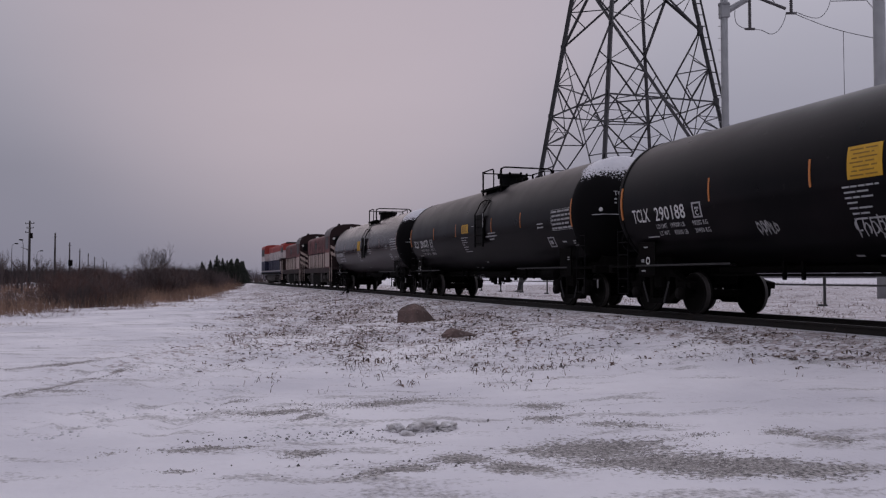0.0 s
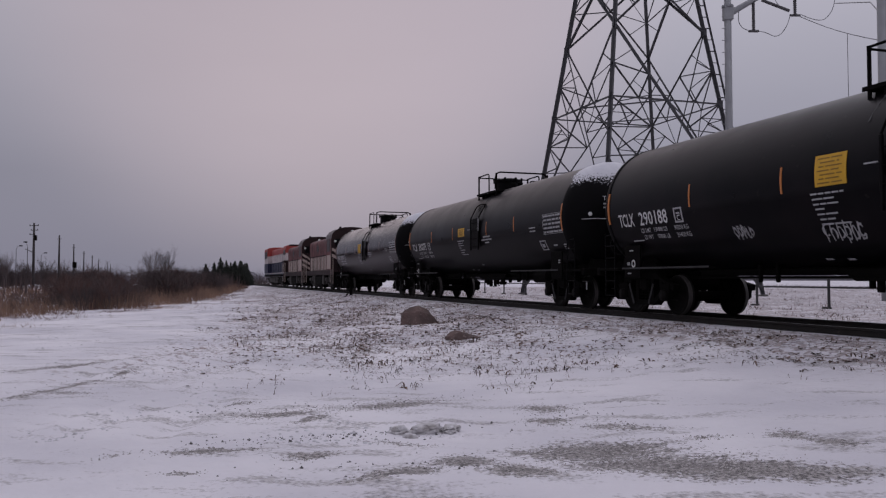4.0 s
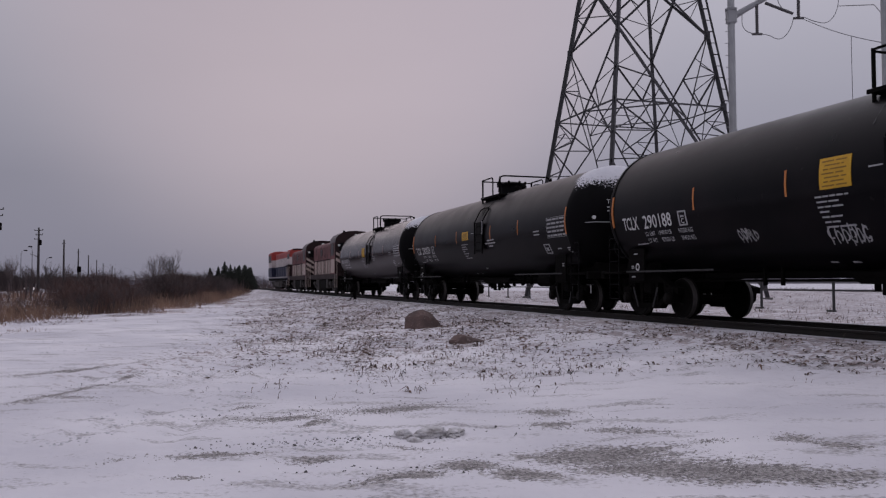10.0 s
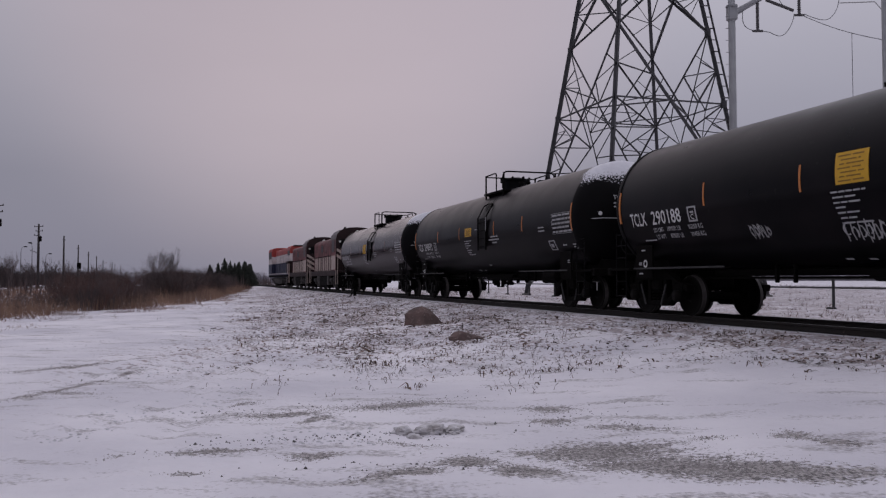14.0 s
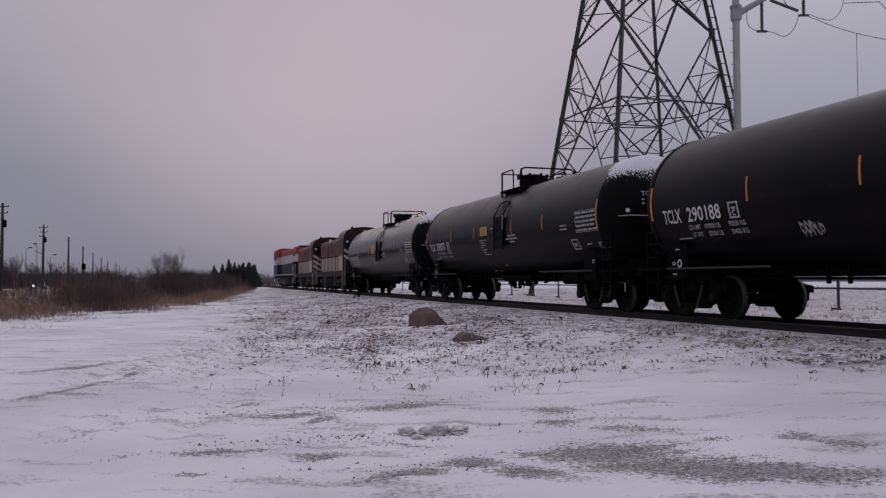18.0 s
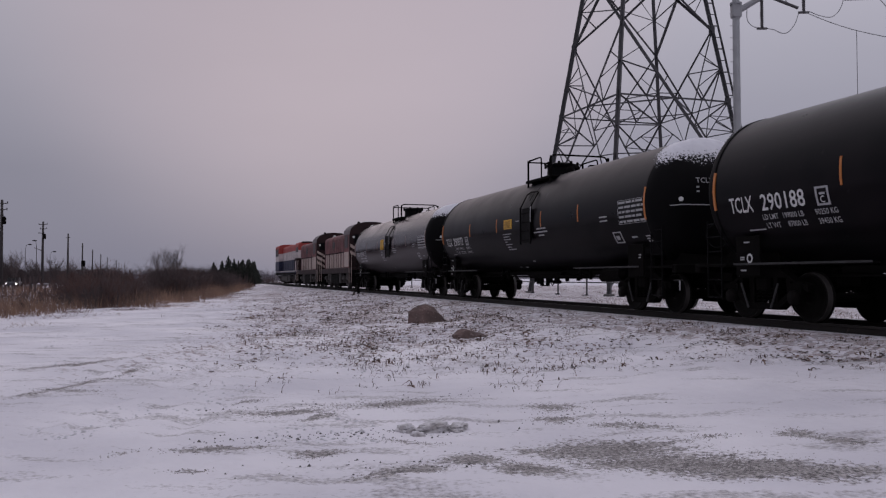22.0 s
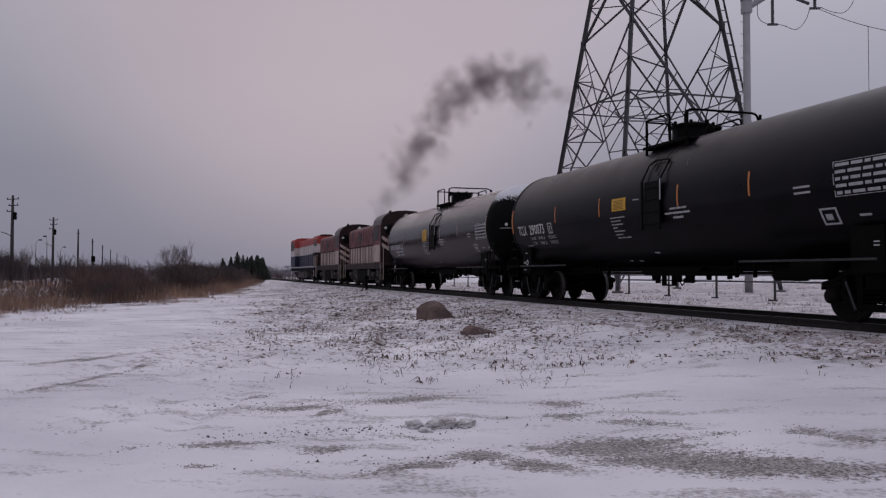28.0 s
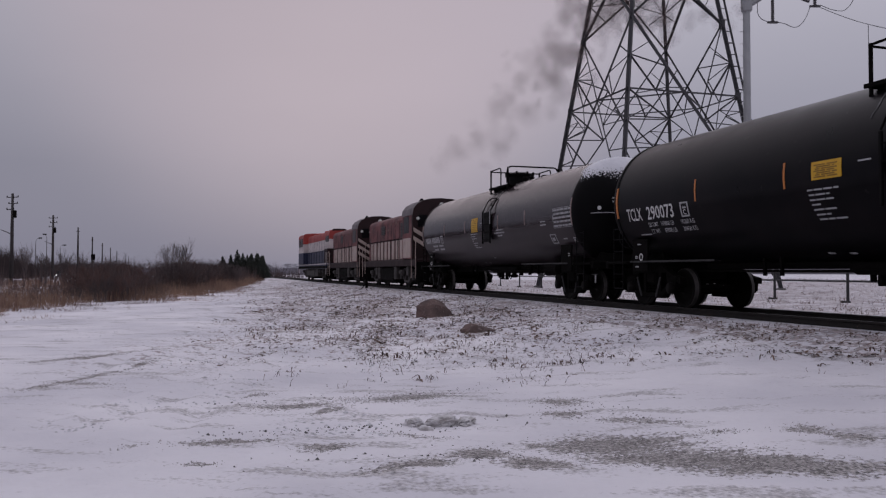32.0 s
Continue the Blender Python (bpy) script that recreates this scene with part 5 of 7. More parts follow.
def utility_pole(x, y, h, arms):
    p = thing("utility_pole", pose(x, y, -0.7, 0, 0, -20), "weathered wooden utility pole with crossarms beside the road", "utility pole", "row of utility poles")
    part("shaft", lathe(B(), ((0.23, 0), (0.19, h * 0.6), (0.14, h)), 10, "z"), WOOD_POLE, p, smooth=True)
    for k in range(arms):
        z = h - 0.45 - k * (0.75 if k < 2 else 0.72)
        x0, x1 = ((-0.95, 0.95), (-0.65, 0.85), (-0.95, 0.25), (-0.2, 0.7))[k]
        arm = part("crossarm", rbox(B(), x0, x1, -0.05, 0.05, z - 0.05, z + 0.05, 0.02), WOOD_POLE, p)
        for dx in (x0 + 0.08, x1 - 0.08):
            part("insulator", lathe(B(), ((0.05, z + 0.05), (0.07, z + 0.12), (0.04, z + 0.22)), 8, "z"), INSULATOR, arm, m=pose(dx, 0, 0))
    if arms:
        part("transformer", lathe(B(), ((0.2, 0), (0.22, 0.05), (0.22, 0.8), (0.1, 0.9)), 12, "z"), STEEL_DARK, p, "dark can transformer on the pole", m=pose(0.38, 0, h - 2.9))
        part("lamp_arm", tube(B(), [(0, 0, h - 4.9), (-0.9, 0, h - 4.55), (-1.8, 0, h - 4.3)], 0.05, 6), WOOD_POLE, p)
    else:
        part("crossarm", rbox(B(), -0.5, 0.5, -0.05, 0.05, h - 0.9, h - 0.8, 0.02), WOOD_POLE, p)
    return p


for k, (y, shift) in enumerate(((96, 0.3), (134, 0.35), (171, 0.95), (218, 0.3), (268, -0.3), (320, -0.5), (375, -0.6), (432, 1.5), (490, 1.0))):
    utility_pole(-53 - 0.37 * (y - 96) + shift, y, 10.7, 4 if k < 2 else 0)


def street_lamp(x, y, h, reach):
    p = thing("street_lamp", pose(x, y, -0.7, 0, 0, 15), "thin street lamp with a curved arm beside the road", "street lamp", "lamps along the road")
    part("post", lathe(B(), ((0.06, 0), (0.035, h - 0.6)), 8, "z"), WOOD_POLE, p)
    part("arm", tube(B(), [(0, 0, h - 0.6), (reach * 0.3, 0, h - 0.15), (reach, 0, h)], 0.025, 6), WOOD_POLE, p)
    part("lamp_head", rbox(B(), reach - 0.1, reach + 0.38, -0.14, 0.14, h - 0.1, h + 0.06, 0.04), STEEL_DARK, p)


for x, y, h, reach in ((-62.3, 120, 6.4, 0.45), (-64, 131, 5.7, 0.5), (-55.6, 110, 6.5, -0.4)):
    street_lamp(x, y, h, reach)


def traffic_signal(x, y):
    p = thing("traffic_signal", pose(x, y, -0.7), "dark traffic signal on a slim post at the crossing", "traffic light")
    part("post", lathe(B(), ((0.08, 0), (0.07, 3.6)), 8, "z"), WOOD_POLE, p)
    part("housing", rbox(B(), -0.28, 0.28, -0.2, 0.2, 3.25, 4.2, 0.05), STEEL_DARK, p)
    for z in (3.45, 3.75, 4.05):
        part("visor", lathe(B(), ((0.13, -0.32), (0.13, -0.2)), 10, "y"), STEEL_DARK, p, m=pose(0, 0, z))


traffic_signal(-58.2, 130)


def build_road():
    bm = B()
    prev = None
    for k in range(40):
        y = 20 + k * 14
        x = -56.0 - 0.37 * (y - 96)
        row = [bm.verts.new((x + o, y + o * 0.37, -0.665)) for o in (-3.6, 0, 3.6)]
        if prev:
            for i in range(2):
                bm.faces.new((prev[i], prev[i + 1], row[i + 1], row[i]))
        prev = row
    solid("road", bm, ASPHALT, "wet road with slushy snow beyond the brush", "road", kind="structure")


build_road()


def road_car(name, label):
    c = thing(name, pose(-60, 140, -0.66), label, "car", "cars on the road")
    part("body", rbox(B(), -2.2, 2.2, -0.88, 0.88, 0.30, 0.86, 0.12), CAR_PAINT, c)
    part("cabin", prism(B(), ((-1.7, 0.84), (1.1, 0.84), (0.4, 1.42), (-1.2, 1.42)), -0.74, 0.74), GLASS_DARK, c)
    for x in (-1.35, 1.35):
        for y in (-0.82, 0.82):
            part("wheel", lathe(B(), ((0.32, -0.1), (0.33, 0), (0.32, 0.1)), 16, "y"), STEEL_DARK, c, m=pose(x, y, 0.33))
    for y in (-0.62, 0.62):
        part("headlight", lathe(B(), ((0.11, 0), (0.12, 0.05), (0.05, 0.1)), 12, "x"), BEAM, c, "lit white headlight", m=pose(2.16, y, 0.60))
    return c


ROAD_CARS = [(road_car("road_car", "dark car with lit headlights on the far road"), ((0, 235), (6, 178), (12, 121), (18, 64), (32, -70))),
             (road_car("road_car", "dark car with lit headlights following on the road"), ((0, 300), (12, 195), (17, 152), (20, 130), (23, 110), (27, 78), (32, 35))),
             (road_car("road_car", "dark car with lit headlights far down the road"), ((0, 435), (10, 350), (20, 265), (30, 180), (32, 163)))]


# ---- the distance: woods on the horizon and houses ----
def build_distance():
    rng = random.Random(77)
    verts, faces = [], []
    for ring, (r, h0, h1, n) in enumerate(((620, 2.6, 4.6, 900), (900, 4.0, 6.5, 900))):
        for k in range(n):
            a = radians(360 * (k + rng.random()) / n)
            x, y = r * math.sin(a), r * math.cos(a)
            h = rng.uniform(h0, h1) * (1 + 0.5 * noise.noise((a * 9, ring, 0)))
            i = len(verts)
            w = r * 0.009
            c, s = math.cos(a), math.sin(a)
            verts.extend(((x - c * w, y + s * w, -0.7), (x + c * w, y - s * w, -0.7), (x + c * w * 0.7, y - s * w * 0.7, h * 0.75), (x + rng.uniform(-w, w) * 0.4, y, h), (x - c * w * 0.7, y + s * w * 0.7, h * 0.7), (x, y + w, -0.7), (x, y + w * 0.4, h * 0.85)))
            faces.extend(((i, i + 1, i + 2), (i, i + 2, i + 3), (i, i + 3, i + 4), (i + 1, i + 5, i + 6), (i + 1, i + 6, i + 2), (i, i + 4, i + 6), (i, i + 6, i + 5), (i + 3, i + 2, i + 6), (i + 4, i + 3, i + 6)))
    stuff("distant_woods", verts, faces, FAR_WOODS, "leafless woods along the horizon, haze put into their pale colour", "woods")
    verts, faces = [], []
    for _ in range(420):
        y = rng.uniform(235, 345)
        x = y * rng.uniform(-0.40, -0.17)
        if noise.noise((x * 0.09, y * 0.02, 3)) < -0.1:
            continue
        h = rng.uniform(1.5, 4.6) * (1 + 0.6 * noise.noise((x * 0.12, 0, 1)))
        for _ in range(26):
            p = Vector((x + rng.gauss(0, 0.5), y + rng.gauss(0, 0.5), -0.7))
            stalk(verts, faces, p, p + Vector((rng.gauss(0, 0.9), rng.gauss(0, 0.6), h * rng.uniform(0.5, 1.0))), rng.uniform(0.04, 0.10))
    stuff("far_trees", verts, faces, FAR_WOODS, "bare trees among the houses across the field, haze put into their pale colour", "trees")
    for x, y, w, h in ((-72, 300, 7, 4.0), (-66, 330, 7, 4.6), (-86, 320, 8, 4.0), (-112, 340, 8, 4.2), (-124, 330, 8, 4.4)):
        hs = thing("house", pose(x, y, -0.7, 0, 0, rng.uniform(-25, 25)), "small grey house with a thinly snowed roof across the field", "house", "distant houses")
        part("wall", box(B(), -w / 2, w / 2, -4, 4, 0, h * 0.6), HOUSE_WALL, hs)
        part("roof", extrude_x(B(), ((-4.4, h * 0.6), (4.4, h * 0.6), (0, h)), -w / 2 - 0.3, w / 2 + 0.3), HOUSE_ROOF, hs)
        for k in (-0.25, 0.25):
            part("window", rbox(B(), w * k - 0.6, w * k + 0.6, -4.05, -3.98, 1.1, 2.3, 0.02), GLASS_DARK, hs)


build_distance()


# Never in view: added behind the viewer as a dark band for reflections.
def build_woods_behind():
    rng = random.Random(12)
    verts, faces = [], []
    for _ in range(2600):
        a = radians(rng.uniform(100, 300))
        r = rng.uniform(55, 85)
        p = Vector((r * math.sin(a), r * math.cos(a), -0.7))
        h = rng.uniform(2.0, 6.5)
        for _ in range(2):
            stalk(verts, faces, p, p + Vector((rng.gauss(0, 0.7), rng.gauss(0, 0.7), h)), rng.uniform(0.15, 0.5))
    stuff("roadside_woods", verts, faces, TWIG, "leafless woods added out of view behind the viewer, for reflections", "woods")


build_woods_behind()


# ---- the train: three black tank cars behind two switchers and a road engine ----
R_TANK, Z_TANK, HALF = 1.57, 2.55, 7.78
CAR = 18.1
COUPLER_S = -4.63      # where the first two tank cars meet, along the track, once the train stands still
WHEEL_R = 0.457


def on_shell(lift=0.006):
    """Wraps flat lettering (x along the car, y = height over the rails) on the viewer's side of the tank."""
    def bend(co):
        h = max(-1.0, min(1.0, (co.y - Z_TANK) / R_TANK))
        a = math.asin(h)
        return Vector((co.x, -math.cos(a) * (R_TANK + lift), Z_TANK + math.sin(a) * (R_TANK + lift)))
    return bend


def bend_to(z):
    """The place on the viewer's flank of the tank at height z."""
    return on_shell(0.0)(Vector((0, z, 0)))


def shell_patch(x0, x1, z0, z1, lift=0.006, n=6, nx=1):
    """A thin sheet lying on the viewer's side of the tank."""
    bm = B()
    a0, a1 = (math.asin((z - Z_TANK) / R_TANK) for z in (z0, z1))
    rows = []
    for r in (R_TANK + lift, R_TANK - 0.01):
        rows.append([[bm.verts.new((x0 + (x1 - x0) * i / nx, -math.cos(a0 + (a1 - a0) * k / n) * r, Z_TANK + math.sin(a0 + (a1 - a0) * k / n) * r)) for k in range(n + 1)] for i in range(nx + 1)])
    for i in range(nx):
        for k in range(n):
            bm.faces.new((rows[0][i][k], rows[0][i + 1][k], rows[0][i + 1][k + 1], rows[0][i][k + 1]))
    for k in range(n):
        bm.faces.new((rows[1][0][k], rows[0][0][k], rows[0][0][k + 1], rows[1][0][k + 1]))
        bm.faces.new((rows[0][nx][k], rows[1][nx][k], rows[1][nx][k + 1], rows[0][nx][k + 1]))
    return bm


def wheel_mesh(r=WHEEL_R):
    bm = B()
    lathe(bm, ((0.10, -0.09), (0.11, -0.02), (r * 0.45, 0.0), (r * 0.78, -0.02), (r * 0.84, -0.05), (r - 0.012, -0.05), (r, -0.04), (r + 0.004, 0.05), (r + 0.030, 0.062), (r + 0.026, 0.085),
               (r * 0.84, 0.085), (r * 0.78, 0.045), (r * 0.45, 0.055), (0.11, 0.07), (0.10, 0.09)), 40, "y")
    me = mesh_from("wheel", bm, [WHEEL, TREAD], True)
    for p in me.polygons:
        c = p.center
        if math.hypot(c.x, c.z) > r - 0.008 and abs(c.y) < 0.05:
            p.material_index = 1
    return me


WHEEL_MESH = wheel_mesh()
ENGINE_WHEEL = wheel_mesh(0.51)
ROLLING = []


def wheelset(x, parent, mesh=None, r=WHEEL_R):
    ax = part("wheelset", lathe(B(), ((0.08, -1.12), (0.08, -0.85), (0.10, -0.80), (0.085, -0.6), (0.085, 0.6), (0.10, 0.80), (0.08, 0.85), (0.08, 1.12)), 14, "y"), STEEL_DARK, parent, m=pose(x, 0, r))
    part("wheel", mesh or WHEEL_MESH, None, ax, m=pose(0, -0.755, 0))
    part("wheel", mesh or WHEEL_MESH, None, ax, m=pose(0, 0.755, 0, 0, 0, 180))
    ROLLING.append((ax, x, r))
    return ax


def side_frame_mesh(base=0.889, zb=WHEEL_R):
    bm = B()
    e = base + 0.30
    prism(bm, ((-e, zb + 0.10), (-0.62, zb + 0.36), (0.62, zb + 0.36), (e, zb + 0.10), (e, zb + 0.24), (base, zb + 0.30), (0.45, zb + 0.52), (-0.45, zb + 0.52), (-base, zb + 0.30), (-e, zb + 0.24)), -0.09, 0.09)
    prism(bm, ((-0.42, zb - 0.24), (0.42, zb - 0.24), (0.75, zb + 0.0), (0.72, zb + 0.12), (0.38, zb - 0.12), (-0.38, zb - 0.12), (-0.72, zb + 0.12), (-0.75, zb + 0.0)), -0.10, 0.10)
    for k in (-1, 1):
        prism(bm, ((k * 0.33 - 0.06, zb - 0.14), (k * 0.33 + 0.06, zb - 0.14), (k * 0.33 + 0.06, zb + 0.40), (k * 0.33 - 0.06, zb + 0.40)), -0.08, 0.08)
        prism(bm, ((k * 0.70 - 0.05, zb - 0.02), (k * 0.70 + 0.05, zb - 0.02), (k * 0.66 + 0.05, zb + 0.34), (k * 0.66 - 0.05, zb + 0.34)), -0.08, 0.08)
        prism(bm, ((k * base - 0.13, zb - 0.08), (k * base + 0.13, zb - 0.08), (k * base + 0.17, zb + 0.26), (k * base - 0.17, zb + 0.26)), -0.11, 0.11)
    return mesh_from("side_frame", bm, STEEL_DARK)


def spring_mesh():
    pts = [(0.075 * math.cos(k * 0.9), 0.075 * math.sin(k * 0.9), 0.28 * k / 28) for k in range(29)]
    return mesh_from("coil_spring", tube(B(), pts, 0.018, 5), STEEL_DARK)


SIDE_FRAME, SPRING = side_frame_mesh(), spring_mesh()
ENGINE_FRAME = side_frame_mesh(1.20, 0.51)
ENGINE_FRAME.materials[0] = GEAR_GREY


def truck(x, parent):
    for ax in (-0.889, 0.889):
        wheelset(x + ax, parent)
    for y in (-1.02, 1.02):
        fr = part("side_frame", SIDE_FRAME, None, parent, "cast steel truck side frame", m=pose(x, y, 0))
        for k in (-0.17, 0, 0.17):
            part("coil_spring", SPRING, None, fr, m=pose(k, 0, WHEEL_R - 0.12))
        for k in (-1, 1):
            part("bearing_cap", lathe(B(), ((0.13, -0.13), (0.13, -0.02), (0.09, 0.02)), 12, "y"), WHEEL, fr, "round roller bearing cap", smooth=True, m=pose(k * 0.889, math.copysign(0.13, y) if y > 0 else -0.06, WHEEL_R))
    for k in (-1, 1):
        part("brake_lever", rbox(B(), -0.022, 0.022, -0.015, 0.015, -0.26, 0.26, 0.008), EDGE_GREY, parent, "pale worn brake lever", m=pose(x + 0.42 * k, -1.20, WHEEL_R + 0.02, 0, 24 * k, 0))
    part("bolster", rbox(B(), x - 0.20, x + 0.20, -1.15, 1.15, 0.56, 0.86, 0.05), STEEL_DARK, parent)
    part("brake_beam", rbox(B(), x - 0.05, x + 0.05, -0.95, 0.95, 0.30, 0.40, 0.02), STEEL_DARK, parent, m=pose(0.36, 0, 0))


def coupler(x, side, parent):
    bm = B()
    k = side
    box(bm, min(x - 0.75 * k, x - 0.28 * k), max(x - 0.75 * k, x - 0.28 * k), -0.10, 0.10, 0.76, 0.96)
    prism(bm, ((x - 0.30 * k, 0.74), (x - 0.02 * k, 0.74), (x - 0.02 * k, 1.0), (x - 0.30 * k, 1.0)), -0.21 if k > 0 else -0.04, 0.04 if k > 0 else 0.21)
    prism(bm, ((x - 0.12 * k, 0.74), (x + 0.10 * k, 0.74), (x + 0.10 * k, 1.0), (x - 0.12 * k, 1.0)), -0.24 if k > 0 else 0.10, -0.10 if k > 0 else 0.24)
    part("coupler", bm, STEEL_DARK, parent, "knuckle coupler")
    hose = [(x - 0.45 * k, -0.35, 0.78), (x - 0.3 * k, -0.36, 0.5), (x - 0.1 * k, -0.33, 0.32), (x + 0.02 * k, -0.28, 0.38)]
    part("air_hose", tube(B(), hose, 0.025, 6), STEEL_DARK, parent, "black rubber air hose")


def grab_iron(pts, r=0.014):
    return tube(B(), pts, r, 6)


def bars(parent, rows, mat=None, label="row of small stencilled lettering"):
    """Stencilled lines too small to read: (x0, x1, z middle, height)."""
    for x0, x1, z, h in rows:
        part("stencil_line", shell_patch(x0, x1, z - h / 2, z + h / 2, 0.005, 1), mat or DIM_WHITE, parent, label)


def scribble(parent, x0, x1, z, h, seed, name="graffiti", slant=0.22, width=0.016):
    """Sprayed loops and strokes that spell nothing."""
    rng = random.Random(seed)
    bm = B()
    bend = on_shell(0.004)
    n = max(5, int((x1 - x0) / (0.42 * h)))
    for k in range(n):
        cx = x0 + (x1 - x0) * (k + 0.5) / n
        w = (x1 - x0) / n * 0.52
        lines = []
        for _ in range(2 if rng.random() < 0.7 else 3):
            a0, turn = rng.uniform(0, 6.28), rng.choice((-1, 1)) * rng.uniform(2.2, 5.2)
            rx, rz, oz = w * rng.uniform(0.5, 1.0), h * rng.uniform(0.20, 0.46), h * rng.uniform(-0.16, 0.16)
            lines.append([(cx + rx * math.cos(a0 + turn * i / 9), z + oz + rz * math.sin(a0 + turn * i / 9)) for i in range(10)])
        tip = h * rng.uniform(0.45, 0.62)
        lines.append([(cx - w * 0.6, z - tip), (cx - w * 0.55 + rng.gauss(0, 0.02), z), (cx - w * 0.5, z + tip)])
        for line in lines:
            pts = [Vector((x + slant * (q - z), q)) for x, q in line]
            for p, q in zip(pts, pts[1:]):
                v = q - p
                if v.length < 1e-4:
                    continue
                side = Vector((-v.y, v.x)).normalized() * width * rng.uniform(0.7, 1.1)
                quad = [bend(Vector((c.x, c.y, 0))) for c in (p + side, p - side, q - side, q + side)]
                bm.faces.new([bm.verts.new(c) for c in quad][::-1])
    part(name, bm, DIM_WHITE, parent, "thin white sprayed scribble")


def ragged_patch(x0, x1, z0, z1, rough, seed, lift=0.005, n=26):
    """A sheet on the shell with uneven sides, for spills and stains."""
    bm = B()
    bend = on_shell(lift)
    rows = []
    for k in range(n + 1):
        z = z0 + (z1 - z0) * k / n
        a = x0 + rough * noise.noise((z * 3.1, seed, 0)) + 0.5 * rough * noise.noise((z * 11, seed, 3))
        b = x1 + rough * noise.noise((z * 2.7, seed + 5, 1)) + 0.5 * rough * noise.noise((z * 9, seed, 8))
        rows.append([bm.verts.new(bend(Vector((a + (b - a) * i / 3, z, 0)))) for i in range(4)])
    for p, q in zip(rows, rows[1:]):
        for i in range(3):
            bm.faces.new((p[i], p[i + 1], q[i + 1], q[i]))
    return bm


def bent_rail(pts, r=0.026, cut=0.10):
    """A pipe railing whose corners are rounded."""
    pts = [Vector(p) for p in pts]
    out = [pts[0]]
    for a, b, c in zip(pts, pts[1:], pts[2:]):
        u, v = (a - b), (c - b)
        k = min(cut, u.length * 0.45, v.length * 0.45)
        p, q = b + u.normalized() * k, b + v.normalized() * k
        for i in range(5):
            t = i / 4
            out.append(p * (1 - t) ** 2 + b * 2 * t * (1 - t) + q * t * t)
    out.append(pts[-1])
    return tube(B(), out, r, 7)


def tank_car(s_mid, mark, label, yellow, marks, paint=None):
    m = Matrix.Translation(on_track(s_mid)) @ pose(0, 0, 0, 0, 0, TRACK_ANGLE)
    car = thing("tank_car", m, label, "railway tank car", "tank cars of the train")
    # shell with its slight girth steps
    prof = [(R_TANK, -HALF + k * HALF / 8) for k in range(17)]
    bm = lathe(B(), prof, 72, "x", False)
    bmesh.ops.translate(bm, verts=bm.verts, vec=(0, 0, Z_TANK))
    part("tank_shell", bm, paint or TANK, car, "long black cylindrical tank", True)
    for k in (-1, 1):
        prof = [((R_TANK + 0.012) * math.cos(a), k * (HALF + 0.76 * math.sin(a))) for a in [i * math.pi / 2 / 12 for i in range(12)]] + [(0.02, k * (HALF + 0.76))]
        prof = [(R_TANK + 0.012, k * (HALF - 0.05))] + prof
        bm = lathe(B(), prof, 64, "x", True)
        bmesh.ops.translate(bm, verts=bm.verts, vec=(0, 0, Z_TANK))
        if k > 0:
            bmesh.ops.reverse_faces(bm, faces=bm.faces)
        head = part("tank_head", bm, HEAD, car, "dull black domed tank end", True)
        # snow lying on the upper slope of the end
        sn = B()
        rows = []
        for i in range(48):
            row = []
            u = i / 40 * 1.35 - 0.24
            for j in range(61):
                b = math.pi / 2 + (j / 30 - 1) * 1.15
                if u < 0:
                    x, r = HALF + u * 1.6, R_TANK + 0.016
                else:
                    x, r = HALF + 0.772 * math.sin(u), (R_TANK + 0.018) * math.cos(u)
                row.append(sn.verts.new((k * x, math.cos(b) * r, Z_TANK + math.sin(b) * r)))
            rows.append(row)
        for lo, hi in zip(rows, rows[1:]):
            for j in range(60):
                if lo[j].co.z - Z_TANK > 0.55 and (k > 0 or lo[j].co.x < -HALF - 0.06):
                    sn.faces.new((lo[j], lo[j + 1], hi[j + 1], hi[j]))
        bmesh.ops.delete(sn, geom=[v for v in sn.verts if not v.link_faces], context="VERTS")
        part("snow_patch", sn, SNOW_DUST, head, "thin snow on the upper end of the tank", True)
        # stub sill, draft gear, end ladder and rails
        part("stub_sill", rbox(B(), min(k * 5.9, k * 8.75), max(k * 5.9, k * 8.75), -0.30, 0.30, 0.66, 1.12, 0.03), STEEL_DARK, car)
        part("saddle", prism(B(), ((k * 6.55, 0.9), (k * 7.25, 0.9), (k * 7.15, 1.35), (k * 6.65, 1.35)), -0.95, 0.95), STEEL_DARK, car, "steel cradle under the tank")
        part("end_bracket", prism(B(), ((k * 7.2, 1.05), (k * 8.35, 1.05), (k * 8.25, 1.35), (k * 7.2, 1.62)), -0.85, 0.85), STEEL_DARK, car, "dark steel bracing under the tank end")
        coupler(k * 9.02, k, car)
        part("end_sill", rbox(B(), k * 8.62 - 0.09, k * 8.62 + 0.09, -1.38, 1.38, 0.92, 1.12, 0.02), STEEL_DARK, car)
        part("end_platform", rbox(B(), min(k * 7.6, k * 8.6), max(k * 7.6, k * 8.6), -1.42, 1.42, 1.04, 1.09, 0.01), STEEL_DARK, car)
        for y in (-1.40, 1.40):
            lad = part("side_ladder", grab_iron([(k * 7.75, y, 0.40), (k * 7.75, y, 1.98), (k * 7.75, y * 0.96, 2.05)], 0.018), HEAD, car)
            part("ladder_rail", grab_iron([(k * 8.2, y, 0.40), (k * 8.2, y, 1.98)], 0.018), HEAD, lad)
            for z in (0.42, 0.78, 1.35, 1.65, 1.92):
                part("rung", grab_iron([(k * 7.75, y, z), (k * 8.2, y, z)], 0.013), HEAD, lad)
        rail_z = 2.46
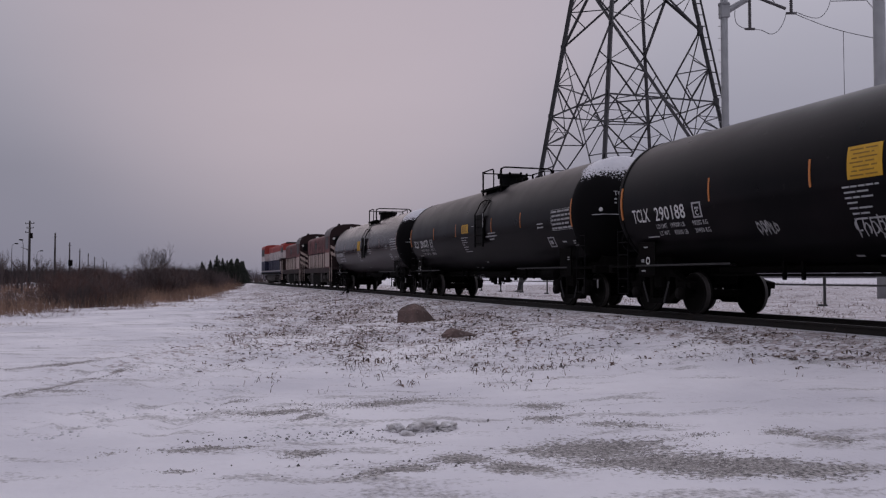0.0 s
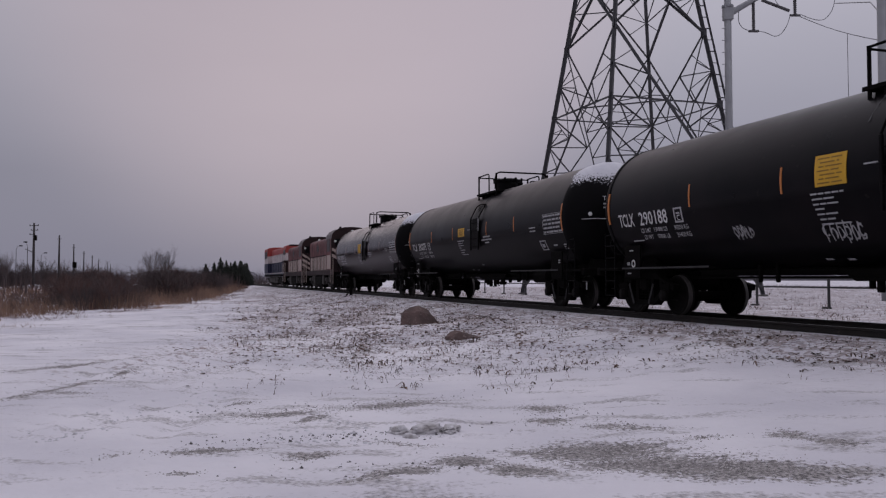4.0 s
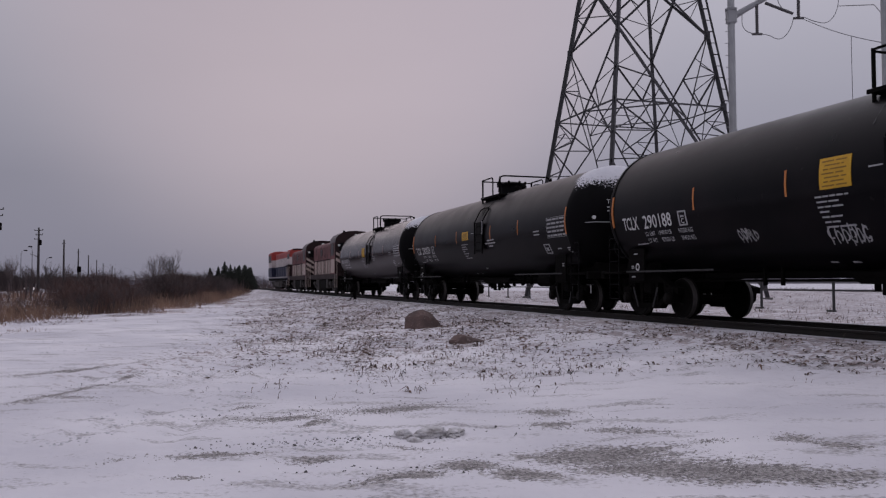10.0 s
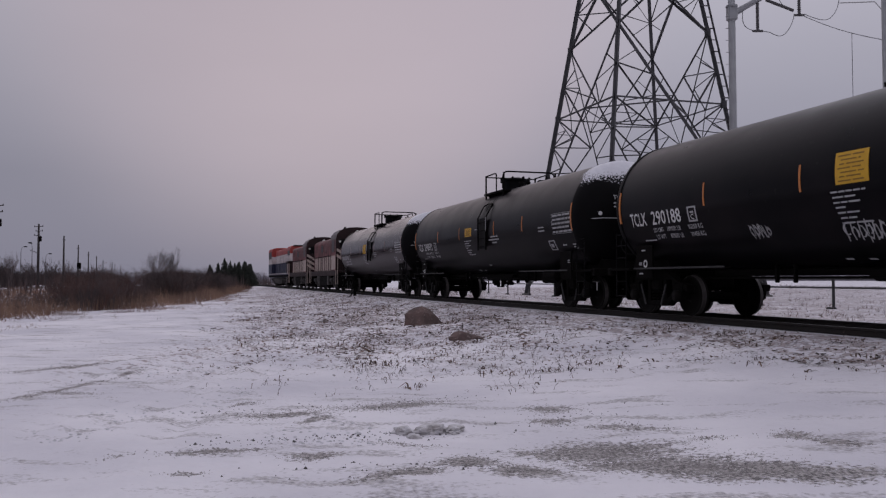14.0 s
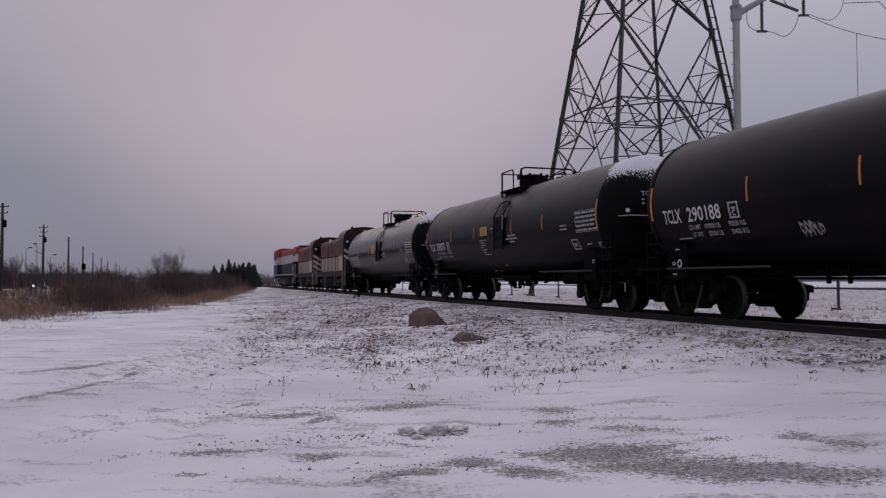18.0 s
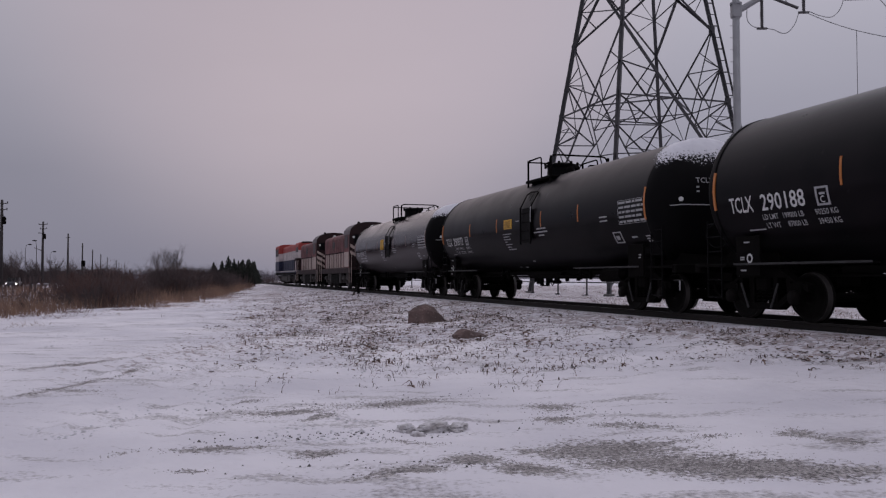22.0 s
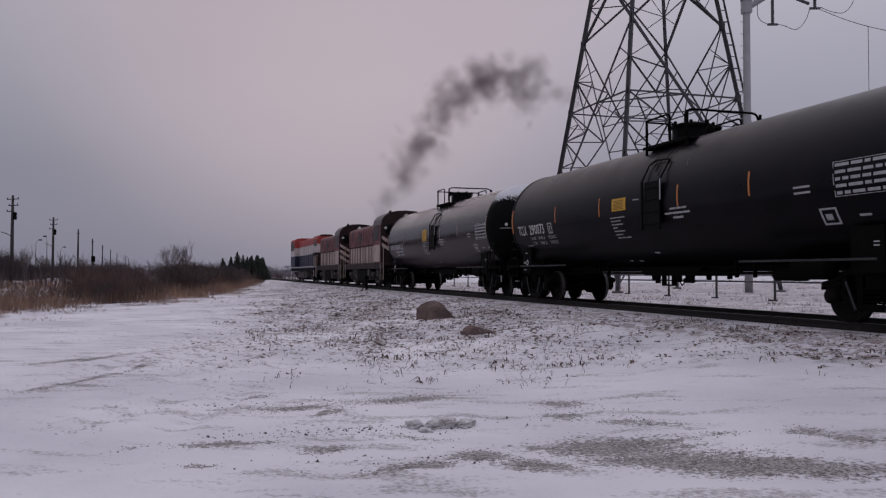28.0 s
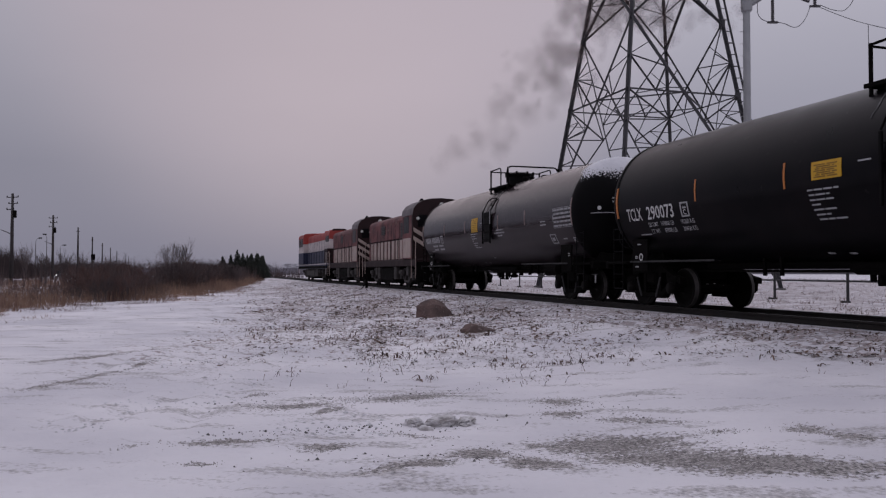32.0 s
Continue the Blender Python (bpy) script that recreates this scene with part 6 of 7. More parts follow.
        part("head_rail", grab_iron([(k * 8.05, -1.33, rail_z), (k * 8.55, -1.05, rail_z), (k * 8.62, -0.5, rail_z), (k * 8.62, 0.5, rail_z), (k * 8.55, 1.05, rail_z)], 0.011), DIM_WHITE if k > 0 else HEAD, car, "thin grab rail across the tank end")
        part("running_board", rbox(B(), min(k * 3.9, k * 6.9), max(k * 3.9, k * 6.9), -1.46, -1.30, 1.05, 1.08, 0.01), STEEL_DARK, car, "narrow steel side walkway")
        # Added strip: the light catching the walkway edge, painted as grey.
        part("walkway_highlight", rbox(B(), min(k * 3.9, k * 7.3), max(k * 3.9, k * 7.3), -1.475, -1.462, 1.06, 1.10, 0.004), EDGE_GREY, car, "thin grey strip painted as the highlight on the walkway edge")
        truck(k * 6.89, car)
    lever = part("uncoupling_lever", rbox(B(), 8.87, 8.90, -1.42, -1.39, 0.54, 0.76, 0.006), DIM_WHITE, car, "pale uncoupling lever handle")
    part("lever_bar", rbox(B(), 8.66, 9.02, -1.42, -1.39, 0.755, 0.775, 0.006), EDGE_GREY, lever)
    part("brake_wheel", lathe(B(), ((0.27, 0), (0.29, 0.02), (0.27, 0.04), (0.24, 0.02)), 20, "x", False), HEAD, car, "round hand brake wheel", m=pose(8.72, -0.35, 1.75))
    part("white_disc", lathe(B(), ((0.055, 0.0), (0.055, 0.02)), 16, "x"), WHITE, car, "small white round plate on the tank end", m=pose(8.39, -1.02, 2.60, 0, 0, -38))
    def on_end(co):
        u = (co.x ** 2 + (co.y - Z_TANK) ** 2) / (R_TANK + 0.012) ** 2
        return Vector((HALF + 0.768 * math.sqrt(max(0.0, 1 - u)), co.x, co.y))

    if mark:
        part("end_mark", text_mesh("end_mark", mark, 0.17, DIM_WHITE, lambda c: on_end(Vector((c.x - 0.66, c.y + 2.98, 0)))), None, car, "small white stencil on the tank end")
    for zz in (2.88, 2.78):
        st = B()
        q = [st.verts.new(on_end(Vector((yy, zz + hh, 0)))) for yy, hh in ((-0.66, -0.02), (0.1, -0.02), (0.1, 0.02), (-0.66, 0.02))]
        st.faces.new(q)
        part("stencil_line", st, DIM_WHITE, car, "line of small white print")
    # top platform with railings, hatch and ladder
    zt = Z_TANK + R_TANK
    plat = part("top_platform", rbox(B(), -0.33, 1.52, -1.02, -0.60, zt - 0.20, zt - 0.15, 0.01), STEEL_DARK, car, "steel grating platform on the tank top")
    part("walkway", rbox(B(), -0.33, 1.52, 0.60, 1.02, zt - 0.20, zt - 0.15, 0.01), STEEL_DARK, plat)
    part("toe_board", rbox(B(), -0.40, 1.52, -1.03, -1.0, zt - 0.22, zt - 0.14, 0.01), STEEL_DARK, plat)
    part("cross_beam", rbox(B(), -0.33, -0.25, -1.0, 1.0, zt - 0.23, zt - 0.16, 0.01), STEEL_DARK, plat)
    for x in (0.0, 1.3):
        part("platform_bracket", prism(B(), ((x, zt - 0.22), (x + 0.05, zt - 0.22), (x + 0.05, zt - 0.5), (x, zt - 0.42)), -0.98, -0.90), STEEL_DARK, plat)
    zr = zt + 0.50
    for y in (-0.99, 0.99):
        part("railing_post", grab_iron([(-0.27, y, zt - 0.42), (-0.27, y, zr + 0.02)], 0.034), STEEL_DARK, plat)
        part("railing_post", grab_iron([(1.46, y, zt - 0.42), (1.46, y, zr - 0.04)], 0.034), STEEL_DARK, plat)
        part("railing", bent_rail([(-0.27, y, zr), (0.76, y, zr + 0.01), (0.76, y, zt - 0.16)], 0.024, 0.14), STEEL_DARK, plat)
    part("railing", bent_rail([(1.36, -0.99, zt - 0.1), (1.40, -0.99, zr), (1.40, 0.99, zr), (1.36, 0.99, zt - 0.1)], 0.028, 0.20), STEEL_DARK, plat)
    part("railing", bent_rail([(1.22, 0.40, zt - 0.1), (1.22, 0.40, zt + 0.24), (1.22, 0.95, zt + 0.24), (1.22, 0.95, zt - 0.2)], 0.022, 0.12), STEEL_DARK, plat)
    part("railing", grab_iron([(-0.27, -0.99, zr - 0.03), (-0.27, 0.99, zr - 0.03)], 0.024), STEEL_DARK, plat)
    man = part("manway", lathe(B(), ((0.46, zt - 0.08), (0.45, zt + 0.30), (0.51, zt + 0.31), (0.51, zt + 0.37), (0.44, zt + 0.39), (0.30, zt + 0.43), (0.0001, zt + 0.45)), 28, "z"), HEAD, car, "round black hatch housing", m=pose(0.14, 0, 0))
    for k in range(8):
        part("hatch_bolt", lathe(B(), ((0.035, 0), (0.035, 0.12), (0.05, 0.13), (0.03, 0.17)), 8, "z"), STEEL_DARK, man, m=pose(0.52 * math.cos(k * 0.785 + 0.2), 0.52 * math.sin(k * 0.785 + 0.2), zt + 0.27))
    part("valve", lathe(B(), ((0.08, zt - 0.05), (0.08, zt + 0.14), (0.11, zt + 0.16), (0.04, zt + 0.24)), 12, "z"), STEEL_DARK, car, "small relief valve on the tank top", m=pose(1.08, 0.1, 0))
    part("valve", lathe(B(), ((0.10, zt - 0.05), (0.10, zt + 0.10), (0.06, zt + 0.18)), 12, "z"), STEEL_DARK, car, "small relief valve on the tank top", m=pose(1.28, -0.25, 0))
    # spilled residue below the hatch, dried streaks, and the ladder over it
    for x, z0, z1, w in ((0.22, 3.62, 4.02, 0.04), (0.45, 3.40, 4.04, 0.06), (0.66, 3.30, 4.05, 0.03), (0.80, 3.22, 4.05, 0.05), (0.98, 3.10, 4.05, 0.07), (1.22, 3.35, 4.02, 0.04)):
        part("spill_stain", ragged_patch(x, x + w, z0, z1, 0.07, s_mid + x * 4, 0.005), RESIDUE, car, "matt black residue run down from the hatch")
    for x, z0, z1, w in ((0.10, 3.30, 3.86, 0.022), (0.52, 3.62, 3.98, 0.020), (0.78, 3.66, 4.02, 0.016), (1.14, 3.50, 3.85, 0.018), (1.30, 3.80, 4.02, 0.018), (2.1, 3.2, 3.5, 0.012)):
        part("spill_streak", ragged_patch(x, x + w, z0, z1, 0.07, x * 3 + s_mid, 0.009), STREAK, car, "pale dried streak on the shell")
    lad = part("shell_ladder", rbox(B(), 0.50, 0.56, -1.64, -1.585, 1.85, 3.02, 0.01), RESIDUE, car, "black ladder hanging down the tank side")
    part("ladder_rail", rbox(B(), 1.26, 1.32, -1.64, -1.585, 1.85, 3.02, 0.01), RESIDUE, lad)
    # plain matt black sheet between the ladder rails
    part("backing_plate", rbox(B(), 0.62, 1.27, -1.60, -1.585, 1.90, 2.98, 0.01), RESIDUE, lad, "matt black plate behind the rungs")
    for i in range(4):
        part("rung", grab_iron([(0.52, -1.625, 1.98 + i * 0.28), (1.30, -1.625, 1.98 + i * 0.28)], 0.013), STEEL_DARK, lad)
    top = bend_to(3.42)
    part("ladder_hoop", bent_rail([(0.50, -1.60, 3.0), (0.50, top.y - 0.06, top.z + 0.02), (0.74, top.y - 0.02, top.z + 0.08), (1.29, top.y - 0.02, top.z + 0.05), (1.29, -1.60, 3.0)], 0.020, 0.08), STEEL_DARK, lad)
    part("ladder_edge", rbox(B(), 1.325, 1.365, -1.645, -1.63, 2.52, 3.00, 0.006), DIM_WHITE, lad, "thin pale edge of the ladder")
    # underneath
    part("bottom_beam", rbox(B(), -5.6, 5.6, -0.46, 0.46, 0.90, 1.04, 0.02), STEEL_DARK, car, "dark reinforcing beam along the tank bottom")
    part("outlet_saddle", prism(B(), ((-1.35, 1.0), (-1.0, 0.79), (1.1, 0.79), (1.45, 1.0)), -0.62, 0.62), STEEL_DARK, car, "dark steel saddle round the bottom outlet")
    part("outlet_valve", lathe(B(), ((0.10, 0.62), (0.14, 0.64), (0.14, 0.72), (0.09, 0.74), (0.09, 0.82)), 16, "z"), STEEL_DARK, car, m=pose(0.62, -0.4, 0))
    for x, z, w in ((-0.76, 0.67, 0.03), (-0.58, 0.60, 0.045), (-0.30, 0.54, 0.035), (0.14, 0.54, 0.035), (0.36, 0.64, 0.05), (0.88, 0.62, 0.045), (1.55, 0.70, 0.03), (2.3, 0.72, 0.03)):
        part("hanger", rbox(B(), x - w, x + w, -0.56, -0.44, z, 0.93, 0.012), STEEL_DARK, car)
    part("stirrup_bar", tube(B(), [(-0.30, -0.5, 0.56), (0.14, -0.5, 0.56)], 0.02, 6), STEEL_DARK, car)
    part("chain", tube(B(), [(0.36, -0.5, 0.66), (0.48, -0.5, 0.56), (0.60, -0.5, 0.64)], 0.016, 5), STEEL_DARK, car, "slack dark chain")
    part("brake_pipe", tube(B(), [(-6.3, -0.5, 0.86), (-0.9, -0.62, 0.86), (0.9, -0.62, 0.86), (6.3, -0.5, 0.86)], 0.024, 6), STEEL_DARK, car)
    for x in (-3.4, -2.9, 2.7, 3.3):
        part("pipe_hanger", rbox(B(), x - 0.03, x + 0.03, -0.66, -0.58, 0.76, 1.12, 0.01), STEEL_DARK, car)
    part("brake_cylinder", lathe(B(), ((0.14, 3.9), (0.14, 4.7), (0.05, 4.8), (0.05, 5.2)), 14, "x"), STEEL_DARK, car, m=pose(0, -0.55, 0.84))
    part("air_reservoir", lathe(B(), ((0.06, 4.8), (0.19, 4.9), (0.19, 5.75), (0.06, 5.85)), 14, "x"), STEEL_DARK, car, m=pose(0, -0.95, 0.92))
    # reflective strips, placard and stencils
    for x in (-HALF + 0.04, -4.42, -1.69, 1.93, 4.35, HALF - 0.04):
        end = abs(x) > 7
        part("reflective_strip", shell_patch(x - (0.032 if end else 0.024), x + (0.032 if end else 0.024), 2.17 if end else 2.33, 2.92 if end else 2.80, 0.018 if end else 0.006), ORANGE if mark else STRIP_DIM, car, "vertical orange reflective strip")
    z0, z1, dx = yellow
    plac = part("placard", shell_patch(-0.88 + dx, -0.20 + dx, z0, z1, 0.008), YELLOW, car, "rectangular yellow warning placard")
    for i in range(14):
        zz = z1 - 0.06 - (i // 2) * (z1 - z0 - 0.10) / 6.2
        cut = -0.54 + 0.14 * math.sin(i // 2 * 2.1)
        x0, x1 = ((-0.82 + 0.03 * (i % 3) + dx, cut - 0.02 + dx), (cut + 0.02 + dx, -0.26 - 0.03 * (i % 4) + dx))[i % 2]
        part("stencil_line", shell_patch(x0, x1, zz - 0.012, zz + 0.012, 0.011, 1), INK, plac, "line of small dark print")
    if mark:
        letters, figures = mark.split()
        for words, x, wide in ((letters, -7.30, 0.66), (figures, -6.41, 0.95)):
            part("reporting_mark", text_mesh("reporting_mark", words, 0.40, WHITE, lambda c, x=x, wide=wide: on_shell()(Vector((c.x * wide + x, c.y * 1.05 + 2.07, 0)))), None, car, "white stencilled reporting mark")
        for i, row in enumerate(((("LD LMT", -6.45), ("199000 LB", -5.93), ("90250 KG", -5.12)), (("LT WT", -6.42), ("87000 LB", -5.86), ("39450 KG", -5.12)))):
            for w, x in row:
                part("weight_stencil", text_mesh("weight_stencil", w, 0.135, DIM_WHITE, lambda c, i=i, x=x: on_shell()(Vector((c.x * 0.92 + x, c.y + 1.90 - 0.155 * i, 0)))), None, car, "small white weight stencil")
    else:
        bars(car, [(-7.3 + 0.2 * k + (0.15 if k > 3 else 0), -7.17 + 0.2 * k + (0.15 if k > 3 else 0), 2.2, 0.24) for k in range(10)] + [(-6.4, -5.7, 1.95, 0.07), (-5.5, -4.9, 1.95, 0.07), (-6.4, -5.8, 1.80, 0.07), (-5.5, -4.9, 1.80, 0.07)], DIM_WHITE)
    fr = B()
    for x0, x1, za, zb in ((-5.02, -4.98, 2.04, 2.36), (-4.76, -4.72, 2.04, 2.36), (-5.02, -4.72, 2.04, 2.075), (-5.02, -4.72, 2.325, 2.36), (-4.93, -4.81, 2.22, 2.26)):
        sub = shell_patch(x0, x1, za, zb, 0.006, 2)
        me = bpy.data.meshes.new("tmp")
        sub.to_mesh(me)
        sub.free()
        fr.from_mesh(me)
        bpy.data.meshes.remove(me)
    boxed = part("boxed_letter", fr, DIM_WHITE, car, "small white outlined square")
    part("letter", text_mesh("letter", "C", 0.16, WHITE, lambda c: on_shell()(Vector((c.x - 4.93, c.y + 2.09, 0)))), None, boxed)
    rng = random.Random(int(s_mid * 7) + 400)
    for x0, x1, z, h in ((-1.02, -0.30, 2.25, 0.036), (-1.0, -0.52, 2.165, 0.036), (-1.0, -0.45, 2.08, 0.036), (-0.98, -0.78, 2.0, 0.036), (-0.97, -0.45, 1.915, 0.036), (-0.95, -0.62, 1.83, 0.036), (-0.93, -0.28, 1.75, 0.036),
                         (1.72, 2.36, 2.29, 0.055), (1.50, 2.48, 2.19, 0.055), (1.80, 2.22, 2.09, 0.055)):
        x = x0 + dx
        while x < x1 + dx - 0.05:
            w = rng.uniform(0.10, 0.26) * h / 0.036
            bars(car, [(x, min(x + w, x1 + dx), z, h * 0.78)], DIM_WHITE)
            x += w + 0.03
    bars(car, ((0.15 + dx, 0.42 + dx, 2.62, 0.025), (-1.50, -1.34, 1.18, 0.03), (-1.02, -0.86, 1.17, 0.03), (0.14, 0.34, 1.35, 0.035), (6.88, 7.12, 1.80, 0.035), (7.50, 7.68, 1.80, 0.03), (7.50, 7.66, 1.74, 0.03), (7.52, 7.68, 1.68, 0.03), (5.55, 5.95, 2.36, 0.036), (5.55, 5.95, 2.26, 0.036),
               (-6.95, -6.5, 1.73, 0.025)))
    for k in (-1, 1):
        plate = part("side_plate", rbox(B(), min(k * 7.35, k * 6.65), max(k * 7.35, k * 6.65), -1.37, -1.33, 0.86, 1.62, 0.008), STEEL_DARK, car, "dark steel plate over the truck")
        for x, z, w, h in (((-7.02, 1.50, 0.08, 0.014), (-7.15, 1.17, 0.06, 0.014), (-7.15, 1.21, 0.06, 0.014), (-7.12, 0.96, 0.08, 0.016)) if k < 0 else ((7.20, 1.30, 0.06, 0.012), (7.20, 1.36, 0.06, 0.012))):
            part("stencil_line", rbox(B(), x - w, x + w, -1.376, -1.369, z - h, z + h, 0.002), DIM_WHITE, plate, "short white stencil")
    # test panel of print, rows of short bars
    rng = random.Random(int(s_mid * 10) + 900)
    for i in range(5):
        z = 2.64 - i * 0.115
        x = 6.55
        while x < 7.62:
            w = rng.uniform(0.10, 0.30)
            part("stencil_line", shell_patch(x, min(x + w, 7.68), z - 0.026, z + 0.026, 0.005, 1), DIM_WHITE, car, "short stencilled line")
            x += w + 0.05
    for x0, x1, za, zb in ((6.50, 6.515, 2.12, 2.70), (7.70, 7.715, 2.12, 2.70), (6.5, 7.71, 2.69, 2.70), (6.5, 7.71, 2.12, 2.13)):
        part("stencil_line", shell_patch(x0, x1, za, zb, 0.005, 2), DIM_WHITE, car, "thin outline round the stencilled table")
    for x0, x1, za, zb in ((6.05, 6.09, 1.68, 1.96), (6.40, 6.44, 1.68, 1.96), (6.05, 6.44, 1.68, 1.71), (6.05, 6.44, 1.93, 1.96), (6.15, 6.3, 1.76, 1.86)):
        part("stencil_line", shell_patch(x0, x1, za, zb, 0.006, 2), DIM_WHITE, car, "white outlined square stencil")
    ring = B()
    a = [[ring.verts.new((-6.93 + r * math.cos(k * 0.393), -1.378, 1.19 + 1.1 * r * math.sin(k * 0.393))) for k in range(16)] for r in (0.085, 0.05)]
    for k in range(16):
        ring.faces.new((a[1][k], a[1][(k + 1) % 16], a[0][(k + 1) % 16], a[0][k]))
    part("ring_mark", ring, WHITE, car, "small white ring stencil")
    if marks == 2:
        scribble(car, -3.24, -2.70, 1.73, 0.22, 3, slant=-0.1, width=0.009)
        scribble(car, -1.02, -0.14, 1.61, 0.30, 14, width=0.012)
    return car


TRAIN = []
car_a = tank_car(COUPLER_S + CAR / 2, "TCLX 290188", "black tank car with white stencils, a yellow placard and faint graffiti", (2.36, 2.88, 0.0), 2)
car_b = tank_car(COUPLER_S - CAR / 2, "TCLX 290073", "black tank car with white stencils and snow on its ends", (2.41, 2.72, -0.12), 1)
car_c = tank_car(COUPLER_S - CAR * 1.5, "", "black tank car with faded stencils coupled behind the engines", (2.32, 2.84, 0.0), 1, TANK_SHEEN)
TRAIN += [(car_a, COUPLER_S + CAR / 2), (car_b, COUPLER_S - CAR / 2), (car_c, COUPLER_S - CAR * 1.5)]


# ---- engines ----
def arch(half, z0, eave, top, n=10, power=2.4):
    pts = [(-half, z0), (half, z0)]
    for k in range(n + 1):
        a = math.pi * k / n
        c = math.copysign(abs(math.cos(a)) ** (2 / power), math.cos(a))
        pts.append((half * c, eave + (top - eave) * abs(math.sin(a)) ** (2 / power)))
    return pts


def engine_truck(x, parent):
    for ax in (-1.20, 1.20):
        wheelset(x + ax, parent, ENGINE_WHEEL, 0.51)
    for y in (-1.05, 1.05):
        part("side_frame", ENGINE_FRAME, None, parent, "heavy cast truck frame", m=pose(x, y, 0))
    part("bolster", rbox(B(), x - 0.35, x + 0.35, -1.1, 1.1, 0.6, 1.0, 0.05), STEEL_DARK, parent)


def switcher(s_end, label, stripes):
    """An end-cab switcher; x = 0 is its coupler on the cab end."""
    e = thing("switcher_locomotive", Matrix.Translation(on_track(s_end)) @ pose(0, 0, 0, 0, 0, TRACK_ANGLE), label, "locomotive", "engines of the train")
    part("frame", rbox(B(), -13.4, -0.5, -1.42, 1.42, 1.10, 1.46, 0.04), MAROON_DARK, e)
    cab = part("cab", extrude_x(B(), arch(1.46, 1.46, 3.62, 4.42), -3.0, -1.05), MAROON, e, "maroon cab with an arched roof")
    part("cab_end", extrude_x(B(), arch(1.49, 1.46, 3.60, 4.46), -1.06, -0.90), MAROON_DARK, cab, "dark end wall")
    part("roof", extrude_x(B(), [(y, z) for y, z in arch(1.50, 3.58, 3.62, 4.47)][2:] + [(-1.46, 3.57), (1.46, 3.57)][:0], -3.06, -0.92), ROOF_GREY, cab, "grey roof with the skylight put into its colour")
    for y0, y1 in ((-1.22, -0.72), (-0.5, 0.5), (0.72, 1.22)):
        part("window", rbox(B(), -0.91, -0.875, y0, y1, 3.02, 3.62, 0.02), GLASS_DARK, cab)
    for y in (-1.47, 1.44):
        part("window", rbox(B(), -2.75, -1.7, y, y + 0.03, 2.75, 3.58, 0.02), GLASS_DARK, cab)
        part("panel", rbox(B(), -2.85, -1.35, y, y + 0.03, 1.52, 2.50, 0.01), CREAM, cab, "faded cream panel")
    for y, z, r in ((0.0, 4.12, 0.13), (-1.22, 3.44, 0.08), (1.22, 3.44, 0.08), (-0.62, 3.40, 0.10), (0.62, 3.40, 0.10)):
        part("headlight", lathe(B(), ((r, 0), (r, 0.06), (r * 0.8, 0.08)), 14, "x"), LAMP_GLASS, cab, "round pale lamp", m=pose(-0.91, y, z))
    for k in range(3):
        for sgn in (-1, 1):
            st = B()
            z = 3.0 - 0.42 * k
            q = [(-0.868, sgn * 1.44, z), (-0.868, sgn * 1.44, z - 0.20), (-0.868, sgn * 0.05, z - 1.02), (-0.868, sgn * 0.05, z - 0.82)]
            a = [st.verts.new(p) for p in q]
            b = [st.verts.new((p[0] - 0.04, p[1], p[2])) for p in q]
            st.faces.new(a if sgn > 0 else a[::-1])
            for i in range(4):
                st.faces.new((a[i], a[(i + 1) % 4], b[(i + 1) % 4], b[i]))
            if k < stripes:
                part("chevron_stripe", st, CREAM, cab, "diagonal cream warning stripe")
            else:
                st.free()
    hood = part("hood", extrude_x(B(), arch(1.10, 1.46, 3.55, 3.98), -12.9, -3.0), MAROON, e, "long maroon engine hood")
    part("hood_roof", extrude_x(B(), [(y, z + 0.012) for y, z in arch(1.11, 3.53, 3.56, 3.99)], -12.9, -3.05), MAROON, hood, "faded maroon hood roof")
    for i in range(9):
        x = -12.3 + i * 0.92
        for y in (-1.125, 1.10):
            part("stripe", rbox(B(), x, x + 0.60, y, y + 0.025, 1.50, 2.52, 0.01), CREAM, hood, "faded cream vertical stripe")
    for x, z0, z1 in ((-4.75, 2.66, 3.42), (-9.4, 2.95, 3.45)):
        for y in (-1.125, 1.10):
            gr = part("louvre", rbox(B(), x, x + 0.95, y, y + 0.025, z0, z1, 0.01), GLASS_DARK, hood, "dark louvred opening")
            for k in range(4):
                z = z0 + 0.06 + k * (z1 - z0 - 0.1) / 4
                part("slat", rbox(B(), x + 0.05, x + 0.90, y - 0.015, y + 0.0, z, z + 0.025, 0.006), MAROON_DARK, gr)
    for i in range(10):
        for y in (-1.118, 1.112):
            part("door_seam", rbox(B(), -12.42 + i * 0.92, -12.39 + i * 0.92, y, y + 0.006, 1.5, 3.5, 0.002), MAROON_DARK, hood)
    for y in (-1.12, 1.105):
        part("sill_line", rbox(B(), -12.9, -3.0, y, y + 0.015, 2.54, 2.60, 0.004), MAROON_DARK, hood, "dark line above the stripes")
    part("exhaust_stack", rbox(B(), -7.35, -6.65, -0.25, 0.25, 3.95, 4.32, 0.04), STEEL_DARK, e)
    part("horn", lathe(B(), ((0.04, 0), (0.05, 0.3), (0.10, 0.42)), 10, "x"), STEEL_DARK, e, m=pose(-3.2, -0.5, 4.5))
    part("fuel_tank", rbox(B(), -8.6, -5.4, -1.35, 1.35, 0.28, 1.1, 0.12), STEEL_DARK, e)
    for x in (-3.3, -10.6):
        for y in (-1.22, 1.22):
            part("brake_cylinder", lathe(B(), ((0.05, -0.38), (0.15, -0.32), (0.15, 0.2), (0.05, 0.3)), 12, "x"), GEAR_GREY, e, m=pose(x - 0.5, y, 0.78))
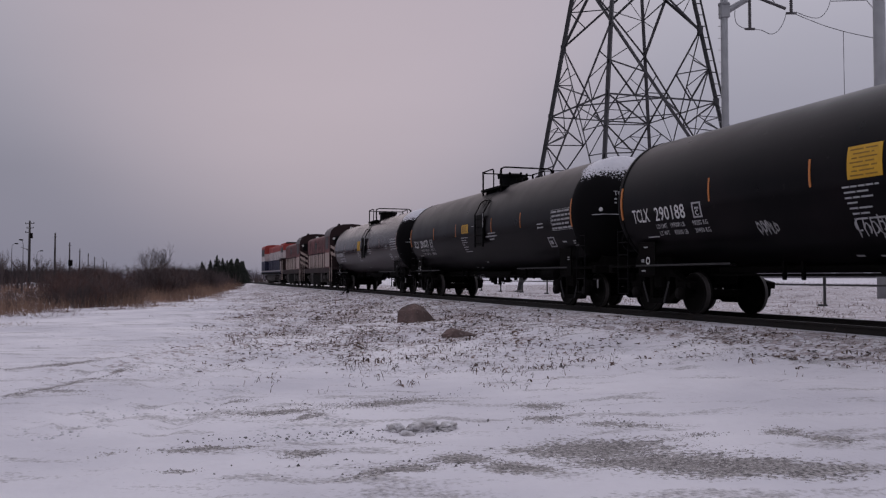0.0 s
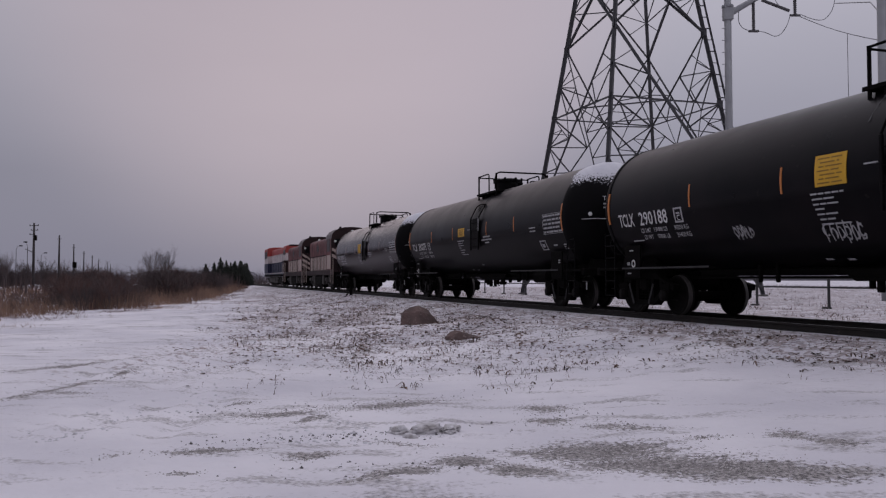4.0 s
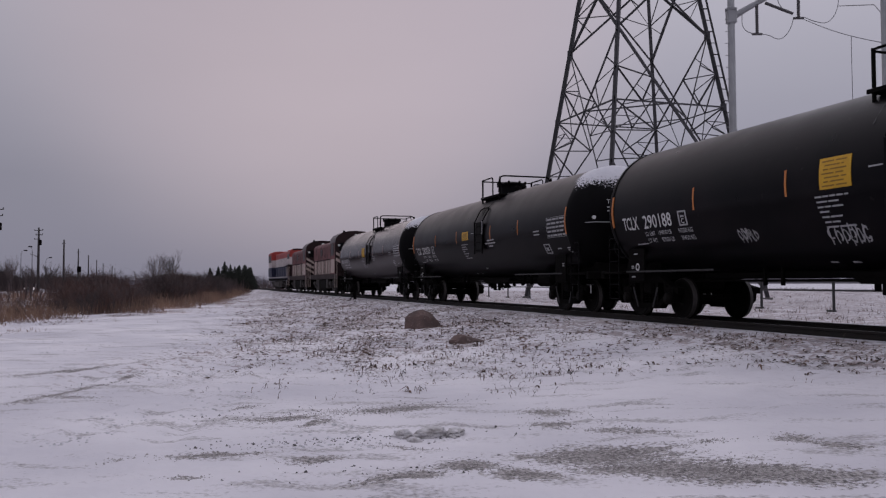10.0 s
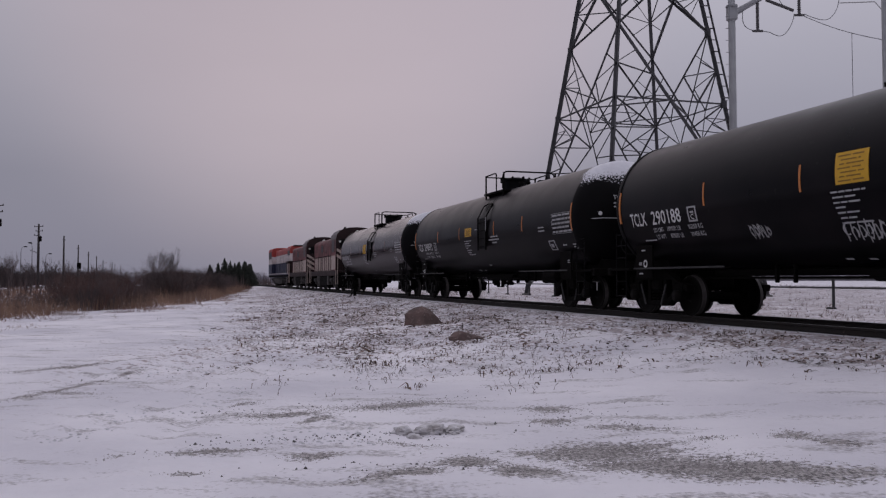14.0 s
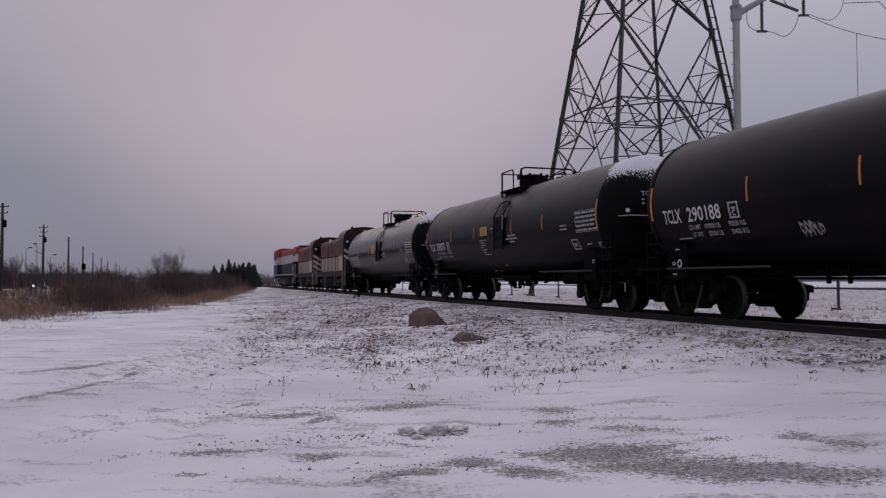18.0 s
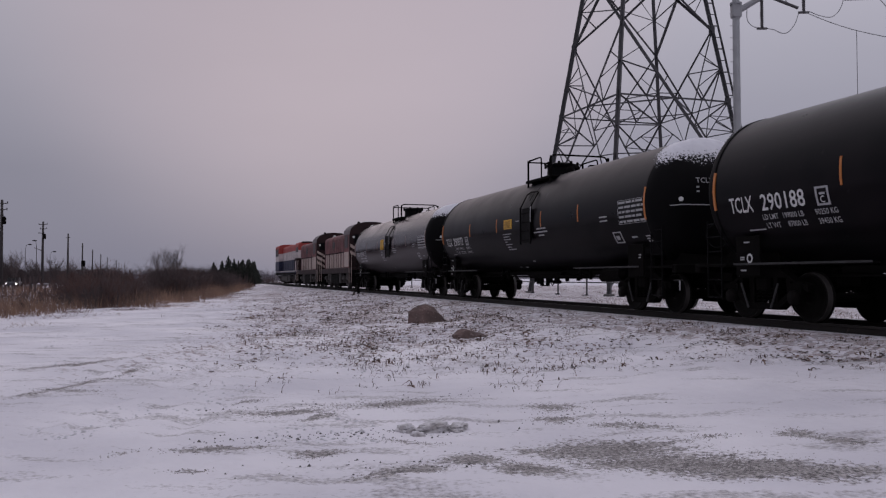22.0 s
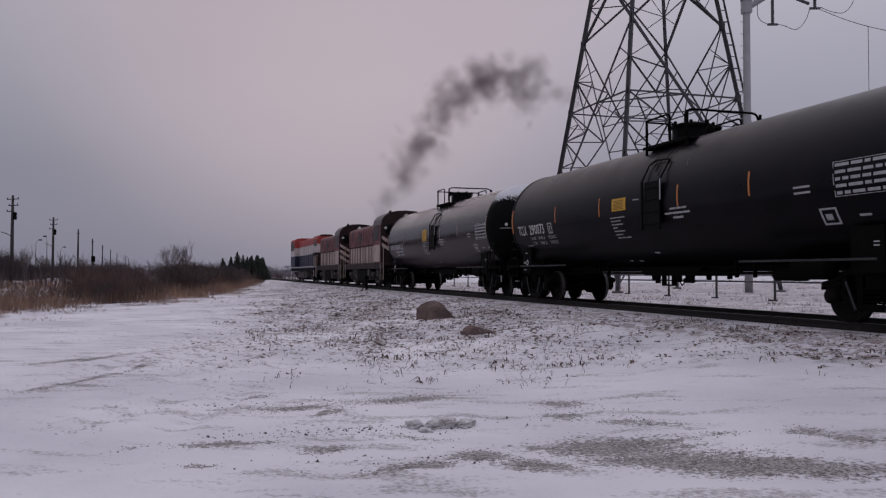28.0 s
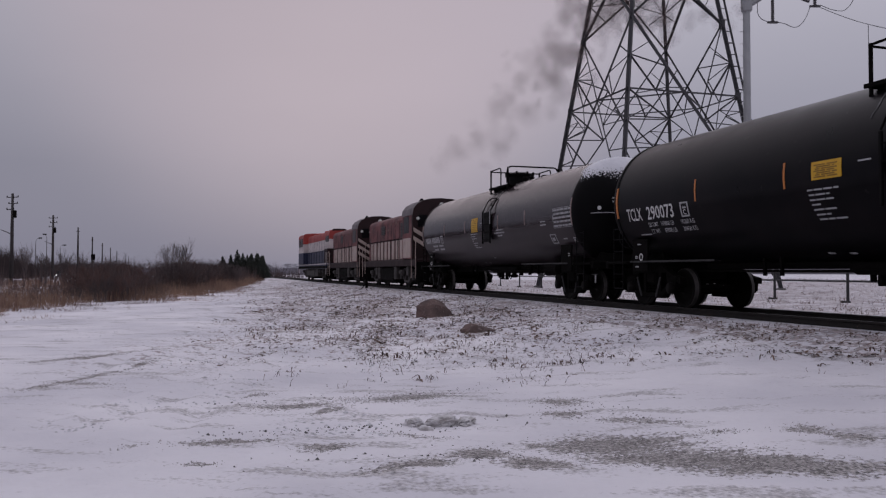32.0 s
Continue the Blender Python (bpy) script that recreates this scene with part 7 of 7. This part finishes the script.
            part("sand_box", rbox(B(), x + 0.55, x + 1.05, y - 0.12, y + 0.12, 0.62, 1.10, 0.04), GEAR_GREY, e)
        part("gear_casing", rbox(B(), x - 2.0, x + 2.0, -0.66, 0.66, 0.16, 1.05, 0.1), STEEL_DARK, e, "dark motors and gear casings between the wheels")
    for x0, x1 in ((-5.3, -4.75), (-9.2, -8.7)):
        for y in (-1.36, 1.12):
            part("equipment_box", rbox(B(), x0, x1, y, y + 0.24, 0.42, 1.09, 0.03), GEAR_GREY, e)
    for x in (-0.50, -1.30, -12.60, -13.40):
        for y in (-1.44, 1.44):
            part("handrail_post", grab_iron([(x, y, 0.50), (x + 0.03, y, 0.95), (x - 0.02, y, 1.5), (x, y, 2.25), (x - 0.10, y * 0.97, 2.42)], 0.019), CREAM, e, "bent cream painted handrail")
    for x0 in (-1.05, -13.4):
        for y in (-1.42, 1.15):
            steps = part("steps", rbox(B(), x0, x0 + 0.55, y, y + 0.27, 0.38, 0.43, 0.01), STEEL_DARK, e)
            for z in (0.66, 0.93):
                part("tread", rbox(B(), x0, x0 + 0.55, y, y + 0.27, z, z + 0.04, 0.01), STEEL_DARK, steps)
    for y in (-1.38, 1.38):
        part("walkway_rail", grab_iron([(-12.9, y, 2.55), (-4.0, y, 2.55)], 0.014), STEEL_DARK, e)
        for i in range(6):
            part("handrail_post", grab_iron([(-12.4 + i * 1.6, y, 1.45), (-12.4 + i * 1.6, y, 2.55)], 0.013), STEEL_DARK, e)
    part("pilot", rbox(B(), -0.52, -0.40, -1.42, 1.42, 0.30, 1.30, 0.03), STEEL_DARK, e)
    coupler(-0.03, 1, e)
    coupler(-13.87, -1, e)
    engine_truck(-3.3, e)
    engine_truck(-10.6, e)
    return e


def road_engine(s_end):
    e = thing("road_locomotive", Matrix.Translation(on_track(s_end)) @ pose(0, 0, 0, 0, 0, TRACK_ANGLE), "road locomotive in red, white and blue bands with a wide cab", "locomotive", "engines of the train")
    part("frame", rbox(B(), -18.1, -0.5, -1.45, 1.45, 1.06, 1.50, 0.04), LOCO_BLUE, e, "dark blue side sill")
    part("sill_stripe", rbox(B(), -18.1, -0.5, -1.462, 1.462, 1.40, 1.46, 0.005), LOCO_WHITE, e, "thin white line along the sill")
    hood = part("hood", extrude_x(B(), arch(1.05, 1.5, 3.9, 4.18, 8, 4), -14.2, -1.3), LOCO_WHITE, e, "long white engine hood")
    part("hood_top", extrude_x(B(), arch(1.065, 3.50, 3.92, 4.20, 8, 4), -14.2, -1.28), LOCO_RED, hood, "red upper band of the hood")
    part("hood_base", rbox(B(), -14.2, -1.27, -1.07, 1.07, 1.52, 2.62, 0.02), LOCO_BLUE, hood, "dark blue lower band")
    for i in range(10):
        for y in (-1.085, 1.06):
            part("hood_door", rbox(B(), -13.6 + i * 1.15, -12.6 + i * 1.15, y, y + 0.025, 2.66, 3.44, 0.01), LOCO_WHITE, hood)
    part("radiator_grille", rbox(B(), -3.2, -1.6, -1.09, 1.09, 3.3, 3.8, 0.02), GLASS_DARK, hood, "dark radiator grille")
    cab = part("cab", extrude_x(B(), arch(1.5, 2.3, 4.1, 4.5, 10, 3.4), -17.8, -14.2), LOCO_WHITE, e, "wide cab in colour bands")
    part("cab_top", extrude_x(B(), arch(1.515, 3.45, 4.12, 4.52, 10, 3.4), -17.82, -14.18), LOCO_RED, cab, "red upper cab")
    part("cab_base", rbox(B(), -17.83, -14.17, -1.52, 1.52, 1.52, 2.62, 0.03), LOCO_BLUE, cab, "dark blue lower cab")
    for y in (-1.54, 1.51):
        part("window", rbox(B(), -16.1, -14.7, y, y + 0.03, 3.2, 4.0, 0.02), GLASS_DARK, cab)
        part("window", rbox(B(), -17.5, -16.4, y, y + 0.03, 3.2, 4.0, 0.02), GLASS_DARK, cab)
    for i in range(9):
        for y in (-1.092, 1.086):
            part("door_seam", rbox(B(), -13.55 + i * 1.4, -13.52 + i * 1.4, y, y + 0.006, 1.55, 3.46, 0.002), LOCO_BLUE, hood)
    for x in (-4.4, -6.6, -11.4):
        part("roof_fan", lathe(B(), ((0.62, 4.14), (0.62, 4.34), (0.55, 4.38)), 20, "z"), LOCO_RED, e, "red round roof fan", m=pose(x, 0, 0))
    for y in (-1.475, 1.455):
        part("black_band", rbox(B(), -18.0, -0.6, y, y + 0.02, 1.08, 1.30, 0.004), STEEL_DARK, e, "black band along the sill")
    part("stair_well", rbox(B(), -2.4, -0.75, -1.30, 1.30, 1.5, 2.7, 0.03), MAROON_DARK, e, "dark end platform and steps")
    part("fan_housing", lathe(B(), ((0.6, 4.15), (0.6, 4.36), (0.5, 4.40)), 20, "z"), MAROON_DARK, e, m=pose(-2.6, 0, 0))
    part("exhaust_stack", rbox(B(), -8.4, -7.6, -0.25, 0.25, 4.15, 4.45, 0.04), STEEL_DARK, e)
    part("fuel_tank", rbox(B(), -11.2, -7.2, -1.4, 1.4, 0.35, 1.05, 0.15), GEAR_GREY, e)
    for x in (-3.9, -14.6):
        for y in (-1.22, 1.22):
            for k in (-0.9, 0.9):
                part("brake_cylinder", lathe(B(), ((0.05, -0.38), (0.15, -0.32), (0.15, 0.2), (0.05, 0.3)), 12, "x"), GEAR_GREY, e, m=pose(x + k, y, 0.84))
        part("gear_casing", rbox(B(), x - 2.3, x + 2.3, -0.66, 0.66, 0.16, 1.05, 0.1), STEEL_DARK, e, "dark motors and gear casings between the wheels")
    for x0, x1 in ((-7.1, -5.6), (-12.9, -11.3)):
        for y in (-1.36, 1.12):
            part("equipment_box", rbox(B(), x0, x1, y, y + 0.24, 0.42, 1.05, 0.03), GEAR_GREY, e)
    part("pilot", rbox(B(), -0.52, -0.40, -1.42, 1.42, 0.30, 1.30, 0.03), STEEL_DARK, e)
    for y in (-1.42, 1.42):
        part("walkway_rail", grab_iron([(-14.0, y, 2.5), (-1.0, y, 2.5)], 0.015), STEEL_DARK, e)
        for i in range(9):
            part("handrail_post", grab_iron([(-13.8 + i * 1.58, y, 1.5), (-13.8 + i * 1.58, y, 2.5)], 0.015), STEEL_DARK, e)
        for x in (-0.6, -18.0):
            part("handrail_post", grab_iron([(x, y, 0.6), (x, y, 2.4)], 0.03), LOCO_WHITE, e, "white painted handrail")
    coupler(-0.03, 1, e)
    coupler(-18.55, -1, e)
    engine_truck(-3.9, e)
    engine_truck(-14.6, e)
    return e


E1 = COUPLER_S - 2 * CAR
sw1 = switcher(E1, "maroon and cream end-cab switcher with a dark cab end", 2)
sw2 = switcher(E1 - 13.9, "maroon and cream end-cab switcher coupled between engines", 3)
rd = road_engine(E1 - 27.8)
TRAIN += [(sw1, E1), (sw2, E1 - 13.9), (rd, E1 - 27.8)]


# ---- exhaust smoke: rigid puffs that leave the stack and drift off ----
def puff_mesh(seed, r, mat):
    """A soft-edged puff: lobes of nested thin shells, denser towards the middle."""
    rng = random.Random(seed)
    bm = B()
    for k in range(4):
        q = Vector((rng.gauss(0, 0.36), rng.gauss(0, 0.36), rng.gauss(0, 0.36))) * r
        q *= min(1.0, 0.55 * r / max(0.001, q.length))
        size = r * rng.uniform(0.55, 0.85)
        for shell in (1.0, 0.78, 0.56, 0.36):
            made = bmesh.ops.create_icosphere(bm, subdivisions=2, radius=size * shell, matrix=Matrix.Translation(q))
            for v in made["verts"]:
                v.co += (v.co - q) * 0.55 * noise.noise(v.co * (2.4 / r) + Vector((seed * 3.1, k, shell)))
    return mesh_from("smoke_puff", bm, mat, True)


PUFFS = []


def build_smoke():
    rng = random.Random(31)
    kinds = [puff_mesh(k, r, SMOKE) for k, r in enumerate((0.42, 0.54, 0.66, 0.76, 0.84, 0.90))]
    thin = [puff_mesh(k + 9, r, SMOKE_THIN) for k, r in enumerate((0.55, 0.68, 0.80, 0.88))]
    start = 21.75
    while start < 30.0:
        strong = min(1.0, max(0.0, (start - 21.6) / 0.7), max(0.12, (27.4 - start) / 1.8))
        early = start < 21.95
        n = (1 if rng.random() < 0.5 else 0) if early else 1 + int(4.4 * strong + rng.random())
        for _ in range(n):
            late = start > 26.9
            ob = new("smoke_puff", rng.choice(thin if late else kinds[:2] if early else kinds[:4] if strong < 0.35 else kinds))
            tagged(ob, "small translucent puff of dark grey exhaust smoke", "smoke", "exhaust plume")
            wide = 0.36 if late else 0.28
            PUFFS.append((ob, start + rng.uniform(-0.06, 0.06), rng.gauss(0, wide), rng.gauss(0, wide), rng.gauss(0, wide * 0.9), rng.uniform(0, 360), E1 - 7.0))
        # a faint wisp from the second switcher
        if 23.2 < start < 25.6 and rng.random() < 0.8:
            ob = new("smoke_puff", rng.choice(thin[:3]))
            tagged(ob, "faint translucent puff of grey exhaust smoke", "smoke", "exhaust plume")
            PUFFS.append((ob, start, rng.gauss(0, 0.25), rng.gauss(0, 0.25), rng.gauss(0, 0.25), rng.uniform(0, 360), E1 - 20.9))
        start += 0.115


build_smoke()


def puff_place(start, spread, t, turn, stack):
    """Inside the engine hood until it leaves the stack, then up and away with the wind."""
    sx, sy, sz = spread
    age = t - start
    if age <= 0:
        p = on_track(stack + travel(t), 0, 2.7)
        return pose(p.x, p.y, p.z, 0, 0, turn)
    p = on_track(stack + travel(start), 0, 0)
    rise = min(1.0, age / 0.35)
    wide = age ** 0.68
    x = 2.45 * max(0.0, age - 0.75 * (1 - math.exp(-age / 0.75))) + sx * wide * 1.2
    jet = 0.9 + 3.9 * max(0.0, min(1.0, (start - 21.9) / 1.7, (27.0 - start) / 2.2))
    z = 2.7 + 1.7 * rise + 1.38 * age + jet * (1 - math.exp(-age / 1.25)) + sz * wide
    return pose(p.x + x, p.y + sy * wide, z, 0, 0, turn + 14 * age)


# ---- what moves ----
def motions():
    half = [i * 0.5 for i in range(65)]
    for ob, s in TRAIN:
        walk(ob, [(t, Matrix.Translation(on_track(s + travel(t))) @ pose(0, 0, 0, 0, 0, TRACK_ANGLE)) for t in half])
    quarter = [i * 0.25 for i in range(129)]
    for ax, x, r in ROLLING:
        walk(ax, [(t, Matrix.Translation((x, 0, r)) @ Matrix.Rotation(travel(t) / r, 4, "Y")) for t in quarter])

    for ob, rows in ROAD_CARS:
        walk(ob, [(t, pose(-54.6 - 0.37 * (y - 96), y, -0.66, 0, 0, -69.7)) for t, y in rows])
    for ob, start, sx, sy, sz, turn, stack in PUFFS:
        ages = [0.0, 0.12, 0.25, 0.5, 0.8, 1.2, 1.7, 2.3, 3.0, 4.0, 5.0, 6.5, 8.0, 10.0]
        times = [i * 0.5 for i in range(65) if i * 0.5 < start - 0.05] + [start + a for a in ages if start + a < 31.95] + [32.0]
        walk(ob, [(t, puff_place(start, (sx, sy, sz), t, turn, stack)) for t in times])


motions()
